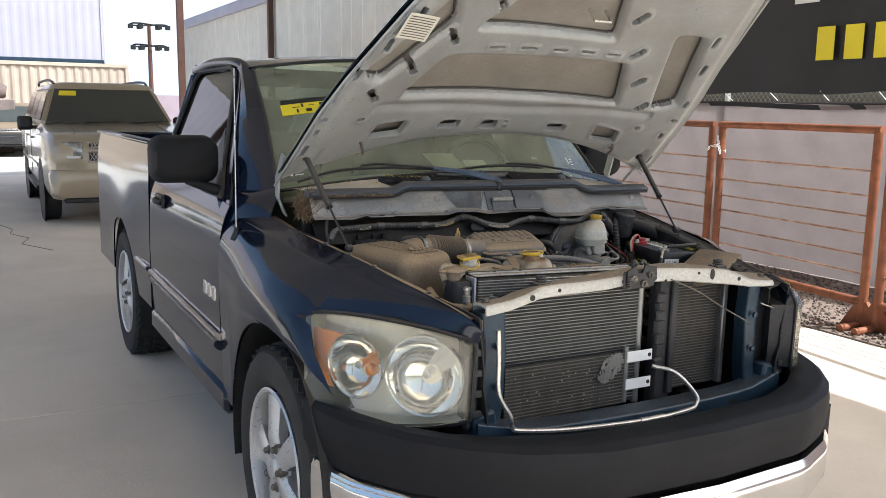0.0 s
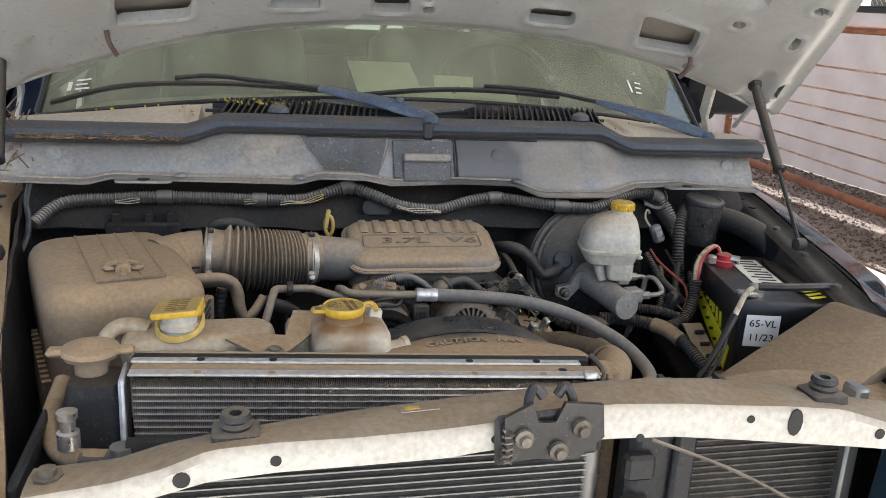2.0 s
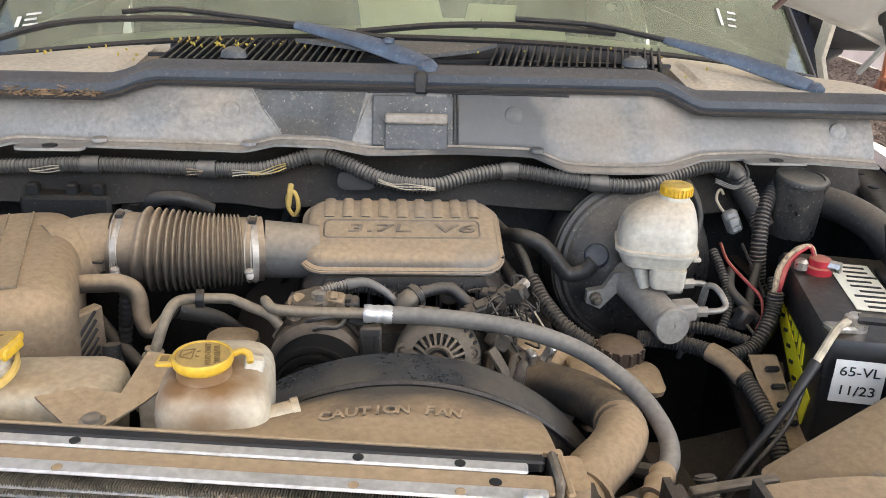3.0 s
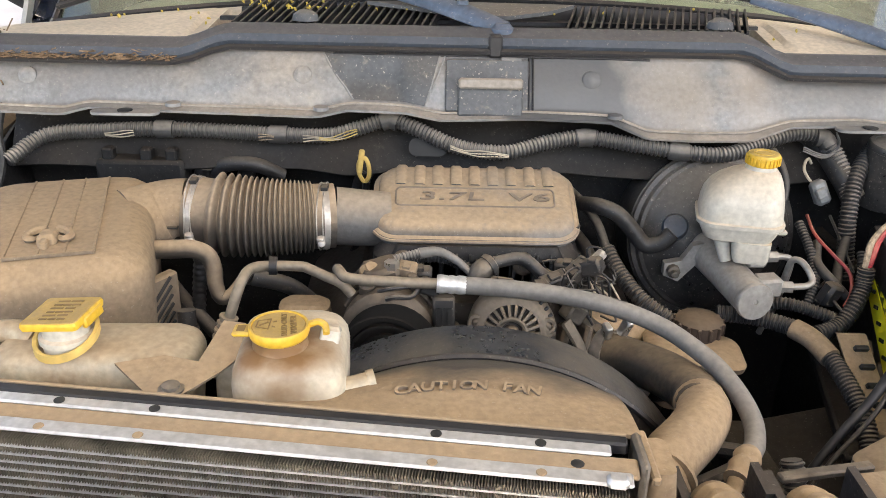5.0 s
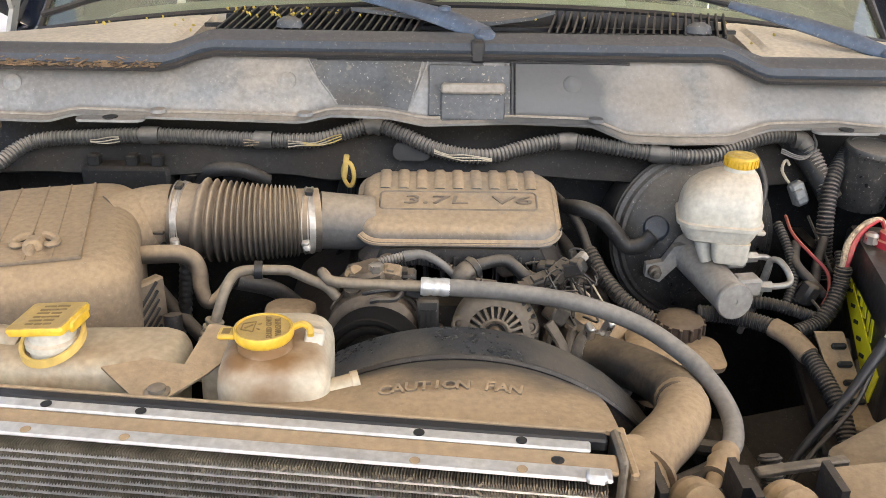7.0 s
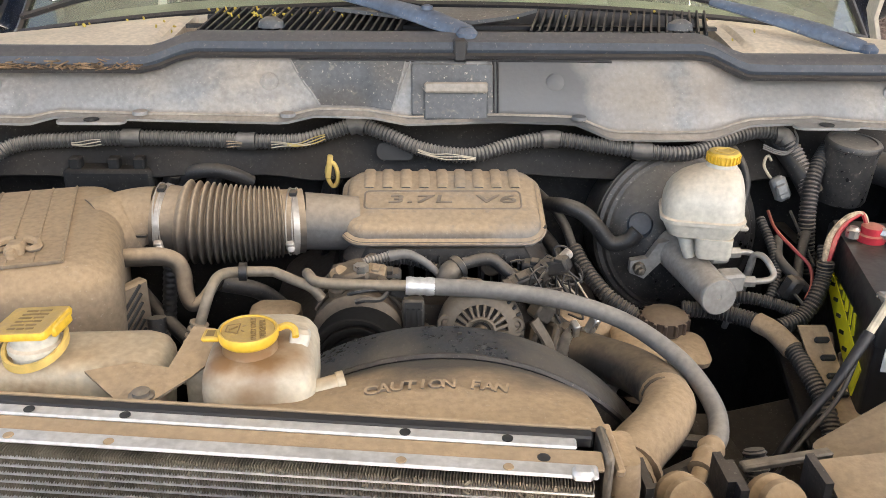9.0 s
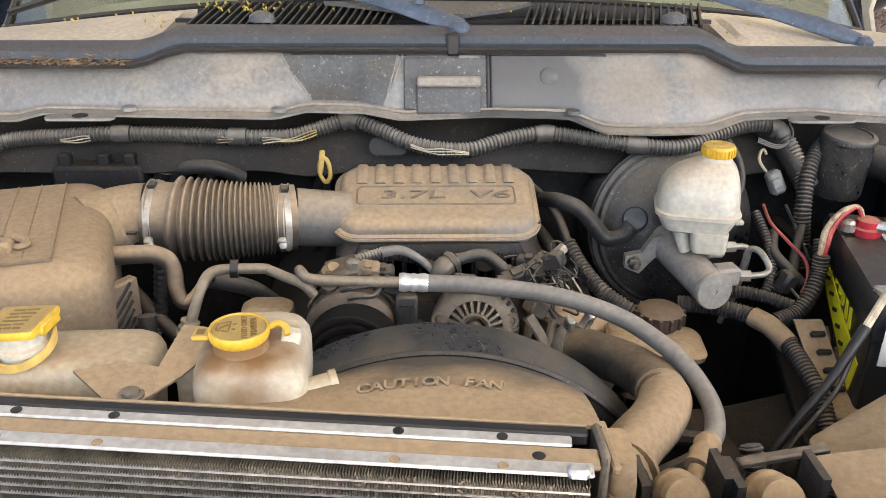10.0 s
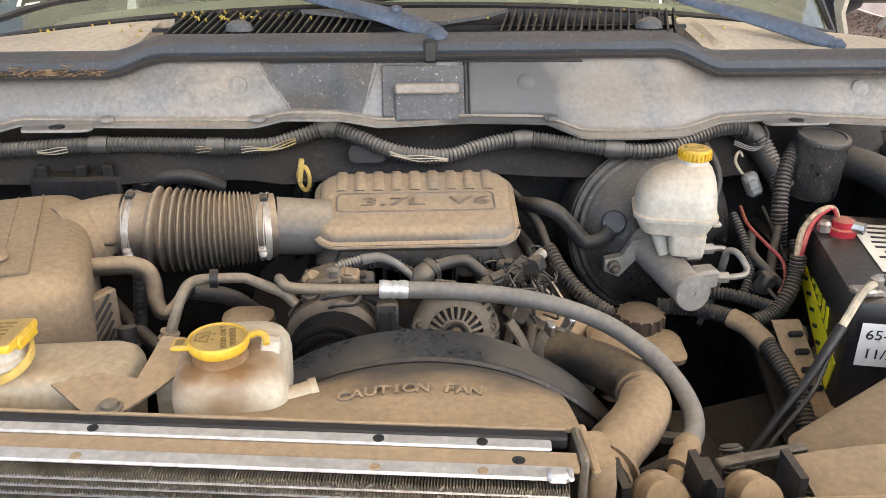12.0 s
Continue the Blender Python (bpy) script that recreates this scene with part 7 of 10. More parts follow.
part("breather_hose", new_tube([(-0.470, -0.232, 1.070), (-0.445, -0.235, 1.074), (-0.420, -0.235, 1.0755), (-0.398, -0.233, 1.0745), (-0.3815, -0.232, 1.066), (-0.3735, -0.236, 1.050), (-0.370, -0.245, 1.028), (-0.362, -0.250, 1.012), (-0.348, -0.245, 1.018), (-0.330, -0.225, 1.040)], [0.0125, 0.0125, 0.0125, 0.0122, 0.0118, 0.0112, 0.0105, 0.0095, 0.0085, 0.0080], seg=14), HALF_HOSE, truck, "dusty rubber breather hose")
part("hose_sleeve", new_tube([(-0.3997, -0.20, 1.05), (-0.4046, -0.20, 1.013), (-0.4118, -0.20, 0.955)], 0.0100, seg=12, n=6, ribs=0.0012, pitch=0.008), RUBBER, truck, "dark corrugated hose behind the filter box")
for pts, r in ((((-0.395, -0.30, 1.02), (-0.393, -0.315, 0.95), (-0.39, -0.32, 0.85)), 0.012), (((-0.33, -0.22, 1.03), (-0.28, -0.19, 1.0), (-0.24, -0.17, 0.95)), 0.012), (((-0.46, -0.16, 0.99), (-0.42, -0.20, 0.97), (-0.36, -0.24, 0.93)), 0.010)):
    part("hose", new_tube(pts, r, seg=10), RUBBER, truck)
part("hose_sleeve", new_tube([(-0.395, -0.302, 1.00), (-0.394, -0.308, 0.975), (-0.393, -0.312, 0.955)], 0.0155, seg=12, n=3, ribs=0.002, pitch=0.008), HALF, truck)
bx = part("relay_box", new_box((-0.55, 0.045, 1.085), (0.14, 0.05, 0.05), 0.006), BAY, truck, "black relay box on the firewall")
for x in (-0.60, -0.54, -0.50):
    part("relay_tab", new_box((x, 0.035, 1.118), (0.018, 0.02, 0.02), 0.003), BAY, bx, smooth=False)
for x0 in (-0.47, -0.40, -0.21):
    part("coil_boot", new_tube([(x0, 0.06, 0.98), (x0 + 0.005, 0.055, 1.06), (x0 + 0.02, 0.04, 1.10)], 0.014, seg=10), RUBBER, truck)
part("heater_hose", new_tube([(-0.45, 0.06, 1.06), (-0.42, 0.035, 1.10), (-0.37, 0.03, 1.105), (-0.33, 0.05, 1.08)], 0.012, seg=10), RUBBER, truck)

# dipstick
dip = part("dipstick", new_tube([(-0.198, 0.010, 1.127), (-0.203, 0.012, 1.112), (-0.201, 0.015, 1.095), (-0.194, 0.018, 1.084), (-0.187, 0.016, 1.094), (-0.187, 0.012, 1.112), (-0.191, 0.010, 1.124), (-0.198, 0.010, 1.127)], 0.0036, seg=8), DIP_YELLOW, truck, "dusty yellow dipstick loop")
part("dip_tube", new_tube([(-0.192, 0.020, 1.083), (-0.20, 0.03, 1.0), (-0.24, 0.05, 0.9)], 0.006, seg=8), RUBBER, dip)
part("dip_tab", new_box((-0.199, 0.009, 1.120), (0.009, 0.005, 0.040), 0.002, turn_of(0, 8, 0)), DIP_YELLOW, dip)

# wiring loom along the firewall
LOOM = ((-0.735, -0.02, 1.12), (-0.69, 0.03, 1.147), (-0.60, 0.042, 1.153), (-0.51, 0.045, 1.156), (-0.40, 0.043, 1.154), (-0.33, 0.040, 1.152), (-0.25, 0.038, 1.153), (-0.20, 0.040, 1.166), (-0.155, 0.042, 1.178), (-0.11, 0.030, 1.167), (-0.05, 0.014, 1.146), (0.025, 0.006, 1.140), (0.09, 0.018, 1.154), (0.15, 0.022, 1.162), (0.22, 0.010, 1.156), (0.29, -0.004, 1.150), (0.36, -0.008, 1.148), (0.42, 0.010, 1.162), (0.475, 0.024, 1.174), (0.52, 0.020, 1.168), (0.548, -0.005, 1.125), (0.552, -0.03, 1.09))
loom = part("wiring_loom", new_tube(LOOM, 0.0125, seg=12, n=5, ribs=0.0022, pitch=0.0062), LOOM_SLEEVE, truck, "corrugated grey wiring loom with split sleeve")
for x in (-0.50, -0.345, -0.155, 0.15, 0.285, 0.50):
    i = min(range(len(LOOM)), key=lambda j: abs(LOOM[j][0] - x))
    a = Vector(LOOM[i]) + (Vector(LOOM[min(i + 1, len(LOOM) - 1)]) - Vector(LOOM[i])).normalized() * 0.014
    b = Vector(LOOM[i]) - (Vector(LOOM[i]) - Vector(LOOM[max(i - 1, 0)])).normalized() * 0.014
    part("tape_wrap", new_tube([b, Vector(LOOM[i]), a], 0.0142, seg=12, n=3), LOOM_SLEEVE, loom)
for x0, x1, mat in ((-0.36, -0.335, BRAID), (-0.265, -0.205, WIRE_YELLOW), (-0.29, -0.225, WIRE_PALE), (-0.06, 0.03, WIRE_PALE), (-0.60, -0.555, WIRE_PALE)):
    for j in range(3):
        pts = []
        for x in np.linspace(x0, x1, 5):
            p = Vector([float(np.interp(x, [q[0] for q in LOOM], [q[c] for q in LOOM])) for c in range(3)])
            pts.append(p + Vector((0, -0.0125 - 0.001 * j, -0.006 + 0.0035 * j + 0.002 * math.sin(x * 90 + j))))
        part("bare_wire", new_tube(pts, 0.0010, seg=5, n=2), mat, loom)
part("ground_cable", new_tube([(-0.735, 0.0, 1.205), (-0.745, -0.01, 1.16), (-0.742, -0.02, 1.12), (-0.75, -0.04, 1.08), (-0.77, -0.08, 1.05)], 0.006, seg=8), RUBBER, truck)
part("firewall_hole", moulded(bmesh.new(), Matrix.Translation((-0.095, 0.032, 1.138)) @ turn_of(75, 0, 0).to_4x4(), [(0, 0.03, 0.014, 0.012), (0.002, 0.03, 0.014, 0.012)]), INK, truck)

# ---- washer and coolant tanks ----
left = part("coolant_tank", moulded(bmesh.new(), Matrix.Translation((-0.424, -0.493, 0)) @ turn_of(0, 0, 2).to_4x4(), [(0.94, 0.090, 0.034, 0.02), (1.04, 0.100, 0.041, 0.022), (1.062, 0.104, 0.044, 0.026), (1.074, 0.104, 0.044, 0.028), (1.083, 0.101, 0.041, 0.027), (1.089, 0.094, 0.034, 0.024), (1.091, 0.084, 0.024, 0.018)], 6), MILK, truck, "milky plastic coolant tank under tan dust")
part("filler_neck", new_lathe([(0.024, 0), (0.024, 0.010), (0.027, 0.012), (0.027, 0.018), (0.023, 0.020), (0.023, 0.034)], Matrix.Translation((-0.449, -0.508, 1.087)), 26), WHITE_PL, left)
m = Matrix.Translation((-0.452, -0.505, 1.126)) @ turn_of(2, -7, -9).to_4x4()
cap = part("tank_cap", moulded(bmesh.new(), m, [(-0.006, 0.0305, 0.0275, 0.004), (-0.001, 0.0315, 0.0285, 0.004), (0.002, 0.0305, 0.0275, 0.004)]), YELLOW, left, "yellow square flip cap with warning print")
part("cap_face", moulded(bmesh.new(), m, [(0.0015, 0.0295, 0.0265, 0.003), (0.0026, 0.0290, 0.0260, 0.003)]), CAP_DUST, cap, "dust-browned cap face")
rnd = random.Random(5)
for k in range(6):
    n = 2 + k % 2
    for j in range(n):
        w = 0.030 / n * rnd.uniform(0.7, 0.95)
        part("print_bar", new_box(m @ Vector((-0.014 + 0.030 * (j + 0.5) / n, 0.018 - 0.0072 * k, 0.0028)), (w, 0.0026, 0.0008), 0, m.to_3x3()), CAP_PRINT, cap, smooth=False)
part("cap_hinge", new_box(m @ Vector((0.030, 0.004, -0.006)), (0.006, 0.034, 0.012), 0.002, m.to_3x3()), YELLOW, cap)
ring = [Vector((-0.449 + 0.030 * math.cos(a), -0.509 + 0.029 * math.sin(a), 1.103 + 0.011 * math.sin(a) + 0.004 * math.cos(a))) for a in np.linspace(math.radians(150), math.radians(390), 18)]
part("cap_ring", ridge(bmesh.new(), ring, (0, 0, 1), 0.0042, 0.002), DIP_YELLOW, left)
part("overflow_pipe", new_tube([(-0.495, -0.487, 1.084), (-0.515, -0.485, 1.092), (-0.535, -0.490, 1.092), (-0.548, -0.505, 1.080), (-0.550, -0.53, 1.055)], [0.016, 0.013, 0.011, 0.010, 0.010], seg=12), MILK, left)
# saddle web bolted to the shroud between the tanks
bm = bmesh.new()
web = [bm.verts.new(q) for q in ((-0.3888, -0.5465, 1.094), (-0.339, -0.594, 1.0855), (-0.316, -0.591, 1.0855), (-0.2845, -0.5500, 1.089), (-0.2600, -0.5190, 1.098), (-0.2710, -0.4930, 1.111), (-0.2950, -0.4860, 1.110), (-0.3085, -0.5410, 1.094), (-0.345, -0.530, 1.094))]
for f in ((0, 1, 7, 8), (1, 2, 7), (2, 3, 7), (3, 4, 7), (4, 5, 6, 7)):
    bm.faces.new([web[i] for i in f])
bmesh.ops.subdivide_edges(bm, edges=bm.edges[:], cuts=3, use_grid_fill=True)
bmesh.ops.triangulate(bm, faces=bm.faces[:])
for _ in range(3):
    bmesh.ops.smooth_vert(bm, verts=[q for q in bm.verts if not q.is_boundary], factor=0.5, use_axis_x=True, use_axis_y=True, use_axis_z=True)
part("saddle_bracket", thick(bm, 0.003), TAN, left, "dusty web bolted to the shroud")
part("wing", moulded(bmesh.new(), Matrix.Translation((-0.283, -0.497, 0)) @ turn_of(0, 0, 10).to_4x4(), [(1.0, 0.022, 0.030, 0.012), (1.088, 0.020, 0.028, 0.012), (1.098, 0.014, 0.020, 0.010)]), MILK, left)
part("bracket_bolt", new_lathe([(0.0125, 0), (0.0125, 0.002), (0.0085, 0.0025), (0.0085, 0.006), (0.004, 0.007)], Matrix.Translation((-0.3245, -0.580, 1.0865)), 14), DULL, left)
right = part("washer_tank", moulded(bmesh.new(), Matrix.Translation((-0.220, -0.514, 0)) @ turn_of(0, 0, 3).to_4x4(), [(0.92, 0.042, 0.050, 0.02), (1.00, 0.050, 0.061, 0.022), (1.050, 0.0545, 0.0655, 0.024), (1.084, 0.055, 0.066, 0.024), (1.096, 0.0535, 0.0645, 0.025), (1.105, 0.049, 0.060, 0.025), (1.110, 0.042, 0.053, 0.022), (1.1115, 0.034, 0.045, 0.018)], 6), WASHER_PLASTIC, truck, "milky white washer fluid tank with yellow cap")
part("filler_neck", new_lathe([(0.037, -0.012), (0.033, -0.002), (0.0275, 0.004), (0.0265, 0.016), (0.026, 0.022)], Matrix.Translation((-0.228, -0.534, 1.104)), 32), WASHER_PLASTIC, right)
m = Matrix.Translation((-0.2285, -0.534, 1.1235))
cap = part("washer_cap", new_lathe([(0.0255, -0.003), (0.0285, 0.0), (0.0295, 0.003), (0.0295, 0.0085), (0.0285, 0.0105), (0.0268, 0.0105), (0.0262, 0.0085), (0.001, 0.0085)], m, 40), YELLOW, right, "round yellow washer cap with raised letters")
part("cap_face", new_lathe([(0.0258, 0.0086), (0.0255, 0.0095), (0.001, 0.0098)], m, 40), CAP_DUST, cap, "dust-browned cap face")
tab = part("cap_tab", new_box(m @ Vector((-0.035, -0.003, 0.004)), (0.018, 0.020, 0.0055), 0.002), YELLOW, cap)
part("tab_slot", new_box(m @ Vector((-0.036, -0.003, 0.0064)), (0.008, 0.011, 0.0012), 0.0), CAP_PRINT, cap, smooth=False)
part("cap_strap", new_tube([m @ Vector((0.028, 0.010, 0.005)), m @ Vector((0.037, 0.010, 0.008)), m @ Vector((0.044, 0.006, 0.006)), m @ Vector((0.046, -0.001, 0.001))], 0.0036, seg=8), YELLOW, cap)
for text, x, size in (("WASHER", 0.0145, 0.0088), ("FLUID ONLY", 0.0055, 0.0078)):
    letters("raised_letters", text, size, 0.0009, m @ Matrix.Translation((x, 0.0, 0.0098)) @ turn_of(0, 0, 100).to_4x4(), CAP_PRINT, cap)
for pts in (((-0.021, -0.006), (-0.009, -0.010), (-0.009, 0.010), (-0.021, 0.006), (-0.021, -0.006)), ((-0.018, -0.003), (-0.011, 0.004)), ((-0.006, -0.004), (-0.003, -0.006)), ((-0.006, 0.004), (-0.003, 0.006))):
    part("wiper_symbol", new_tube([m @ Vector((a, b, 0.0100)) for a, b in pts], 0.0008, seg=5, n=1), CAP_PRINT, cap)
part("hose_clip", moulded(bmesh.new(), Matrix.Translation((-0.183, -0.513, 1.104)) @ turn_of(-20, 10, 0).to_4x4(), [(0, 0.010, 0.014, 0.004), (0.012, 0.010, 0.013, 0.004), (0.016, 0.007, 0.009, 0.004)]), WHITE_PL, right)
part("tank_spout", new_tube([(-0.176, -0.548, 1.066), (-0.158, -0.543, 1.069), (-0.140, -0.537, 1.072)], [0.0135, 0.0115, 0.0105], seg=14), MILK, right)
part("spout_cap", new_tube([(-0.143, -0.538, 1.0715), (-0.136, -0.536, 1.0725)], 0.0125, seg=14, n=1), MILK, right)

# ---- fan shroud and radiator top ----
SH_C, SH_R = Vector((-0.035, 0, 0.775)), 0.285


def shroud(u, v):
    """u across, v from the radiator back to the fan ring."""
    x = -0.50 + 0.61 * u
    d = min(abs(x - SH_C.x), SH_R * 0.995)
    ring_z = SH_C.z + math.sqrt(SH_R ** 2 - d * d)
    front = Vector((x, -0.592 - 0.117 * (x + 0.21), 1.080))
    zb = max(ring_z - 0.001, 0.80)
    back = Vector((x, -0.469, zb if abs(x - SH_C.x) < 0.27 else 0.93))
    p = front.lerp(back, v)
    p.z += 0.012 * math.sin(math.pi * v)
    return p


SHROUD = surface("shroud plastic under thick dust", (0.16, 0.13, 0.10), 0.75, 0.0, 0.18, 14, 0.16, 220, dust=1.0, dust_from=-0.1, dust_colour=(0.325, 0.232, 0.135), rub=0.14, rub_colour=(0.18, 0.135, 0.095), speck=0.2)
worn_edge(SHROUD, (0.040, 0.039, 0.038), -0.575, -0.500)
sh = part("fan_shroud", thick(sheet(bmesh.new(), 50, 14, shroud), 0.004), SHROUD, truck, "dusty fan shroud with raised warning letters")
bm = bmesh.new()
arc = np.linspace(math.radians(16), math.radians(155), 44)
prof = ((SH_R - 0.012, -0.470), (SH_R + 0.002, -0.466), (SH_R + 0.006, -0.440), (SH_R + 0.004, -0.405), (SH_R - 0.010, -0.398), (SH_R - 0.018, -0.405))
rings(bm, [[Vector((SH_C.x + r * math.cos(a), y, SH_C.z + r * math.sin(a))) for r, y in prof] for a in arc])
part("fan_ring", bm, FAN_RING, sh, "dark scuffed fan ring")
part("ring_lip", new_tube([Vector((SH_C.x + (SH_R + 0.002) * math.cos(a), -0.470, SH_C.z + (SH_R + 0.002) * math.sin(a))) for a in arc], 0.0045, seg=6, n=1), BLACK, sh)
for k, ch in enumerate("CAUTION FAN"):
    if ch == " ":
        continue
    x = -0.1085 + 0.0128 * k
    q = shroud((x + 0.50) / 0.61, 0.42)
    q.y = -0.571 + 0.010 * (1 - ((x + 0.04) / 0.08) ** 2)
    edge = -0.592 - 0.117 * (x + 0.21)
    q.z = shroud((x + 0.50) / 0.61, (q.y - edge) / (-0.469 - edge)).z + 0.0005
    m = Matrix.Translation(q) @ turn_of(12, 0, -(x + 0.04) * 110).to_4x4()
    letters("raised_letter", ch, 0.0155, 0.0028, m @ Matrix(((1, 0.15, 0, 0), (0, 1, 0, 0), (0, 0, 1, 0), (0, 0, 0, 1))), SHROUD, sh, stretch=1.25, bold=0.0004)
for k in range(9):
    a = 2 * math.pi * k / 9
    bm = bmesh.new()
    rings(bm, [[Vector((SH_C.x + r * math.cos(a + o), -0.43 + y, SH_C.z - 0.0 + r * math.sin(a + o))) for o, y in ((-w, -0.012), (w, 0.012), (w + 0.01, 0.015), (-w + 0.01, -0.009))] for r, w in ((0.06, 0.30), (0.16, 0.22), (0.262, 0.17))])
    part("fan_blade", bm, BLACK, sh)
# radiator, top bars and core
SLANT = math.degrees(math.atan(-0.117))


def rad_y(x, base):
    return base - 0.117 * (x + 0.21)


rad = part("radiator", new_box((-0.205, rad_y(-0.205, -0.650), 0.90), (0.585, 0.030, 0.36), 0, turn_of(0, 0, SLANT)), FIN, truck, "main radiator with bright top bars and dark finned core")
for (y0, z, w, h, x0, x1, mat, lab) in ((-0.630, 1.0885, 0.015, 0.004, -0.505, 0.078, BARALU, "bright folded radiator bar"), (-0.6485, 1.0850, 0.026, 0.005, -0.505, 0.098, TAN, "dusty radiator channel"), (-0.6665, 1.0875, 0.018, 0.004, -0.505, 0.090, BARALU, "bright folded radiator bar")):
    xc = (x0 + x1) / 2
    part("top_bar", new_box((xc, rad_y(xc, y0), z), (x1 - x0, w, h), 0.0018, turn_of(0, 0, SLANT)), mat, rad, lab, smooth=False)
part("top_seal", new_box((-0.205, rad_y(-0.205, -0.6145), 1.084), (0.60, 0.013, 0.012), 0.002, turn_of(0, 0, SLANT)), SOFTBLACK, rad, "dark rubber seal strip", smooth=False)
part("seal_edge", new_box((-0.205, rad_y(-0.205, -0.606), 1.084), (0.60, 0.004, 0.014), 0.001, turn_of(0, 0, SLANT)), TAN, rad, smooth=False)
for x in (-0.418, -0.328, -0.074, 0.016):
    part("hole", new_lathe([(0.0050, 0), (0.0050, 0.001)], Matrix.Translation((x, rad_y(x, -0.631), 1.0908)), 14), INK, rad)
    part("dimple", new_lathe([(0.0048, 0), (0.0042, 0.0008)], Matrix.Translation((x - 0.003, rad_y(x, -0.6685), 1.0898)), 12), TAN, rad)
part("screw", new_lathe([(0.006, 0), (0.006, 0.002), (0.003, 0.003)], Matrix.Translation((0.045, rad_y(0.045, -0.650), 1.0855)), 10), INK, rad)
part("end_clip", new_box((0.074, rad_y(0.074, -0.672), 1.090), (0.018, 0.014, 0.010), 0.003, turn_of(0, 0, SLANT)), BARALU, rad)
rnd = random.Random(31)
bm = new_box((0, 0, 0), (0.585, 0.034, 0.0022))
row_me = bpy.data.meshes.new("cooling_tube")
bm.to_mesh(row_me)
bm.free()
row_me.materials.append(BARALU)
for i in range(30):
    shared("cooling_tube", row_me, rad, Matrix.Translation((-0.205, rad_y(-0.205, -0.661), 1.0725 - 0.0088 * i)) @ pose(0, 0, 0, 0, 0, SLANT))
fins = []
for i in range(12):
    for k in range(440):
        x = -0.495 + 0.00132 * k
        fins.append(pose(x + rnd.uniform(-0.0002, 0.0002), rad_y(x, -0.6605) + rnd.uniform(-0.001, 0.001), 1.0770 - 0.0088 * i, 0, 9 if k % 2 else -9, SLANT) @ Matrix.Diagonal((0.0005, 0.0335, 0.0072, 1)))
for k in range(60):
    x, i = rnd.uniform(-0.45, 0.06), rnd.randrange(4)
    fins.append(pose(x, rad_y(x, -0.6775), 1.0770 - 0.0088 * i, 0, rnd.uniform(-60, 60), SLANT) @ Matrix.Diagonal((0.0022, 0.002, rnd.uniform(0.003, 0.007), 1)))
scatter("fin_fold", CUBE, CUBE_F, fins, FINFOLD, rad, "folded cooling fins")
rt = part("radiator_tank", moulded(bmesh.new(), Matrix.Translation((0.122, -0.650, 0.70)), [(0, 0.013, 0.030, 0.01), (0.35, 0.013, 0.030, 0.010), (0.374, 0.011, 0.026, 0.009)]), TAN, rad, "dusty plastic end tank with ribs")
for k in range(8):
    part("tank_rib", new_box((0.112, -0.652, 0.815 + 0.037 * k), (0.008, 0.070, 0.008), 0.002), TAN, rt, smooth=False)
part("side_edge", new_box((0.101, -0.664, 0.90), (0.008, 0.050, 0.385), 0.003), DULL, rad)
lt = part("radiator_tank", moulded(bmesh.new(), Matrix.Translation((-0.545, -0.605, 0.70)), [(0, 0.034, 0.032, 0.01), (0.345, 0.036, 0.034, 0.014), (0.372, 0.030, 0.03, 0.012)]), BLACK, rad, "black radiator end tank with cap")
part("side_edge", new_box((-0.510, -0.620, 0.90), (0.007, 0.06, 0.37), 0.003), BARALU, rad)
capr = part("radiator_cap", new_lathe([(0.020, -0.03), (0.020, 0.0), (0.033, 0.002), (0.036, 0.008), (0.034, 0.014), (0.024, 0.017), (0.014, 0.020), (0.002, 0.020)], Matrix.Translation((-0.552, -0.588, 1.092)), 22), TAN, lt, "dusty radiator cap")
for s in (1, -1):
    part("cap_ear", new_box((-0.552 + 0.040 * s, -0.588, 1.100), (0.024, 0.022, 0.010), 0.004), TAN, capr)
part("fill_fitting", new_lathe([(0.013, 0), (0.013, 0.02), (0.009, 0.022), (0.009, 0.035), (0.012, 0.038), (0.012, 0.046), (0.006, 0.048)], Matrix.Translation((-0.564, -0.690, 1.022)), 14), STEEL, truck, "bright service port")
part("ac_line", new_tube([(-0.60, -0.52, 1.03), (-0.605, -0.58, 1.01), (-0.595, -0.63, 1.0), (-0.57, -0.68, 1.005), (-0.53, -0.70, 1.01), (-0.49, -0.705, 1.008)], 0.012, seg=12), TAN, truck, "dusty bent aluminium line")
part("ac_hose", new_tube([(-0.55, -0.695, 1.005), (-0.50, -0.705, 1.008), (-0.45, -0.705, 1.0), (-0.40, -0.70, 0.98)], 0.0145, seg=12), RUBBER, truck)
part("shroud_plate", new_box((-0.58, -0.72, 0.95), (0.14, 0.10, 0.015), 0.003), TAN, truck)

ALT_CAST = surface("dusty cast alloy ribs", (0.095, 0.082, 0.064), 0.5, 0.2, 0.25, 30, 0.25, dust=0.45, dust_from=0.35, dust_colour=(0.25, 0.19, 0.125), rub=0.45, rub_colour=(0.07, 0.062, 0.055))
ALT_DARK = surface("dark alternator inside", (0.03, 0.027, 0.024), 0.7, 0.0, 0.2, 20, 0.2)
HOSE_GREY = surface("dust-greyed hose rubber", (0.135, 0.13, 0.122), 0.55, 0.0, 0.15, 14, 0.1, 160, dust=0.55, dust_from=0.45, dust_colour=(0.34, 0.30, 0.25), rub=0.15, rub_colour=(0.06, 0.058, 0.056))
PULLEY = surface("black pulley metal", (0.010, 0.0095, 0.009), 0.8, 0.0, 0.2, 20, 0.1, dust=0.06, dust_from=0.9, ior=1.2)
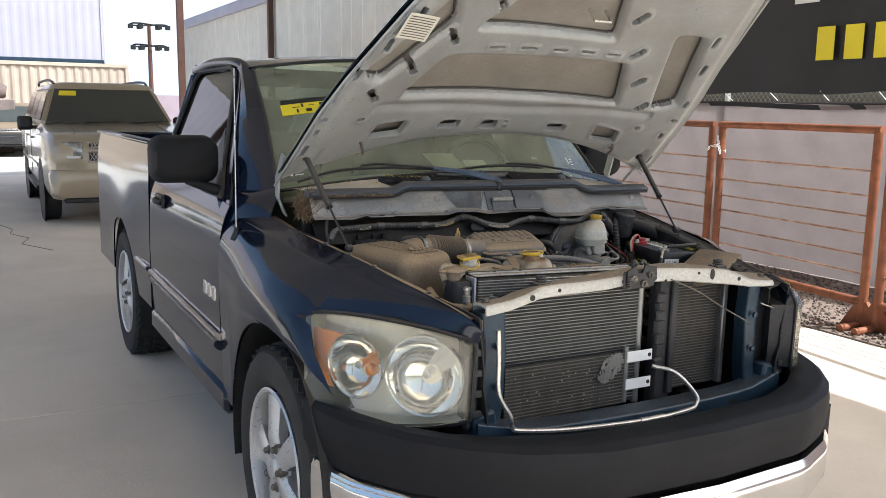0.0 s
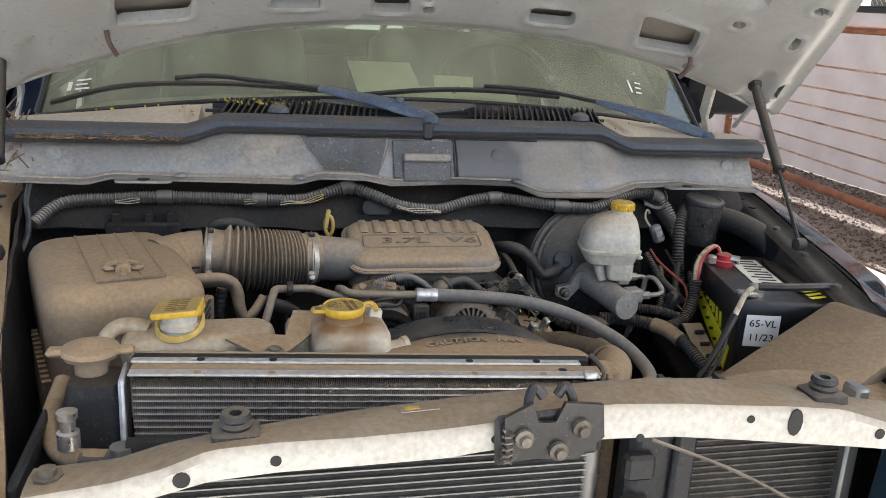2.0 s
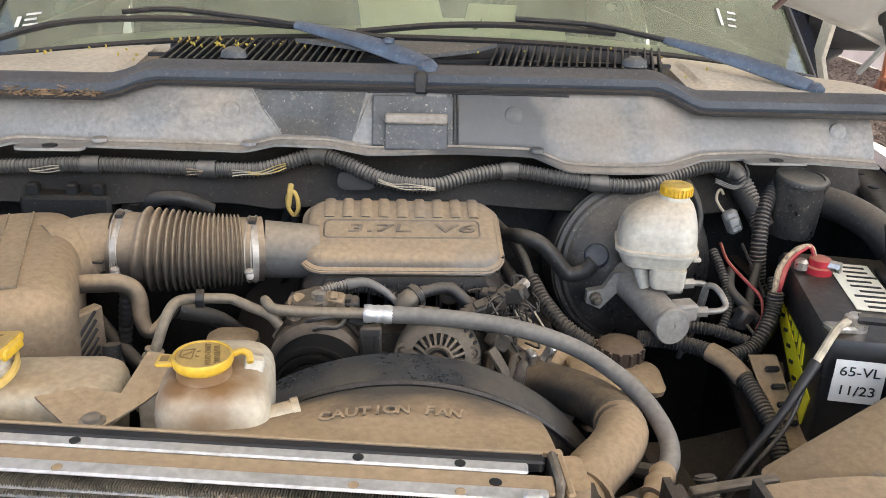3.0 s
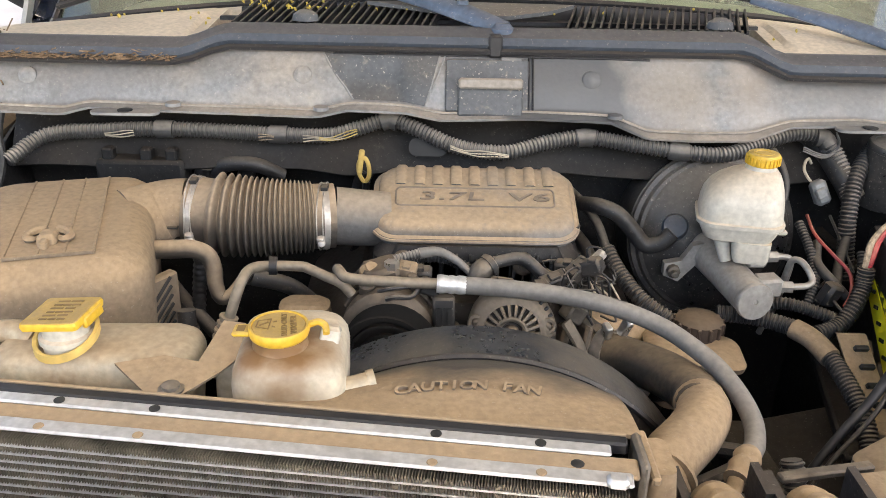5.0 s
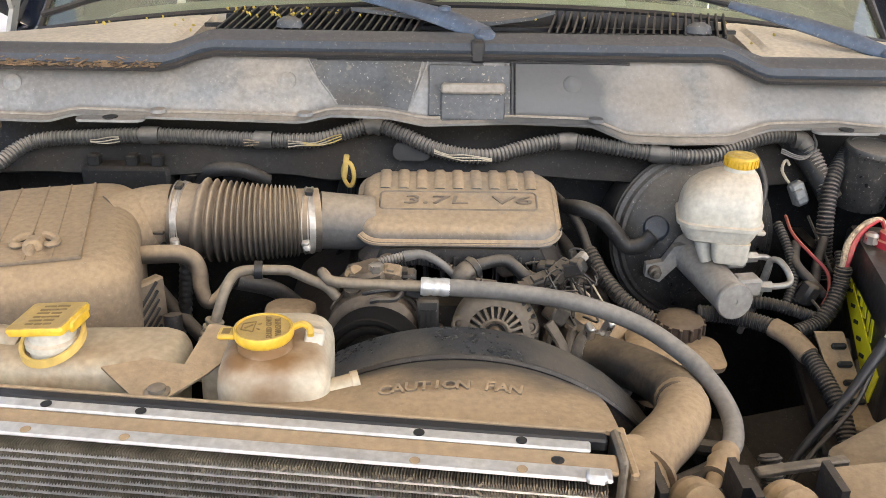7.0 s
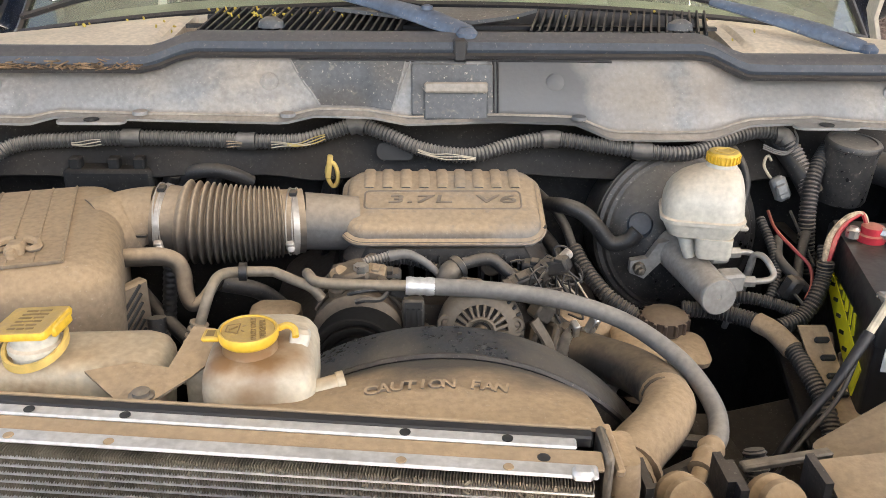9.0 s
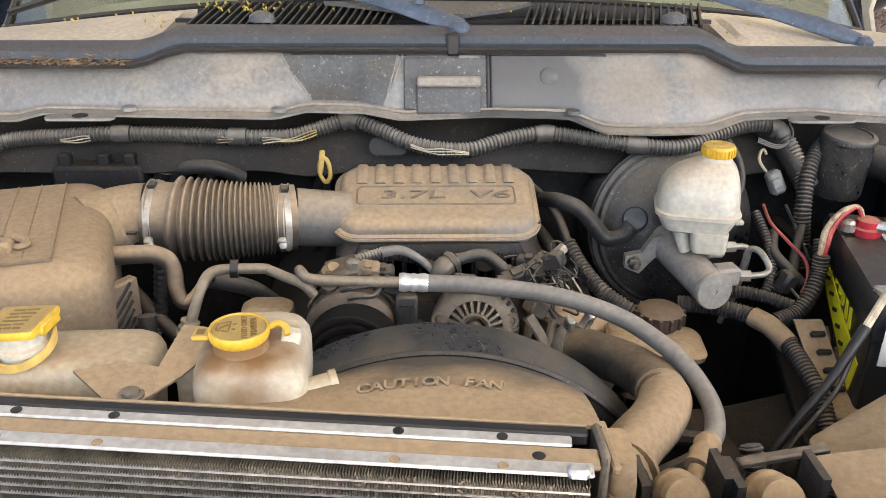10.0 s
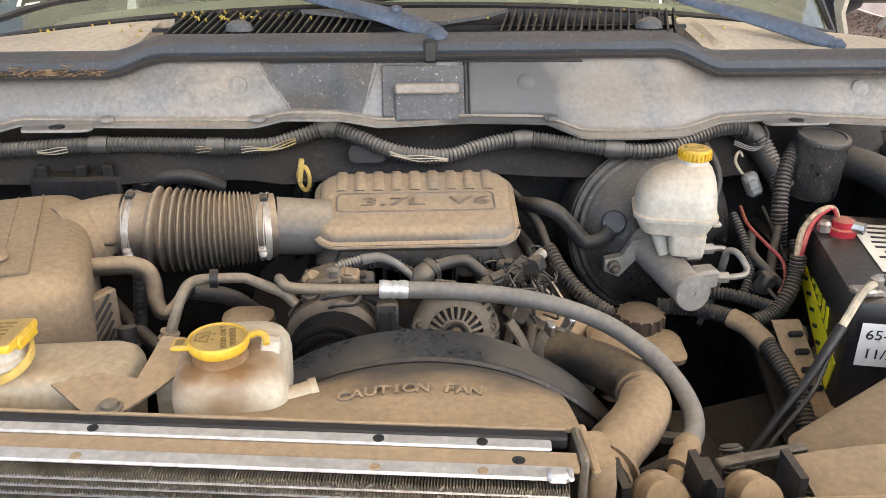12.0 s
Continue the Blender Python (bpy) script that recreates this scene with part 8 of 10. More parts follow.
DULL_DARK = surface("grimy cast alloy", (0.085, 0.070, 0.053), 0.55, 0.2, 0.35, 24, 0.3, dust=0.5, dust_from=0.4, dust_colour=(0.25, 0.185, 0.12), rub=0.6, rub_colour=(0.035, 0.032, 0.03))
# ---- engine front: compressor, alternator, hoses ----
comp = part("compressor", new_lathe([(0.050, -0.02), (0.058, 0.0), (0.059, 0.10), (0.061, 0.104), (0.061, 0.118), (0.056, 0.122), (0.045, 0.13)], Matrix.Translation((-0.138, -0.185, 0.992)) @ turn_of(90, 0, 0).to_4x4(), 28), DULL_DARK, truck, "dusty cast compressor with grooved pulley")
for k in range(4):
    part("cast_rib", new_tube([(-0.138 + 0.0615 * math.cos(radians(t)), -0.205 - 0.024 * k, 0.992 + 0.0615 * math.sin(radians(t))) for t in range(25, 156, 13)], 0.0032, seg=6, n=2), DULL_DARK, comp)
part("coil_wire", new_tube([(-0.150, -0.300, 1.052), (-0.135, -0.304, 1.058), (-0.112, -0.302, 1.060), (-0.100, -0.296, 1.056), (-0.108, -0.306, 1.048), (-0.128, -0.312, 1.050), (-0.140, -0.310, 1.046)], 0.0032, seg=8), RUBBER, comp, "short curled coil wire")
for x, y in ((-0.165, -0.285), (-0.108, -0.270)):
    part("housing_boss", new_lathe([(0.011, -0.01), (0.011, 0.006), (0.008, 0.008), (0.006, 0.014), (0.002, 0.015)], Matrix.Translation((x, y, 1.048)) @ turn_of(12, 0, 0).to_4x4(), 14), DULL_DARK, comp)
part("service_block", new_box((-0.150, -0.25, 1.052), (0.05, 0.05, 0.03), 0.006, turn_of(0, -12, 8)), DULL_DARK, comp)
part("line_bolt", new_lathe([(0.010, 0), (0.010, 0.010), (0.005, 0.012)], Matrix.Translation((-0.135, -0.262, 1.066)), 6), STEEL, comp)
part("coil_plug", new_box((-0.085, -0.285, 1.052), (0.03, 0.02, 0.02), 0.004, turn_of(0, 20, 10)), HALF, comp)
bm = bmesh.new()
prof = [(0.030, -0.020)]
for k in range(6):
    prof += [(0.074, -0.018 + 0.007 * k), (0.067, -0.0145 + 0.007 * k)]
prof += [(0.074, 0.026), (0.072, 0.028), (0.067, 0.028), (0.066, 0.020), (0.060, 0.020), (0.059, 0.026), (0.054, 0.026), (0.053, 0.016), (0.044, 0.016), (0.043, 0.022), (0.020, 0.020), (0.016, 0.026), (0.002, 0.026)]
part("pulley", lathe(bm, prof, Matrix.Translation((-0.134, -0.350, 0.988)) @ turn_of(82, 0, -6).to_4x4() @ Matrix.Diagonal((0.84, 0.84, 1, 1)), 40), PULLEY, comp, "black grooved pulley")
am = Matrix.Translation((0.020, -0.305, 1.003)) @ turn_of(72, 0, -4).to_4x4() @ Matrix.Diagonal((0.80, 0.78, 0.9, 1))
alt = part("alternator", new_lathe([(0.052, -0.09), (0.066, -0.08), (0.068, -0.012), (0.0665, -0.004), (0.052, 0.004), (0.044, 0.006), (0.040, 0.010), (0.024, 0.016), (0.002, 0.016)], am, 48), ALT_DARK, truck, "dusty alternator with vent slots")
part("end_housing", new_lathe([(0.070, -0.045), (0.0715, -0.006), (0.069, 0.006), (0.064, 0.012), (0.053, 0.017), (0.0445, 0.018), (0.0435, 0.010)], am, 48, cap=False), ALT_CAST, alt, "dust-browned cast end housing")
for k in range(22):
    turn = Matrix.Rotation(2 * math.pi * k / 22, 3, "Z")
    bm = bmesh.new()
    rings(bm, [[am @ (turn @ Vector((r, w * q, h - e))) for q, e in ((-1, 0.002), (-0.8, 0), (0.8, 0), (1, 0.002), (1, 0.010), (-1, 0.010))] for r, h, w in ((0.0455, 0.0175, 0.0030), (0.040, 0.0215, 0.0028), (0.032, 0.0245, 0.0025), (0.0235, 0.026, 0.0022))])
    part("vent_bar", bm, ALT_CAST, alt)
part("vent_ring", new_lathe([(0.0265, 0.020), (0.026, 0.027), (0.023, 0.0285), (0.019, 0.0275), (0.017, 0.020)], am, 40, cap=False), ALT_CAST, alt)
part("vent_hub", new_lathe([(0.012, 0.014), (0.012, 0.030), (0.009, 0.034), (0.002, 0.034)], am, 22), DULL_DARK, alt)
for k in range(7):
    turn = Matrix.Rotation(radians(-18 + 11 * k), 3, "Z")
    part("side_slot", new_box(am @ (turn @ Vector((0.0665, 0, 0.0085))), (0.006, 0.0042, 0.009), 0.001, am.to_3x3().normalized() @ turn), INK, alt, smooth=False)
for a in (12, 168, 212, 328):
    turn = Matrix.Rotation(radians(a), 3, "Z")
    q = am @ (turn @ Vector((0.0580, 0, 0.006)))
    part("mount_ear", new_lathe([(0.010, -0.020), (0.011, 0.006), (0.0095, 0.009), (0.006, 0.009), (0.0055, 0.004), (0.001, 0.004)], Matrix.Translation(q) @ am.to_3x3().normalized().to_4x4(), 18), ALT_CAST, alt)
    part("ear_bolt", new_lathe([(0.0045, 0.003), (0.0045, 0.008), (0.002, 0.009)], Matrix.Translation(q) @ am.to_3x3().normalized().to_4x4(), 6), DULL_DARK, alt)
for x in (0.085, 0.115, -0.06):
    part("engine_bracket", new_box((x, -0.25, 0.935), (0.012, 0.08, 0.09), 0.004, turn_of(-20, 14, 0)), DULL_DARK, truck, "dusty cast engine bracket")
part("drive_belt", new_tube([(-0.20, -0.385, 0.95), (-0.14, -0.388, 0.895), (-0.02, -0.38, 0.90), (0.05, -0.375, 0.94)], 0.009, seg=6), RUBBER, truck)
hose = part("ac_pipe", new_tube([(-0.190, -0.255, 1.035), (-0.204, -0.262, 1.062), (-0.200, -0.282, 1.070), (-0.185, -0.298, 1.068), (-0.12, -0.300, 1.065), (-0.072, -0.300, 1.064)], 0.0070, seg=12), PIPE_DUST, truck, "dusty aluminium refrigerant pipe with crimped rubber hose")
crimp_pts = [(-0.0765 + 0.0046 * k, -0.300, 1.064 - 0.0002 * k) for k in range(9)]
part("crimp", new_tube(crimp_pts, [0.0112, 0.0122, 0.0118, 0.0110, 0.0120, 0.0110, 0.0120, 0.0120, 0.0112], seg=18, n=2), BARALU, hose, "bright crimped sleeve")
part("hose", new_tube([(-0.042, -0.300, 1.0625), (0.03, -0.303, 1.059), (0.0987, -0.311, 1.053), (0.155, -0.322, 1.043), (0.2034, -0.340, 1.0295), (0.238, -0.372, 1.017), (0.2586, -0.405, 1.0085), (0.271, -0.445, 0.999), (0.2727, -0.485, 0.9925), (0.262, -0.522, 0.991), (0.250, -0.540, 0.991)], 0.0112, seg=16), HOSE_GREY, hose, "thick dust-grey rubber hose")
part("crimp", new_tube([(0.252, -0.537, 0.991), (0.247, -0.544, 0.991), (0.243, -0.551, 0.990), (0.238, -0.558, 0.989), (0.233, -0.565, 0.987), (0.228, -0.572, 0.985)], [0.0125, 0.0150, 0.0125, 0.0150, 0.0125, 0.0140], seg=16, n=3), TAN, hose)
part("line_end", new_tube([(0.228, -0.572, 0.985), (0.217, -0.592, 0.975), (0.208, -0.62, 0.955)], 0.0085, seg=10), TAN, hose)
part("refrigerant_line", new_tube([(-0.352, -0.345, 0.95), (-0.340, -0.336, 1.006), (-0.3305, -0.332, 1.032), (-0.3215, -0.320, 1.060), (-0.3165, -0.305, 1.0715), (-0.312, -0.285, 1.0725), (-0.298, -0.266, 1.068), (-0.2544, -0.260, 1.0655), (-0.2419, -0.262, 1.063), (-0.2207, -0.275, 1.060), (-0.198, -0.286, 1.055), (-0.185, -0.286, 1.04)], 0.0068, seg=12), PIPE_DUST, truck, "bent aluminium refrigerant line")
part("line_clip", new_tube([(-0.293, -0.264, 1.0675), (-0.283, -0.263, 1.067)], 0.0125, seg=10, n=1), BLACK, truck)
part("line_sleeve", new_tube([(-0.346, -0.340, 0.978), (-0.340, -0.336, 1.006), (-0.3320, -0.333, 1.030)], [0.0130, 0.0135, 0.0120], seg=14, n=5, ribs=0.0022, pitch=0.008), PIPE_DUST, truck, "crimped line sleeve")

uh = part("radiator_hose", new_tube([(0.10, -0.225, 0.925), (0.14, -0.245, 0.937), (0.180, -0.287, 0.950), (0.214, -0.345, 0.965), (0.230, -0.405, 0.978), (0.228, -0.445, 0.985)], 0.0295, seg=20), surface("grimy hose rubber", (0.028, 0.026, 0.023), 0.55, 0.0, 0.2, 12, 0.15, 120, dust=0.6, dust_from=0.6, stain=(0.30, 0.225, 0.14), stain_amount=0.5, stain_scale=9, rub=0.5, rub_colour=(0.05, 0.043, 0.036)), truck, "thick dusty upper radiator hose")
part("hose_end", new_tube([(0.230, -0.430, 0.982), (0.226, -0.460, 0.986), (0.203, -0.502, 0.990), (0.170, -0.542, 0.990), (0.142, -0.585, 0.985)], 0.0305, seg=20), TAN, uh, "dust-caked hose end")
cl = part("hose_clamp", new_tube([(0.150, -0.252, 0.940), (0.162, -0.262, 0.943)], 0.0345, seg=20, n=1), STEEL, uh, "spring hose clamp")
part("clamp_tang", new_box((0.176, -0.262, 0.985), (0.010, 0.016, 0.03), 0.002, turn_of(20, 10, 20)), STEEL, cl)
part("clamp_tang", new_box((0.150, -0.272, 0.985), (0.010, 0.016, 0.022), 0.002, turn_of(20, -10, 20)), STEEL, cl)
for k in range(4):
    part("hose_ring", new_tube([(0.158 - 0.010 * k, -0.570 - 0.012 * k, 0.986), (0.155 - 0.010 * k, -0.574 - 0.012 * k, 0.986)], 0.0335, seg=20, n=1), TAN, uh)
ther = part("thermostat_housing", moulded(bmesh.new(), Matrix.Translation((0.09, -0.215, 0.88)), [(0, 0.045, 0.035, 0.02), (0.05, 0.042, 0.034, 0.02), (0.075, 0.03, 0.026, 0.015)]), DULL, truck, "cast thermostat housing")
part("housing_boss", new_box((0.1445, -0.240, 0.958), (0.036, 0.032, 0.018), 0.003, turn_of(14, 0, 4)), TAN, ther)
part("bolt", new_lathe([(0.009, 0), (0.009, 0.006), (0.004, 0.007)], Matrix.Translation((0.1445, -0.241, 0.967)) @ turn_of(14, 0, 0).to_4x4(), 6), DULL, ther)
part("bypass", moulded(bmesh.new(), Matrix.Translation((0.165, -0.165, 0.90)) @ turn_of(0, 10, 20).to_4x4(), [(0, 0.07, 0.045, 0.03), (0.04, 0.066, 0.042, 0.03), (0.058, 0.045, 0.03, 0.02)]), TAN, truck, "dusty cylinder head end")
CAPBROWN = surface("dark brown cap plastic", (0.055, 0.038, 0.028), 0.6, 0, 0.2, 20, 0.2, dust=0.35, dust_from=0.5)
ps = part("steering_fluid_tank", moulded(bmesh.new(), Matrix.Translation((0.279, -0.222, 0.845)) @ turn_of(0, 4, -6).to_4x4(), [(0, 0.040, 0.028, 0.02), (0.070, 0.056, 0.036, 0.022), (0.078, 0.068, 0.044, 0.022), (0.086, 0.069, 0.045, 0.022), (0.091, 0.064, 0.040, 0.020), (0.094, 0.040, 0.026, 0.02)]), TAN, truck, "dusty power steering fluid tank")
pc = part("fluid_cap", new_lathe([(0.026, 0), (0.026, 0.006), (0.033, 0.008), (0.033, 0.026), (0.028, 0.030), (0.014, 0.032)], Matrix.Translation((0.296, -0.196, 0.938)), 20), CAPBROWN, ps, "brown ribbed fluid cap")
for k in range(14):
    a = 2 * math.pi * k / 14
    part("cap_rib", new_box((0.296 + 0.0335 * math.cos(a), -0.196 + 0.0335 * math.sin(a), 0.955), (0.006, 0.005, 0.018), 0.001, turn_of(0, 0, math.degrees(a))), CAPBROWN, pc, smooth=False)

# small plugs and wires on the engine
rnd = random.Random(21)
for x, y, z, r in ((0.075, -0.19, 1.02, 20), (0.105, -0.175, 1.03, -15), (-0.01, -0.20, 1.03, 5), (-0.10, -0.235, 1.045, 0), (-0.055, -0.33, 1.0, 0), (0.12, -0.215, 1.00, 40), (0.135, -0.20, 1.045, -30), (0.06, -0.235, 1.025, 10)):
    pl = part("wire_plug", new_box((x, y, z), (0.034, 0.022, 0.022), 0.004, turn_of(rnd.uniform(-20, 20), rnd.uniform(-30, 30), r)), HALF, truck, "dusty wire plug")
    part("plug_ridge", new_box((x, y - 0.005, z + 0.012), (0.012, 0.016, 0.006), 0.001, turn_of(0, 0, r)), HALF, pl, smooth=False)
part("injector_loom", new_tube([(-0.15, -0.225, 1.035), (-0.12, -0.205, 1.048), (-0.08, -0.20, 1.055), (-0.04, -0.205, 1.045), (-0.01, -0.215, 1.03)], 0.008, seg=10, ribs=0.0014, pitch=0.005), RUBBER, truck, "corrugated injector loom")
part("injector_loom", new_tube([(0.0, -0.205, 1.05), (0.04, -0.19, 1.05), (0.07, -0.20, 1.03), (0.10, -0.22, 1.01)], 0.009, seg=10), RUBBER, truck)
for k in range(16):
    x, y = rnd.uniform(0.08, 0.16), rnd.uniform(-0.23, -0.14)
    pts = [(x, y, rnd.uniform(0.98, 1.03))]
    for j in range(3):
        pts.append((x + rnd.uniform(-0.04, 0.04), y + rnd.uniform(-0.04, 0.04), rnd.uniform(0.97, 1.055)))
    part("thin_wire", new_tube(pts, 0.0016, seg=5, n=5), rnd.choice((RUBBER, HALF, SOFTBLACK, WIRE_PALE) if k % 4 == 0 else (RUBBER, HALF)), truck)
for pts, r, rib in ((((0.128, 0.06, 1.07), (0.15, 0.0, 1.062), (0.168, -0.045, 1.045), (0.178, -0.08, 1.02)), 0.0075, 0), (((0.178, -0.08, 1.02), (0.195, -0.115, 0.995), (0.222, -0.155, 0.972), (0.262, -0.175, 0.95)), 0.0125, 0.002),
                    (((0.150, 0.0, 1.06), (0.170, -0.04, 1.072), (0.195, -0.055, 1.066), (0.218, -0.06, 1.044), (0.240, -0.065, 1.020), (0.264, -0.07, 1.026), (0.278, -0.07, 1.042)), 0.0125, 0),
                    (((0.14, 0.05, 1.0), (0.16, -0.02, 0.99), (0.165, -0.10, 0.97), (0.15, -0.16, 0.95)), 0.011, 0)):
    part("hose", new_tube(pts, r, seg=12, ribs=rib), HALF if rib else RUBBER, truck)
for k in range(26):
    x, y = rnd.uniform(-0.45, 0.30), rnd.uniform(-0.40, 0.05)
    z = rnd.uniform(0.78, 0.92)
    part("lower_hose", new_tube([(x, y, z), (x + rnd.uniform(-0.12, 0.12), y + rnd.uniform(-0.1, 0.1), z + rnd.uniform(-0.06, 0.04)), (x + rnd.uniform(-0.2, 0.2), y + rnd.uniform(-0.15, 0.15), z - rnd.uniform(0, 0.12))], rnd.uniform(0.006, 0.016), seg=8), rnd.choice((RUBBER, SOFTBLACK, BAY)), truck)
part("oil_filler", moulded(bmesh.new(), Matrix.Translation((-0.255, -0.235, 0.975)), [(0, 0.036, 0.024, 0.015), (0.022, 0.034, 0.022, 0.015), (0.028, 0.026, 0.016, 0.012)]), TAN, truck, "dusty filler cap")

# throttle body, connectors and brackets under the cover
thr = part("throttle_body", moulded(bmesh.new(), Matrix.Translation((-0.02, -0.115, 0.99)), [(0, 0.125, 0.045, 0.012), (0.045, 0.125, 0.045, 0.012), (0.060, 0.115, 0.038, 0.012)], 3), BAY, truck, "black throttle housing under the cover")
for k in range(12):
    part("housing_rib", new_box((-0.125 + 0.019 * k, -0.162, 1.020), (0.003, 0.006, 0.045), 0.001), HALF_DARK, thr, smooth=False)
for x, z in ((-0.125, 1.030), (0.045, 1.030)):
    part("bolt_boss", new_lathe([(0.016, 0), (0.016, 0.012), (0.013, 0.014), (0.008, 0.014), (0.008, 0.020), (0.003, 0.021)], Matrix.Translation((x, -0.160, z)) @ turn_of(78, 0, 0).to_4x4(), 14), DULL_DARK, thr)
tall = part("tall_connector", new_box((-0.067, -0.302, 1.020), (0.028, 0.020, 0.052), 0.003, turn_of(-8, 0, 2)), HALF, truck, "dusty tall wire connector")
for k in range(3):
    part("connector_slot", new_box((-0.074 + 0.007 * k, -0.3135, 1.026), (0.0035, 0.003, 0.020), 0.0, turn_of(-8, 0, 2)), INK, tall, smooth=False)
for x, y, z, sx, sy, sz, rx, ry, rz, mat in ((0.081, -0.222, 1.032, 0.040, 0.020, 0.022, 20, -14, 20, HALF), (0.119, -0.192, 1.036, 0.036, 0.022, 0.022, 12, -30, 30, HALF), (0.145, -0.172, 1.042, 0.034, 0.014, 0.014, 0, -34, 30, CLAMP), (-0.116, -0.252, 1.058, 0.026, 0.022, 0.022, 10, 6, -8, TAN), (0.010, -0.242, 1.036, 0.034, 0.018, 0.016, 20, 12, 10, HALF), (0.108, -0.245, 0.998, 0.030, 0.024, 0.026, 0, 35, 25, DULL)):
    plug = part("wire_plug", new_box((x, y, z), (sx, sy, sz), 0.003, turn_of(rx, ry, rz)), mat, truck, "dusty wire plug")
    part("plug_ridge", new_box((x, y - 0.006, z + sz * 0.5), (sx * 0.4, sy * 0.6, 0.005), 0.001, turn_of(rx, ry, rz)), mat, plug, smooth=False)
coil = part("pale_sensor", new_tube([(-0.026, -0.240, 1.035), (-0.018, -0.232, 1.050), (-0.002, -0.222, 1.058)], [0.012, 0.015, 0.013], seg=14), DULL, truck, "pale dusty sensor barrel")
part("sensor_ring", new_tube([(-0.010, -0.227, 1.054), (-0.004, -0.223, 1.057)], 0.0165, seg=14, n=1), HALF, coil)
part("harness_sleeve", new_tube([(-0.155, -0.238, 1.056), (-0.130, -0.230, 1.064), (-0.100, -0.222, 1.070)], 0.0072, seg=12, ribs=0.0012, pitch=0.0042), LOOM_SLEEVE, truck, "grey corrugated wire sleeve")
part("harness_tube", new_tube([(-0.100, -0.222, 1.070), (-0.075, -0.218, 1.071), (-0.050, -0.222, 1.060), (-0.030, -0.232, 1.045)], [0.0078, 0.0065, 0.0055, 0.005], seg=10), HOSE_GREY, truck, "dusty grey wire tube")
part("fitting", new_lathe([(0.012, 0), (0.014, 0.006), (0.014, 0.014), (0.010, 0.018), (0.009, 0.024), (0.002, 0.025)], Matrix.Translation((-0.168, -0.250, 1.045)) @ turn_of(20, 20, 0).to_4x4(), 14), TAN, truck, "dusty pipe fitting")
for k in range(5):
    a0 = 0.8 + 0.5 * k
    part("wire_loop", new_tube([Vector((0.142 + 0.020 * math.cos(a) + 0.003 * k, -0.178 + 0.012 * math.sin(a * 1.3 + k), 1.014 + 0.014 * math.sin(a) + 0.002 * k)) for a in np.linspace(a0, a0 + 4.5, 10)], 0.0010, seg=5, n=2), HOSE_GREY if k % 2 else RUBBER, truck, "thin looping wire")
for a, b in (((0.092, -0.285, 1.005), (0.118, -0.300, 0.945)), ((-0.045, -0.300, 1.005), (-0.060, -0.310, 0.950))):
    part("alternator_stay", new_tube([a, Vector(a).lerp(Vector(b), 0.5) + Vector((0.006, -0.004, 0)), b], 0.0085, seg=10, flat=0.6), ALT_CAST, truck, "dusty cast alternator stay")
part("cast_stud", new_tube([(0.118, -0.222, 0.985), (0.128, -0.232, 0.972), (0.135, -0.242, 0.955)], [0.010, 0.012, 0.014], seg=12), ALT_CAST, truck, "short cast water outlet")

# ---- brakes ----
PALECAST = surface("pale dusty cast alloy", (0.33, 0.32, 0.30), 0.5, 0.2, 0.15, 20, 0.25, dust=0.35, dust_from=0.5, rub=0.2, rub_colour=(0.20, 0.18, 0.16))
bm_m = Matrix.Translation((0.362, -0.005, 1.012)) @ turn_of(78, 0, 6).to_4x4() @ Matrix.Diagonal((0.925, 0.925, 1, 1))
DRUM = surface("dusty black drum paint", (0.024, 0.0245, 0.026), 0.32, 0.0, 0.25, 9, 0.08, 120, dust=0.60, dust_from=0.40, dust_colour=(0.30, 0.26, 0.21), stain=(0.13, 0.12, 0.105), stain_amount=0.45, stain_scale=16, speck=0.50)
boost = part("brake_booster", new_lathe([(0.120, -0.16), (0.138, -0.10), (0.142, -0.032), (0.1425, -0.016), (0.147, -0.014), (0.1475, -0.004), (0.146, 0.000), (0.139, 0.002), (0.136, 0.010), (0.130, 0.012), (0.126, 0.018), (0.118, 0.021), (0.112, 0.030), (0.098, 0.036), (0.088, 0.044), (0.05, 0.050), (0.002, 0.052)], bm_m, 64), DRUM, truck, "large black dusty brake booster drum")
part("drum_seam", new_lathe([(0.1475, -0.012), (0.1495, -0.010), (0.1495, -0.007), (0.1475, -0.005)], bm_m, 64, cap=False), DRUM, boost)
part("check_valve", new_lathe([(0.020, -0.02), (0.020, 0.008), (0.017, 0.012), (0.002, 0.013)], Matrix.Translation((0.287, -0.048, 1.043)) @ turn_of(55, -20, 0).to_4x4(), 22), SEAL, boost, "pale check valve")
part("valve_nozzle", new_tube([(0.287, -0.046, 1.040), (0.270, -0.056, 1.024), (0.256, -0.060, 1.018)], 0.0085, seg=12), SEAL, boost)
mc = part("master_cylinder", new_tube([(0.340, -0.045, 1.010), (0.352, -0.12, 1.002), (0.3665, -0.192, 0.9955)], [0.032, 0.027, 0.026], seg=22), PALECAST, truck, "cast master cylinder with milky reservoir")
part("end_cap", new_lathe([(0.0265, -0.004), (0.0275, 0.0), (0.0275, 0.004), (0.026, 0.006), (0.004, 0.006), (0.003, 0.0045), (0.001, 0.0045)], Matrix.Translation((0.3675, -0.197, 0.9950)) @ turn_of(86, 0, 11).to_4x4(), 32), PALECAST, mc, "round cast end cap")
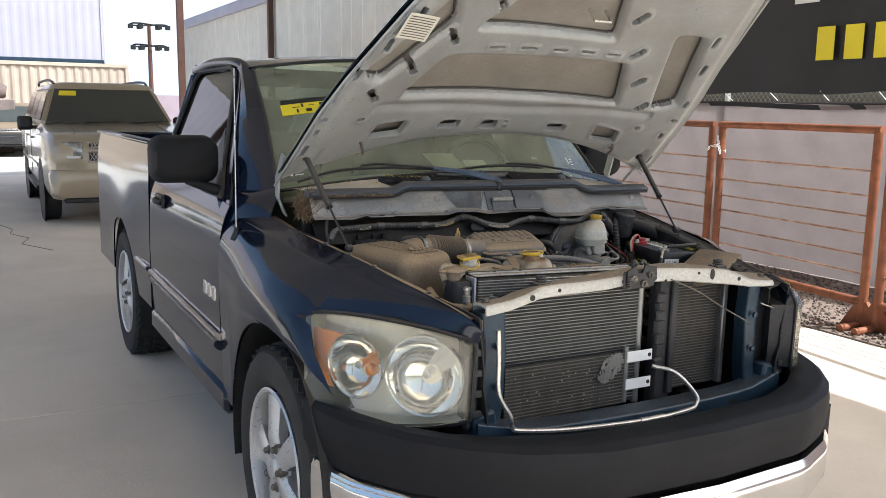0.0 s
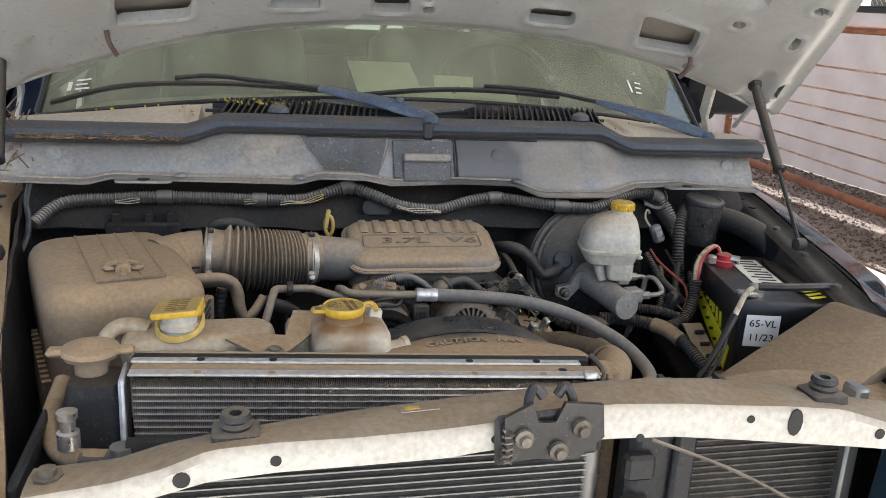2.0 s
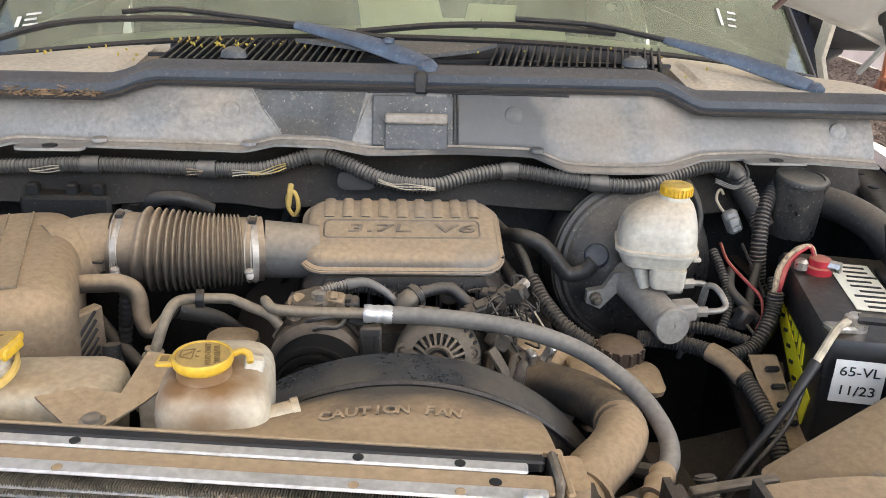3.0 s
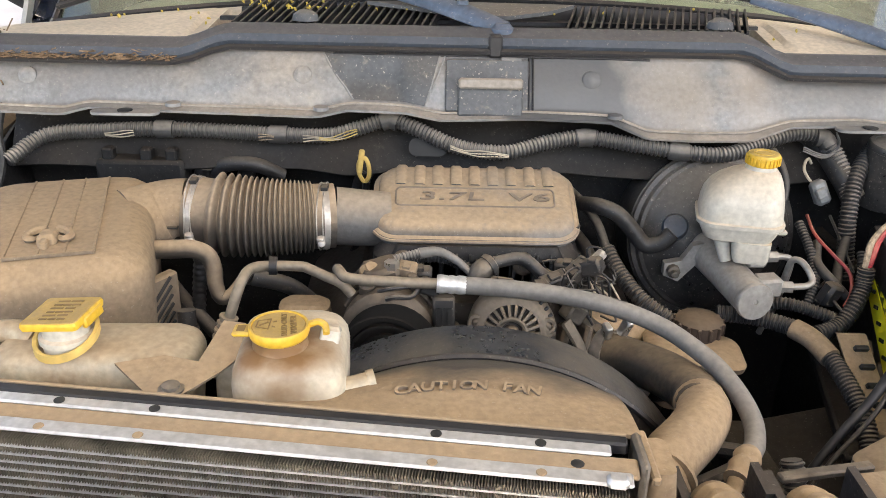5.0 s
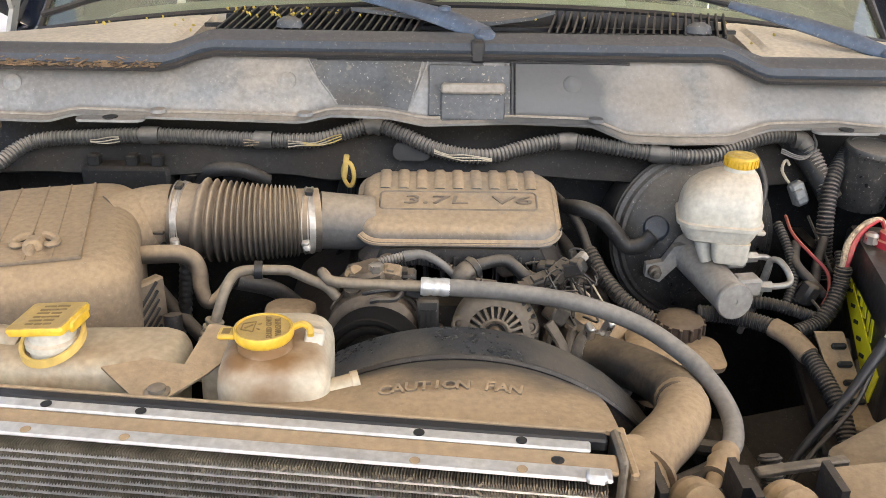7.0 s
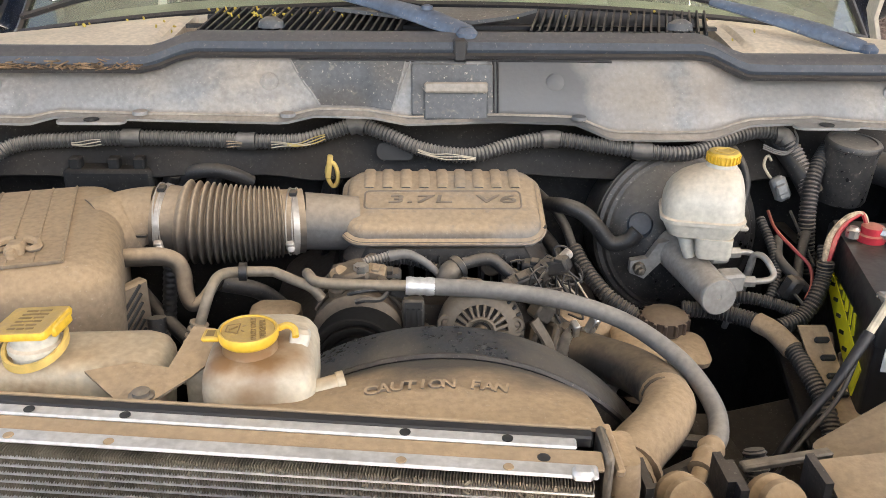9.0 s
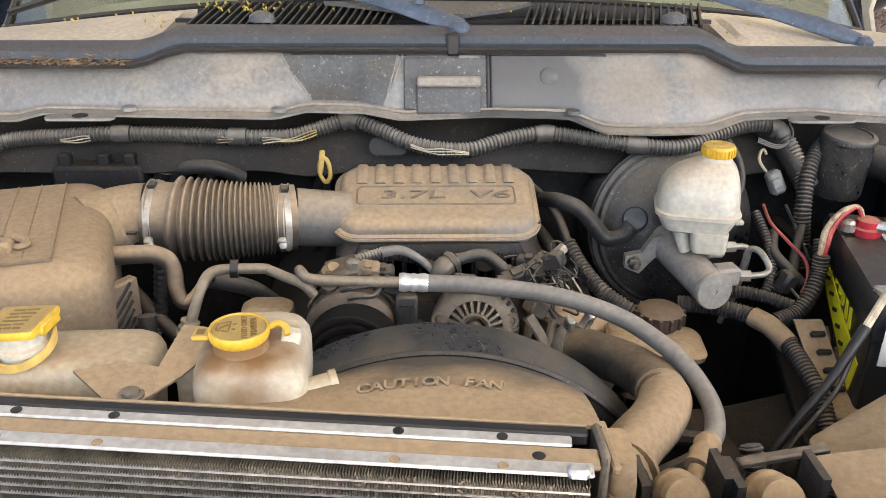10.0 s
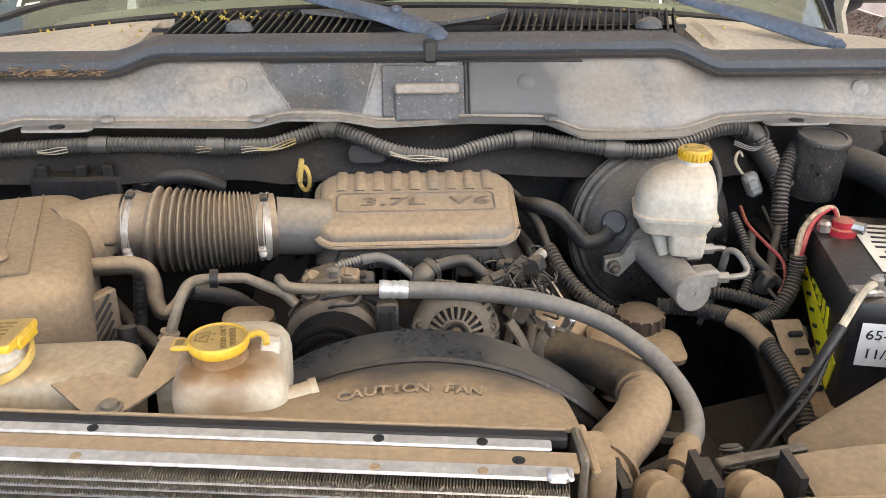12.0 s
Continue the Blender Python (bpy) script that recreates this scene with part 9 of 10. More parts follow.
part("flange", prism(bmesh.new(), [(-0.075, -0.030), (-0.052, -0.040), (-0.028, -0.012), (0.03, -0.016), (0.06, 0.0), (0.06, 0.026), (0.0, 0.030), (-0.035, 0.020), (-0.050, -0.005), (-0.075, -0.010)], lambda a, b, d: Vector((0.345 + a, -0.070 + d, 1.006 + b)), (-0.010, 0.004)), PALECAST, mc)
for x, z in ((0.283, 0.986), (0.395, 1.018)):
    part("flange_nut", new_lathe([(0.010, 0), (0.010, 0.010), (0.0055, 0.011), (0.0055, 0.020), (0.002, 0.021)], Matrix.Translation((x, -0.080, z)) @ turn_of(90, 0, 0).to_4x4(), 8), DULL, mc)
part("port_block", new_box((0.392, -0.172, 1.008), (0.036, 0.030, 0.028), 0.004, turn_of(0, 0, 8)), PALECAST, mc)
part("port_block", new_box((0.388, -0.120, 1.028), (0.030, 0.030, 0.026), 0.004, turn_of(0, 0, 8)), PALECAST, mc)
RES = Matrix.Translation((0.357, -0.114, 0)) @ turn_of(0, 0, -13).to_4x4()
resv = part("fluid_reservoir", moulded(bmesh.new(), RES, [(1.062, 0.040, 0.036, 0.016), (1.066, 0.047, 0.043, 0.020), (1.080, 0.054, 0.048, 0.024), (1.0865, 0.0555, 0.0495, 0.026), (1.088, 0.0600, 0.0540, 0.028), (1.0935, 0.0605, 0.0545, 0.028), (1.0955, 0.0575, 0.0515, 0.028), (1.112, 0.0565, 0.0505, 0.030), (1.126, 0.0545, 0.0480, 0.032, 0.001, 0), (1.138, 0.0505, 0.0440, 0.032, 0.003, 0.001), (1.148, 0.0440, 0.0385, 0.030, 0.007, 0.002), (1.156, 0.0355, 0.0315, 0.026, 0.012, 0.002), (1.161, 0.0275, 0.0255, 0.022, 0.016, 0.002), (1.164, 0.0215, 0.0215, 0.020, 0.019, 0.002), (1.172, 0.0195, 0.0195, 0.018, 0.020, 0.002)], 7), WHITE_PL, truck, "milky white brake fluid reservoir")
part("lower_cell", moulded(bmesh.new(), RES, [(1.034, 0.022, 0.020, 0.006, 0.020, -0.022), (1.040, 0.025, 0.023, 0.008, 0.020, -0.022), (1.066, 0.027, 0.025, 0.010, 0.019, -0.020)], 5), WHITE_PL, resv)
part("outlet", new_tube([RES @ Vector((-0.022, -0.014, 1.068)), RES @ Vector((-0.018, -0.018, 1.052)), RES @ Vector((-0.010, -0.022, 1.028))], [0.013, 0.011, 0.009], seg=12), WHITE_PL, resv)
part("side_clip", new_box(RES @ Vector((0.060, -0.012, 1.076)), (0.014, 0.012, 0.007), 0.002), WHITE_PL, resv)
CM = RES @ Matrix.Translation((0.020, 0.002, 1.169))
capm = part("reservoir_cap", new_lathe([(0.0205, 0), (0.0222, 0.002), (0.0228, 0.013), (0.0212, 0.0165), (0.019, 0.0175), (0.014, 0.0172), (0.0135, 0.0182), (0.0105, 0.0182), (0.010, 0.0172), (0.001, 0.0172)], CM, 32), YELLOW, resv, "yellow brake fluid cap")
for k in range(26):
    a = 2 * math.pi * k / 26
    part("cap_rib", new_box(CM @ Vector((0.0228 * math.cos(a), 0.0228 * math.sin(a), 0.0075)), (0.0025, 0.0025, 0.011), 0, turn_of(0, 0, math.degrees(a) - 13)), YELLOW, capm, smooth=False)
part("brake_pipe", new_tube([(0.402, -0.124, 1.030), (0.422, -0.124, 1.031), (0.436, -0.123, 1.029), (0.442, -0.122, 1.022), (0.442, -0.12, 1.0), (0.438, -0.11, 0.95), (0.432, -0.10, 0.90)], 0.0048, seg=10), PIPE_GREY, mc, "bright bent brake pipe")
part("brake_pipe", new_tube([(0.408, -0.176, 1.008), (0.432, -0.180, 1.010), (0.448, -0.180, 1.013), (0.454, -0.174, 1.019), (0.450, -0.160, 1.030), (0.443, -0.148, 1.036), (0.436, -0.138, 1.030), (0.434, -0.13, 1.00), (0.430, -0.115, 0.94), (0.425, -0.10, 0.89)], 0.0048, seg=10), PIPE_GREY, mc, "bright bent brake pipe")
for a, b in (((0.404, -0.124, 1.030), (0.420, -0.124, 1.031)), ((0.410, -0.176, 1.008), (0.426, -0.179, 1.009))):
    part("pipe_nut", new_tube([a, b], 0.0085, seg=6, n=1), PIPE_GREY, mc)
part("sensor_hose", new_tube([(0.440, 0.012, 1.150), (0.446, -0.015, 1.135), (0.452, -0.030, 1.110), (0.446, -0.045, 1.085), (0.424, -0.070, 1.072), (0.41, -0.085, 1.070)], 0.0062, seg=10), RUBBER, truck, "thin black hose beside the reservoir")

# ---- battery corner ----
BAT = Matrix.Translation((0.634, -0.238, 0.872)) @ turn_of(0, 0, -13).to_4x4()
bat = part("battery", moulded(bmesh.new(), BAT, [(0, 0.093, 0.152, 0.008), (0.135, 0.094, 0.153, 0.008), (0.138, 0.096, 0.155, 0.008), (0.182, 0.096, 0.155, 0.008), (0.190, 0.092, 0.151, 0.008)], 2), surface("black battery plastic", (0.014, 0.014, 0.015), 0.4, 0, 0.15, 10, 0.1, dust=0.12, dust_from=0.6), truck, "black car battery with yellow side panel and label")
LIME = surface("lime yellow print", (0.72, 0.66, 0.02), 0.4)
part("side_panel", prism(bmesh.new(), [(-0.150, 0.118), (0.085, 0.040), (0.098, 0.088), (-0.135, 0.142)], lambda a, b, d: BAT @ Vector((-0.0935 - d, -a - 0.03, b)), (0, 0.002)), LIME, bat, "lime yellow printed panel")
for a, b, h, w in ((-0.148, 0.166, 0.036, 0.018), (-0.122, 0.158, 0.024, 0.015), (-0.098, 0.155, 0.034, 0.008), (-0.080, 0.148, 0.024, 0.015), (-0.056, 0.142, 0.022, 0.013), (-0.034, 0.136, 0.022, 0.012), (-0.014, 0.130, 0.024, 0.014), (0.010, 0.127, 0.034, 0.010), (0.032, 0.120, 0.030, 0.010)):
    part("print_bar", new_box(BAT @ Vector((-0.0946, -a - 0.03, b)), (0.002, w, h), 0.0, BAT.to_3x3() @ turn_of(-14, 0, 0)), LIME, bat, "lime yellow printed bar", smooth=False)
for k in range(5):
    part("print_bar", new_box(BAT @ Vector((-0.0962, 0.06 - 0.028 * k, 0.122 - 0.0115 * k)), (0.002, 0.018, 0.005), 0.0, BAT.to_3x3() @ turn_of(-18, 0, 0)), INK, bat, smooth=False)
lab = part("date_label", new_box(BAT @ Vector((-0.050, -0.1545, 0.134)), (0.062, 0.002, 0.060), 0.0, BAT.to_3x3()), WHITEPAINT, bat, "white date label", smooth=False)
for text, z in (("65-VL", 0.148), ("11/23", 0.121)):
    letters("printed_text", text, 0.019, 0.0003, BAT @ Matrix.Translation((-0.050, -0.1562, z)) @ turn_of(90, 0, 0).to_4x4(), INK, lab, stretch=1.1)
top = part("top_label", new_box(BAT @ Vector((-0.005, 0.03, 0.1915)), (0.06, 0.17, 0.001), 0, BAT.to_3x3()), PAPER, bat, "pale printed top label", smooth=False)
for k in range(9):
    part("print_bar", new_box(BAT @ Vector((-0.005 + 0.004 * (k % 3), 0.10 - 0.018 * k, 0.1925)), (0.042 - 0.008 * (k % 2), 0.006, 0.0006), 0, BAT.to_3x3()), INK, top, smooth=False)
part("vent_cover", new_box(BAT @ Vector((0.055, 0.0, 0.193)), (0.05, 0.20, 0.008), 0.003, BAT.to_3x3()), BLACK, bat)
for k in range(3):
    part("corner_stripe", new_box(BAT @ Vector((0.055, -0.10 - 0.018 * k, 0.1985)), (0.05, 0.008, 0.001), 0, BAT.to_3x3() @ turn_of(0, 0, 25)), LIME, bat, smooth=False)
pos = part("positive_terminal", new_lathe([(0.020, 0), (0.020, 0.010), (0.016, 0.012), (0.016, 0.022), (0.010, 0.025)], BAT @ Matrix.Translation((-0.055, 0.075, 0.190)), 18), RED, bat, "red battery terminal")
part("terminal_bolt", new_lathe([(0.010, 0), (0.010, 0.012), (0.006, 0.016)], BAT @ Matrix.Translation((-0.082, 0.070, 0.195)), 8), STEEL, pos)
part("terminal_bolt", new_lathe([(0.009, 0), (0.009, 0.03)], BAT @ Matrix.Translation((-0.055, 0.075, 0.205)) @ turn_of(90, 0, 60).to_4x4(), 8), STEEL, pos)
neg = part("negative_terminal", new_lathe([(0.016, 0), (0.016, 0.010), (0.011, 0.012), (0.010, 0.020)], BAT @ Matrix.Translation((-0.055, -0.115, 0.190)), 16), STEEL, bat, "bare lead terminal")
part("clamp", new_box(BAT @ Vector((-0.075, -0.130, 0.196)), (0.05, 0.022, 0.010), 0.003, BAT.to_3x3() @ turn_of(0, 10, 30)), STEEL, neg)
part("clamp_bolt", new_lathe([(0.009, 0), (0.009, 0.010), (0.004, 0.012)], BAT @ Matrix.Translation((-0.065, -0.125, 0.202)), 6), STEEL, neg)
q = BAT @ Vector((-0.095, -0.142, 0.192))
for k in range(3):
    w = Vector((0.002 * k, 0.003 * k, -0.002 * k))
    part("lead_strap", new_tube([BAT @ Vector((-0.055, -0.115, 0.205)) + w, q + Vector((0.01, -0.006, 0.012)) + w, (0.490, -0.385, 1.052), (0.480, -0.392, 1.040)], 0.0052, seg=8), WIRE_PALE, bat, "bare corroded lead strap")
part("negative_cable", new_tube([(0.482, -0.391, 1.043), (0.465, -0.402, 1.022), (0.435, -0.420, 0.985), (0.395, -0.440, 0.945), (0.362, -0.455, 0.90), (0.345, -0.46, 0.84)], [0.0075, 0.0070, 0.0058, 0.0054, 0.0054, 0.0054], seg=12), SOFTBLACK, truck, "black battery cable")
part("negative_cable", new_tube([(0.470, -0.400, 1.025), (0.440, -0.428, 0.975), (0.385, -0.455, 0.92), (0.345, -0.475, 0.86)], 0.0030, seg=8), RUBBER, truck)
part("negative_cable", new_tube([BAT @ Vector((-0.055, -0.12, 0.207)), BAT @ Vector((0.0, -0.13, 0.212)), BAT @ Vector((0.07, -0.12, 0.214)), (0.752, -0.31, 1.06)], 0.0075, seg=8), RUBBER, truck, "grey cable across the battery top")
q = BAT @ Vector((-0.060, 0.075, 0.205))
for k, mat in enumerate((BRAID, BRAID, RED, BRAID)):
    w = Vector((0.0045 * (k - 1.5), 0.002 * (k % 2), 0.003 * (k % 2)))
    part("positive_cable", new_tube([q, (0.588, -0.136, 1.096), Vector((0.572, -0.138, 1.092)) + w, Vector((0.5576, -0.142, 1.082)) + w, Vector((0.5434, -0.150, 1.064)) + w, Vector((0.533, -0.165, 1.0414)) + w * 0.7, (0.529, -0.170, 1.012)], 0.0034, seg=8, n=8), mat if k != 3 else RED, truck, "red and braided battery leads")
part("branch_loom", new_tube([(0.531, -0.167, 1.036), (0.529, -0.172, 1.010), (0.514, -0.190, 0.985), (0.490, -0.205, 0.962), (0.454, -0.220, 0.956)], 0.0125, seg=12, ribs=0.0018, pitch=0.0055), HALF, truck, "dusty corrugated branch loom")
part("branch_loom", new_tube([(0.330, -0.165, 0.958), (0.370, -0.172, 0.958), (0.410, -0.190, 0.957), (0.440, -0.222, 0.956), (0.455, -0.265, 0.948), (0.462, -0.315, 0.935), (0.468, -0.36, 0.912), (0.465, -0.41, 0.87), (0.455, -0.45, 0.80)], 0.0128, seg=12, ribs=0.0018, pitch=0.0055), HALF, truck, "dusty corrugated branch loom")
part("loom_tape", new_tube([(0.428, -0.206, 0.957), (0.444, -0.232, 0.955), (0.456, -0.268, 0.947)], 0.0150, seg=12), TAN, truck, "torn tan tape wrap")
part("branch_loom", new_tube([(0.402, -0.150, 0.968), (0.430, -0.165, 0.975), (0.462, -0.180, 0.972), (0.490, -0.19, 0.965)], 0.010, seg=10, ribs=0.0015, pitch=0.005), HALF, truck)
part("branch_loom", new_tube([(0.30, -0.53, 0.98), (0.305, -0.55, 0.94), (0.30, -0.57, 0.88)], 0.013, seg=10, ribs=0.002, pitch=0.006), RUBBER, truck)
for k, pts in enumerate((((0.548, -0.06, 1.04), (0.525, -0.10, 1.01), (0.505, -0.14, 0.99), (0.470, -0.16, 0.975)), ((0.555, -0.10, 1.03), (0.548, -0.13, 1.00), (0.520, -0.17, 0.975), (0.490, -0.20, 0.965)), ((0.50, -0.07, 1.03), (0.482, -0.12, 1.02), (0.495, -0.15, 1.005), (0.515, -0.16, 0.985)), ((0.47, -0.06, 1.06), (0.478, -0.10, 1.03), (0.475, -0.14, 1.00), (0.455, -0.17, 0.97)))):
    part("corner_hose", new_tube(pts, 0.0075, seg=10, ribs=0.0012 if k % 2 else 0, pitch=0.005), RUBBER, truck, "black hose in the battery corner")
plug = part("corner_plug", new_box((0.488, -0.165, 0.992), (0.026, 0.022, 0.036), 0.005, turn_of(10, 20, 20)), HALF, truck, "dusty wire plug")
# angled tray bracket with open slots
part("tray_bracket", prism(bmesh.new(), [(0.0, 0.0), (0.040, 0.0), (0.050, 0.16), (0.012, 0.16)], lambda a, b, d: Vector((0.468 + a, -0.248 - 0.55 * b + d, 0.972 - 0.44 * b)), (0.0, 0.006)), TAN, truck, "dusty slotted battery tray bracket")
for k in range(4):
    part("bracket_slot", new_box((0.494 + 0.003 * k, -0.268 - 0.020 * k, 0.963 - 0.0165 * k), (0.020, 0.008, 0.008), 0.002, turn_of(38, 0, 0)), INK, truck, smooth=False)
part("red_wire", new_tube([(0.492, -0.035, 1.062), (0.486, -0.085, 1.052), (0.503, -0.118, 1.034), (0.522, -0.140, 1.015), (0.518, -0.165, 0.995), (0.505, -0.18, 0.98)], 0.0026, seg=6), RED, truck, "thin red wire")
for pts, mat in ((((0.503, 0.0, 1.105), (0.4968, 0.0, 1.1117), (0.4885, 0.0, 1.125), (0.4890, 0.0, 1.1375), (0.495, 0.004, 1.1400), (0.501, 0.006, 1.1320)), WIRE_PALE), (((0.53, -0.03, 1.06), (0.538, -0.07, 1.03), (0.545, -0.11, 1.0)), RUBBER), (((0.50, -0.13, 1.0), (0.47, -0.15, 0.985), (0.455, -0.16, 0.97)), RUBBER), (((0.51, -0.12, 1.0), (0.49, -0.16, 0.99), (0.5, -0.2, 0.975)), HALF)):
    part("thin_wire", new_tube(pts, 0.0024, seg=6), mat, truck)
cn = part("connector", new_box((0.517, -0.008, 1.090), (0.024, 0.020, 0.040), 0.005, turn_of(-15, -22, 10)), surface("pale grey plastic", (0.22, 0.23, 0.235), 0.5, dust=0.3, dust_from=0.6), truck, "pale grey wire connector")
part("connector_rib", new_box((0.515, -0.019, 1.092), (0.017, 0.008, 0.016), 0.002, turn_of(-15, -22, 10)), cn.data.materials[0], cn, smooth=False)
part("foil_hose", new_tube([(0.50, 0.05, 1.17), (0.525, 0.03, 1.15), (0.548, -0.005, 1.115), (0.565, -0.02, 1.085)], [0.016, 0.017, 0.018, 0.018], seg=12), HALF, truck, "taped hose end")
for k in range(3):
    part("thin_wire", new_tube([(0.4816, 0.0, 1.160 - 0.003 * k), (0.5104, -0.003 * k, 1.149 - 0.002 * k), (0.5300, 0.0, 1.1518), (0.5355, 0.003 * k, 1.168), (0.5269, 0.0, 1.184)], 0.0013, seg=5), HOSE_GREY, truck)
part("vacuum_can", new_lathe([(0.040, 0), (0.0425, 0.006), (0.0405, 0.084), (0.0405, 0.088), (0.0425, 0.089), (0.0425, 0.096), (0.0405, 0.099), (0.034, 0.100), (0.033, 0.098), (0.002, 0.098)], Matrix.Translation((0.6155, 0.0, 1.072)) @ turn_of(6, 3, 0).to_4x4(), 30), DRUM, truck, "black cylindrical canister")
part("ribbed_hose", new_tube([(0.628, 0.06, 1.155), (0.60, 0.025, 1.15), (0.562, -0.02, 1.12), (0.548, -0.05, 1.07), (0.55, -0.06, 1.02), (0.555, -0.07, 0.97)], 0.0135, seg=12, ribs=0.002, pitch=0.006), RUBBER, truck, "corrugated black hose")
part("duct_hose", new_tube([(0.66, 0.03, 1.12), (0.70, -0.01, 1.115), (0.73, -0.06, 1.10), (0.745, -0.10, 1.075)], 0.027, seg=14), RUBBER, truck, "taped black duct")
part("cable_bunch", new_tube([(0.755, -0.27, 1.05), (0.745, -0.22, 1.075), (0.735, -0.18, 1.07), (0.74, -0.10, 1.05)], 0.010, seg=10), RUBBER, truck)
tray = part("battery_tray", new_box((0.525, -0.265, 0.90), (0.045, 0.24, 0.014), 0.003, turn_of(0, 0, -13)), TAN, truck, "dusty battery tray edge with bracket")
for y in (-0.20, -0.26, -0.32):
    part("tray_clip", new_box((0.545, y, 0.915), (0.035, 0.035, 0.03), 0.006, turn_of(20, 10, -13)), DULL, tray)
part("tray_base", new_box((0.62, -0.22, 0.85), (0.26, 0.36, 0.02), 0.004, turn_of(0, 0, -13)), BAY, tray)
# fuse box lid leaning over
LID = Matrix.Translation((0.540, -0.552, 1.016)) @ turn_of(0, -17, 20).to_4x4()
lid = part("fuse_box", moulded(bmesh.new(), LID, [(-0.045, 0.150, 0.075, 0.01), (0.0, 0.165, 0.088, 0.012), (0.014, 0.163, 0.086, 0.012), (0.020, 0.155, 0.078, 0.012)], 3), LID_TAN, truck, "dusty fuse box with printed lid")
for i in range(4):
    for j in range(3):
        part("print_bar", new_box(LID @ Vector((-0.142 + 0.021 * i, -0.050 + 0.026 * j, 0.0204)), (0.013, 0.012, 0.0008), 0, LID.to_3x3()), DULL, lid, smooth=False)
part("lid_clip", new_box(LID @ Vector((-0.168, -0.02, 0.0)), (0.012, 0.03, 0.03), 0.003, LID.to_3x3()), TAN, lid)
part("lid_end", new_box((0.680, -0.475, 0.985), (0.10, 0.15, 0.11), 0.012, turn_of(0, -20, 20)), BLACK, lid, "black fuse box end")
part("lid_latch", new_box((0.665, -0.555, 1.015), (0.05, 0.012, 0.03), 0.003, turn_of(0, -20, 20)), BLACK, lid)
part("plastic_shield", thick(sheet(bmesh.new(), 12, 6, lambda u, v: Vector((0.32 + 0.33 * u, -0.62 - 0.12 * v, 1.035 - 0.01 * u + 0.012 * math.sin(u * 5) - 0.02 * v))), 0.004), LID_TAN, truck, "dusty plastic panel behind the tie bar")
for x, y, z, w in ((0.182, -0.646, 1.0, 0.042), (0.268, -0.650, 1.0, 0.044)):
    br = part("bracket", prism(bmesh.new(), [(-w, 0.0), (w, 0.0), (w, 0.046), (w - 0.008, 0.046), (w - 0.008, 0.010), (-w + 0.008, 0.010), (-w + 0.008, 0.046), (-w, 0.046)], lambda a, b, d: Vector((x + a, y + d + 0.1 * a, z + b)), (-0.022, 0.022)), BLACK, truck, "black mount bracket with bush")
    part("bracket_floor", new_box((x, y - 0.004, z + 0.004), (2 * w, 0.07, 0.006), 0.002), BLACK, br)
    part("rubber_bush", new_lathe([(0.020, -0.026), (0.024, -0.016), (0.024, -0.008), (0.018, -0.002), (0.018, 0.002), (0.023, 0.008), (0.021, 0.016), (0.002, 0.019)], Matrix.Translation((x + 0.002, y - 0.006, z + 0.016)) @ turn_of(62, 0, 4).to_4x4(), 24), TAN, br)
part("rail_bar", new_box((0.30, -0.60, 1.02), (0.10, 0.012, 0.008), 0.002, turn_of(0, 0, 12)), DULL, truck)
part("inner_liner", new_box((0.40, -0.36, 0.74), (0.30, 0.34, 0.012), 0.004, turn_of(18, -14, 0)), BAY, truck, "dusty plastic liner deep in the bay")
part("frame_horn", new_box((0.36, -0.42, 0.80), (0.07, 0.34, 0.05), 0.010, turn_of(6, 8, 10)), BAY, truck)
# antenna
ant = part("antenna", new_lathe([(0.024, 0), (0.020, 0.012), (0.010, 0.030), (0.007, 0.045)], Matrix.Translation((-0.972, 0.33, 1.088)), 14), BLACK, truck, "thin steel whip antenna on a black base")
part("mast", new_tube([(-0.972, 0.33, 1.12), (-0.965, 0.36, 1.50), (-0.961, 0.375, 1.72)], 0.0022, seg=6, n=2), STEEL, ant)

# ---- other vehicles in the yard ----
CARLENS = surface("car lamp lens", (0.32, 0.32, 0.31), 0.12, 0.5, 0.5, 25, 0.2, coat=0.6)


def road_wheel(name, parent, x, y, r, side):
    m = Matrix.Translation((x, y, r)) @ turn_of(0, 90 * side, 0).to_4x4()
    w = part(name, new_lathe([(r * 0.62, -0.20), (r * 0.95, -0.21), (r, -0.18), (r, -0.02), (r * 0.96, 0.005), (r * 0.80, 0.012), (r * 0.62, 0.0)], m, 28, cap=False), TYRE, parent)
    for h in (-0.155, -0.105, -0.055):
        part("tread_groove", new_lathe([(r * 1.001, h - 0.006), (r * 1.003, h - 0.006), (r * 1.003, h + 0.006), (r * 1.001, h + 0.006)], m, 28, cap=False), INK, w)
    part("rim", new_lathe([(r * 0.63, 0.0), (r * 0.60, 0.006), (r * 0.55, -0.02), (r * 0.25, -0.005), (r * 0.12, 0.0)], m, 24), ALLOY, w)
    for k in range(6):
        a = math.pi * k / 3
        part("spoke", new_box(m @ (Matrix.Rotation(a, 3, "Z") @ Vector((r * 0.36, 0, -0.004))), (r * 0.46, r * 0.14, 0.02), 0.004, m.to_3x3() @ Matrix.Rotation(a, 3, "Z")), ALLOY, w)
    return w


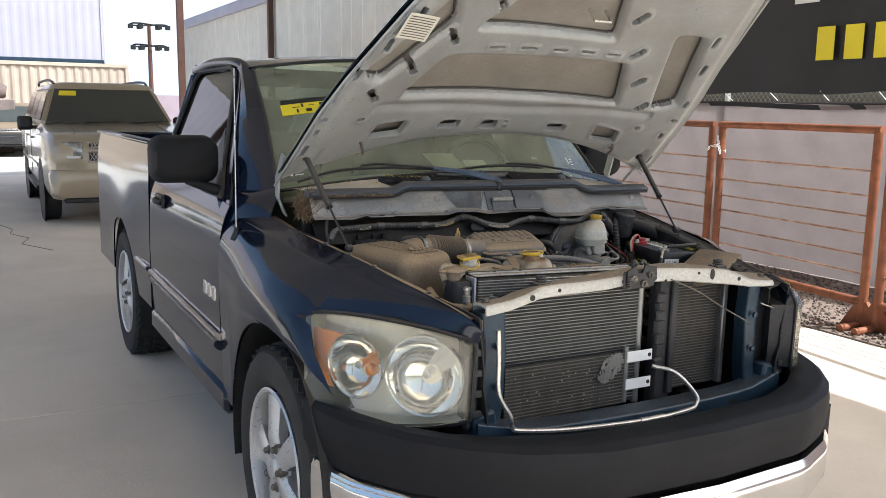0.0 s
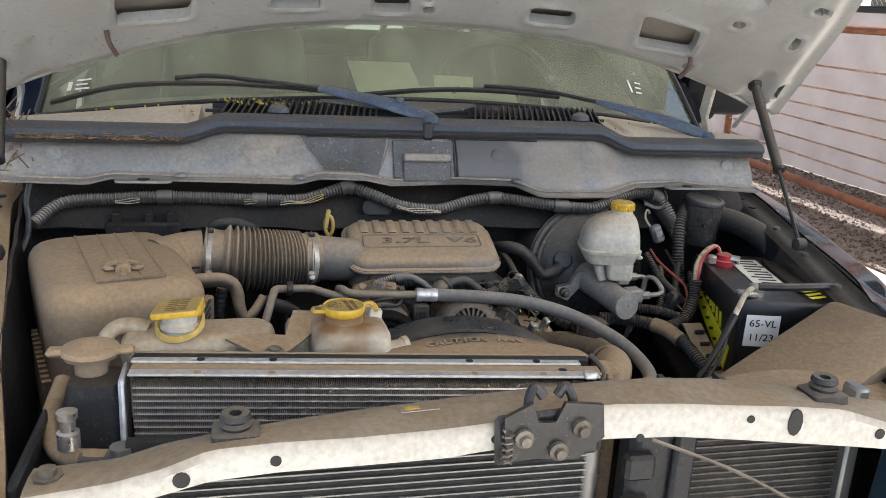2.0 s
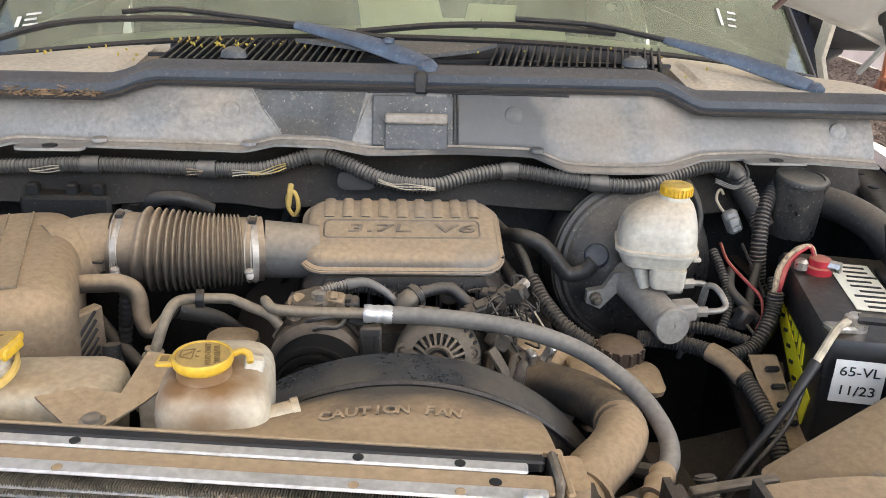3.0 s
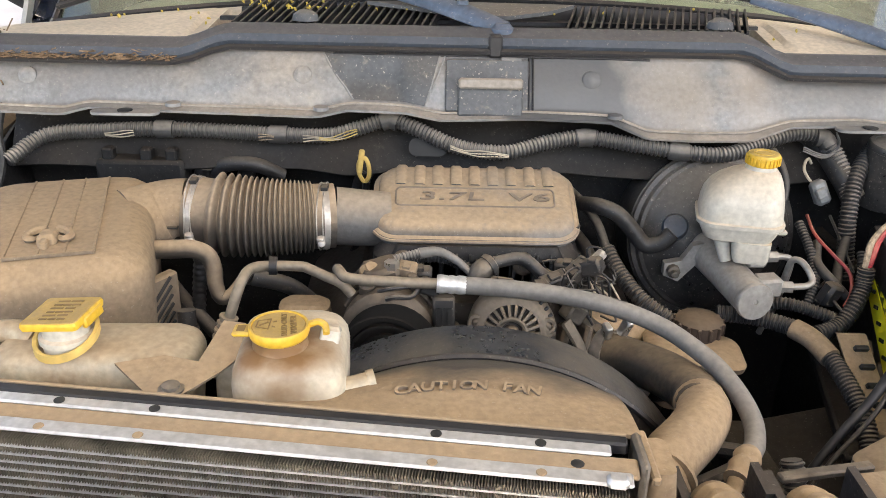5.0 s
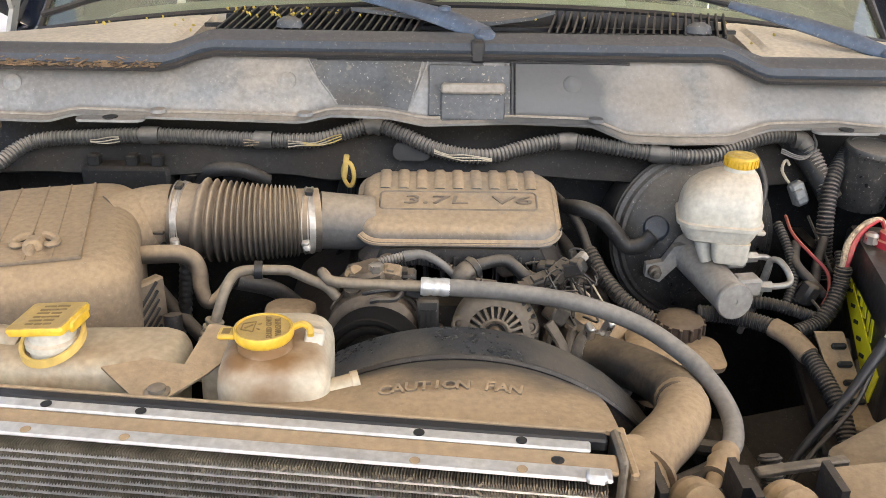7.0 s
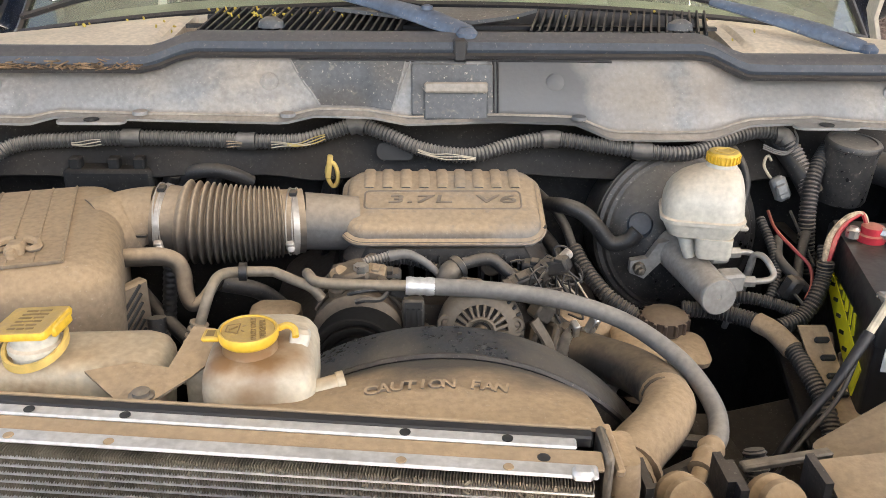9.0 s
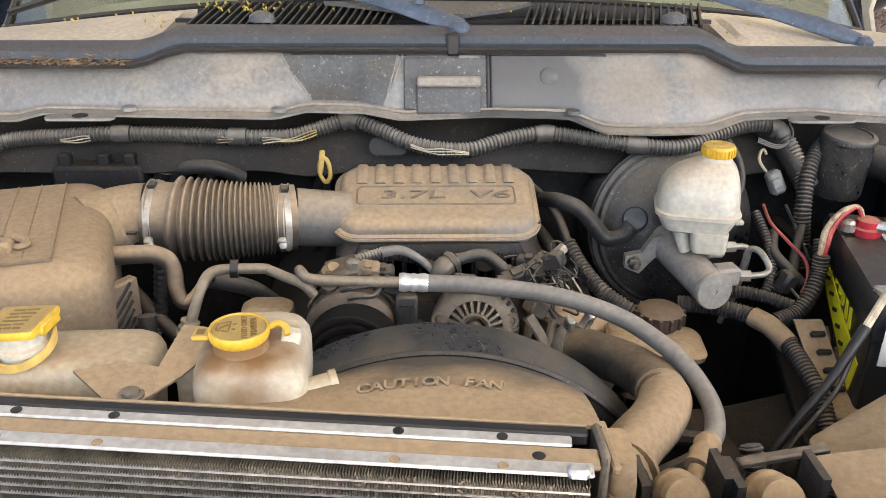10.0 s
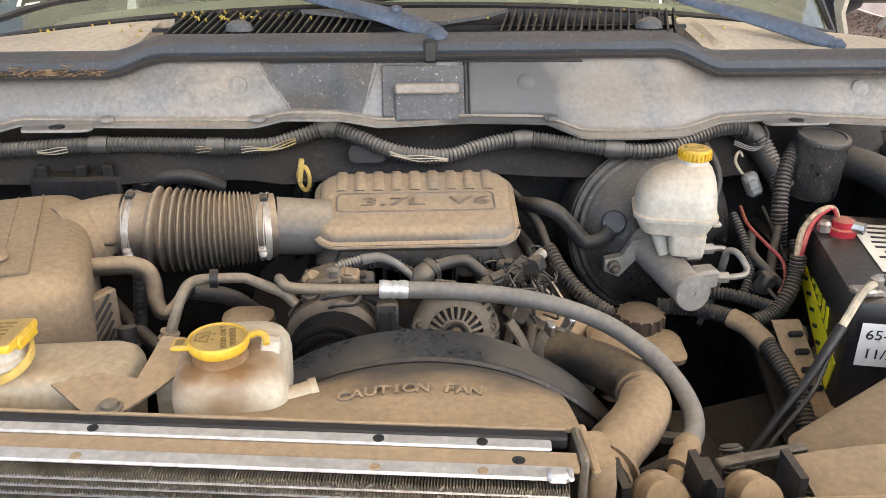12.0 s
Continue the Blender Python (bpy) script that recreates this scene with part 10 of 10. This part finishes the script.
def vehicle(name, label, category, m, paint, long, high, hood_z, hood_y, screen_y, roof_end, open_hood=False, cab_end=None, hw=0.99, r=0.39, axles=(0.98, 4.2), bed_z=None):
    car = thing(name, label, category, m)
    # lower body
    def ring(y, z0, z1, w, tuck=0.04):
        return [Vector((a * w, y, b)) for a, b in ((-1 + tuck, z0), (-1, z0 + 0.12), (-1, z0 + (z1 - z0) * 0.62), (-0.985, z1 - 0.06), (-0.93, z1), (0.93, z1), (0.985, z1 - 0.06), (1, z0 + (z1 - z0) * 0.62), (1, z0 + 0.12), (1 - tuck, z0))]
    belt = 1.25 if high > 1.6 else 0.98
    ys = [0.0, 0.05, 0.16, 0.45, hood_y * 0.7, hood_y, hood_y + 0.35, (cab_end or long) * 0.75, long - 0.25, long - 0.03]
    tops = [hood_z - 0.16, hood_z - 0.06, hood_z, hood_z + 0.03, hood_z + 0.08, hood_z + 0.12, belt, belt + 0.02, bed_z or belt, (bed_z or belt) - 0.03]
    wide = [hw * 0.88, hw * 0.92, hw * 0.96, hw, hw, hw, hw, hw, hw * 0.99, hw * 0.95]
    body = part("body", rings(bmesh.new(), [ring(y, 0.42 if 0.3 < y < long - 0.3 else 0.36, z, w) for y, z, w in zip(ys, tops, wide)]), paint, car)
    for s in (1, -1):
        for y in axles:
            part("wheel_arch", new_lathe([(r + 0.075, -0.001), (r + 0.075, 0.012), (r * 0.9, 0.012)], Matrix.Translation((hw * 0.992 * s, y, r)) @ turn_of(0, 90 * s, 0).to_4x4(), 28), INK, body)
            road_wheel("wheel", car, (hw - 0.005) * s, y, r, s)
    # cabin
    end = cab_end or roof_end
    base_w, top_w = hw * 0.93, hw * 0.74
    glass_h = high - 0.06
    def cabin(y0, y1, y2, y3, z0, z1, w0, w1):
        return [[Vector((-w0, y0, z0)), Vector((w0, y0, z0)), Vector((w0, y3, z0)), Vector((-w0, y3, z0))], [Vector((-w1, y1, z1)), Vector((w1, y1, z1)), Vector((w1, y2, z1)), Vector((-w1, y2, z1))]]
    zb = hood_z + 0.10
    bm = rings(bmesh.new(), cabin(hood_y + 0.02, screen_y, end - 0.10, end + 0.04, zb, high - 0.07, base_w, top_w))
    edges = [e for e in bm.edges]
    bmesh.ops.bevel(bm, geom=edges, offset=0.05, segments=2, affect="EDGES")
    cab = part("cabin", bm, paint, car)
    part("roof", moulded(bmesh.new(), Matrix.Translation((0, (screen_y + end) / 2 - 0.04, high - 0.10)), [(0, top_w + 0.01, (end - screen_y) / 2 + 0.02, 0.14), (0.06, top_w - 0.02, (end - screen_y) / 2 - 0.02, 0.14), (0.10, top_w - 0.14, (end - screen_y) / 2 - 0.14, 0.12)]), paint, car)
    def pane(pts, nm, mat=DARKGLASS):
        bm = bmesh.new()
        bm.faces.new([bm.verts.new(q) for q in pts])
        return part(nm, bm, mat, cab, smooth=False)
    k = 0.06
    f0, f1 = Vector((0, hood_y + 0.02, zb)), Vector((0, screen_y, high - 0.07))
    n = Vector((0, -(f1.z - f0.z), f1.y - f0.y)).normalized() * 0.012
    def on_screen(a, t):
        p = f0.lerp(f1, t) + n
        w = base_w + (top_w - base_w) * t
        return Vector((a * (w - 0.06), p.y, p.z))
    pane([on_screen(-1, 0.05), on_screen(1, 0.05), on_screen(0.98, 0.93), on_screen(-0.98, 0.93)], "windscreen")
    nwin = 3 if not cab_end else 1
    for s in (1, -1):
        y0, y1 = hood_y + 0.30, end - 0.12
        for j in range(nwin):
            a, b = y0 + (y1 - y0) * j / nwin + 0.04, y0 + (y1 - y0) * (j + 1) / nwin - 0.04
            def sidep(y, t):
                yy = max(y, hood_y + 0.10 + (screen_y - hood_y) * t) if j == 0 else y
                return Vector((s * (base_w + (top_w - base_w) * t + 0.012), min(yy, b), zb + (high - 0.07 - zb) * t))
            pane([sidep(a, 0.10), sidep(b, 0.10), sidep(b, 0.85), sidep(a, 0.85)], "side_window")
    return car, body, cab, on_screen


def suv_front(car, body, hood_z, hw, mesh_col=BLACK):
    for s in (1, -1):
        lamp = part("headlamp", moulded(bmesh.new(), Matrix.Translation((0.70 * hw * s, 0.045, hood_z - 0.15)) @ turn_of(90, 0, 12 * s).to_4x4(), [(-0.05, 0.165, 0.115, 0.02), (0.03, 0.160, 0.110, 0.02), (0.038, 0.150, 0.10, 0.02)]), CARLENS, car, "clear rectangular headlamp")
        part("turn_lamp", new_box((0.70 * hw * s, 0.0, hood_z - 0.235), (0.24, 0.02, 0.035), 0.006, turn_of(0, 0, 12 * s)), WHITEPAINT, lamp)
        part("fog_lamp", new_lathe([(0.055, 0), (0.055, 0.02), (0.045, 0.028), (0.040, 0.014), (0.002, 0.012)], Matrix.Translation((0.76 * hw * s, 0.02, 0.56)) @ turn_of(90, 0, 0).to_4x4(), 18), CARLENS, car)
    for z, h in ((hood_z - 0.085, 0.07), (hood_z - 0.235, 0.12)):
        gr = part("grille", new_box((0, -0.005, z), (0.95 * hw, 0.04, h), 0.015), mesh_col, car, "black honeycomb grille in a bright frame")
        for zz in (z - h / 2, z + h / 2):
            part("grille_frame", new_box((0, -0.02, zz), (0.99 * hw, 0.04, 0.022), 0.008), CHROME, gr)
        for k in range(22):
            for t in (-1, 1):
                part("mesh_bar", new_box((-0.44 * hw + 0.042 * k * hw, -0.028, z), (0.007, 0.008, h * 1.1), 0, turn_of(0, 32 * t, 0)), STEEL, gr, smooth=False)
    bump = part("bumper", moulded(bmesh.new(), Matrix.Translation((0, 0.10, 0.38)), [(0, 0.90 * hw, 0.14, 0.10), (0.06, 0.96 * hw, 0.19, 0.12), (0.30, 0.97 * hw, 0.20, 0.12), (0.36, 0.95 * hw, 0.17, 0.12)]), body.data.materials[0], car)
    part("air_dam", new_box((0, 0.06, 0.345), (1.6 * hw, 0.16, 0.07), 0.02), BLACK, bump)
    part("bumper_slot", new_box((0, -0.10, 0.55), (0.62 * hw, 0.02, 0.10), 0.008), BLACK, bump)


suv, body, cab, scr = vehicle("parked_suv", "champagne gold large SUV parked behind the pickup", "suv", pose(0.0, 9.15, 0, 0, 0, 0), GOLD, 5.6, 1.90, 1.19, 1.42, 2.05, 5.35)
suv_front(suv, body, 1.14, 0.99)
for s in (1, -1):
    part("roof_rack", new_tube([(0.66 * s, 2.15, 1.87), (0.68 * s, 2.5, 1.925), (0.68 * s, 3.4, 1.945), (0.68 * s, 4.8, 1.93), (0.66 * s, 5.1, 1.87)], 0.020, seg=8), BLACK, suv)
    mirr = part("door_mirror", moulded(bmesh.new(), Matrix.Translation((1.10 * s, 1.95, 1.30)) @ turn_of(90, 0, 0).to_4x4(), [(-0.05, 0.09, 0.085, 0.03), (0.04, 0.10, 0.10, 0.04), (0.08, 0.06, 0.06, 0.03)]), BLACK, suv)
    part("mirror_foot", new_box((1.0 * s, 1.98, 1.24), (0.14, 0.06, 0.05), 0.01), BLACK, mirr)
    part("body_strip", new_box((0.993 * s, 2.8, 0.72), (0.02, 2.6, 0.05), 0.006), GOLD, suv)
    part("running_board", new_box((0.96 * s, 2.6, 0.40), (0.14, 2.3, 0.05), 0.01), BLACK, suv)
    for y in (2.45, 3.55):
        part("door_handle", new_box((1.0 * s, y, 1.08), (0.03, 0.18, 0.035), 0.008), GOLD, suv)
        part("door_gap", new_box((0.992 * s, y + 0.2, 0.88), (0.006, 0.008, 0.70)), INK, suv, smooth=False)
for x in (-0.4, 0.35):
    part("wiper", new_tube([scr(x, 0.03), scr(x + 0.25, 0.05), scr(x + 0.55, 0.10)], 0.010, seg=6, n=1), BLACK, suv)
bm = bmesh.new()
bm.faces.new([bm.verts.new(scr(a, t) + Vector((0, -0.006, 0.004))) for a, t in ((-0.88, 0.74), (-0.55, 0.74), (-0.55, 0.87), (-0.88, 0.87))])
part("sale_sticker", bm, STICKER, suv, "yellow sticker on the glass", smooth=False)
part("hood_crease", new_tube([(-0.62, 0.2, 1.200), (-0.60, 0.8, 1.265), (-0.66, 1.38, 1.305)], 0.012, seg=6), GOLD, suv)
part("hood_crease", new_tube([(0.62, 0.2, 1.200), (0.60, 0.8, 1.265), (0.66, 1.38, 1.305)], 0.012, seg=6), GOLD, suv)

wh, body2, cab2, scr2 = vehicle("white_suv", "white SUV with its dark hood propped open", "suv", pose(-2.35, 24.6, 0, 0, 0, 4), CARWHITE, 5.0, 1.80, 1.02, 1.40, 2.0, 4.8)
suv_front(wh, body2, 1.02, 0.99)
part("raised_hood", thick(sheet(bmesh.new(), 12, 8, lambda u, v: Vector(((2 * u - 1) * 0.80, 1.35 - 1.05 * v, 1.16 + 0.62 * v ** 0.8 - 0.04 * (2 * u - 1) ** 2))), 0.03), BLACK, wh, "dark underside of a raised hood")
pk, body3, cab3, scr3 = vehicle("white_pickup", "white crew-cab pickup parked near the containers", "pickup truck", pose(-5.4, 23.4, 0, 0, 0, 62), CARWHITE, 5.4, 1.86, 1.06, 1.35, 1.95, 3.6, cab_end=3.6, bed_z=1.25)
suv_front(pk, body3, 1.06, 0.99)
dk, body4, cab4, scr4 = vehicle("black_sedan", "black sedan with a crazed dusty windscreen", "car", pose(-0.9, 25.3, 0, 0, 0, -6), surface("dusty black car paint", (0.03, 0.03, 0.032), 0.35, 0.1, 0.2, 5, 0.05, dust=0.5, dust_from=0.4), 4.6, 1.56, 0.86, 1.25, 1.95, 3.9)
suv_front(dk, body4, 0.86, 0.92)

# pallets and tarped load beside the container
stack = thing("crate_stack", "weathered grey crates with a brown tarp roll on top", "crates")
for k in range(3):
    part("crate", new_box((-1.55 + 0.05 * k, 27.6, 0.28 + 0.56 * k), (1.9, 1.1, 0.54), 0.02), surface("weathered crate", (0.16, 0.13, 0.12), 0.8, 0, 0.3, 3, 0.3), stack, smooth=False)
part("tarp_roll", new_tube([(-2.3, 27.4, 1.92), (-1.7, 27.4, 2.02), (-1.0, 27.4, 1.95), (-0.7, 27.4, 1.90)], [0.2, 0.3, 0.3, 0.18], seg=12), surface("brown tarp", (0.13, 0.10, 0.09), 0.85, 0, 0.3, 4, 0.5, 20), stack)
rack = thing("barrier", "pale blue steel crowd barrier by the crates", "barrier")
part("frame", new_tube([(-3.0, 22.4, -0.01), (-3.0, 22.4, 1.1), (-1.2, 22.4, 1.1), (-1.2, 22.4, -0.01)], 0.025, seg=8, n=1), BOX_WHITE, rack)
for k in range(14):
    part("bar", new_tube([(-2.9 + 0.125 * k, 22.4, 0.2), (-2.9 + 0.125 * k, 22.4, 1.1)], 0.010, seg=6, n=1), BOX_WHITE, rack)
far = tagged(part("far_wall", new_box((9.0, 60.0, 1.1), (22, 0.3, 2.2)), surface("mauve block wall", (0.25, 0.20, 0.23), 0.9, 0, 0.1, 1, 0.2), None, smooth=False), "low mauve block wall at the far end of the yard", "wall", kind="structure")

# cracks in the floor and a dark hose behind
crack = tagged(part("floor_crack", new_tube([(-1.60, 9.9, 0.001), (-1.42, 9.2, 0.001), (-1.46, 8.8, 0.001), (-1.28, 8.35, 0.001), (-1.38, 7.9, 0.001), (-1.10, 7.3, 0.001)], 0.004, seg=5, n=1, flat=1.0), INK, None), "jagged dark crack in the concrete floor", "crack", kind="structure")
hosec = tagged(part("cable", new_tube([(-0.2, 9.0, 0.30), (0.05, 8.8, 0.12), (0.25, 8.4, 0.012), (0.6, 7.6, 0.012), (1.0, 7.2, 0.012)], 0.014, seg=6), RUBBER, None), "black cable trailing over the concrete floor", "cable")

# ---- units of the engine bay that lift out stand as things of their own ----
LIFT_OUT = {"battery": "battery", "air_filter_box": "air filter", "resonator_cover": "engine cover", "intake_duct": "air duct", "coolant_tank": "coolant tank", "washer_tank": "washer tank",
            "fluid_reservoir": "fluid reservoir", "master_cylinder": "master cylinder", "brake_booster": "brake booster", "alternator": "alternator", "compressor": "compressor",
            "fuse_box": "fuse box", "steering_fluid_tank": "fluid tank", "wiring_loom": "wiring loom", "radiator_hose": "radiator hose", "needle_litter": "pine needles", "paper": "paper"}
for ob in list(truck.children):
    kind = ob.name.split(".")[0]
    if kind in LIFT_OUT:
        ob.parent = None
        ob.matrix_basis = TRUCK_AT @ ob.matrix_basis
        tagged(ob, ob["label"], LIFT_OUT[kind], kind="stuff" if kind == "needle_litter" else "")
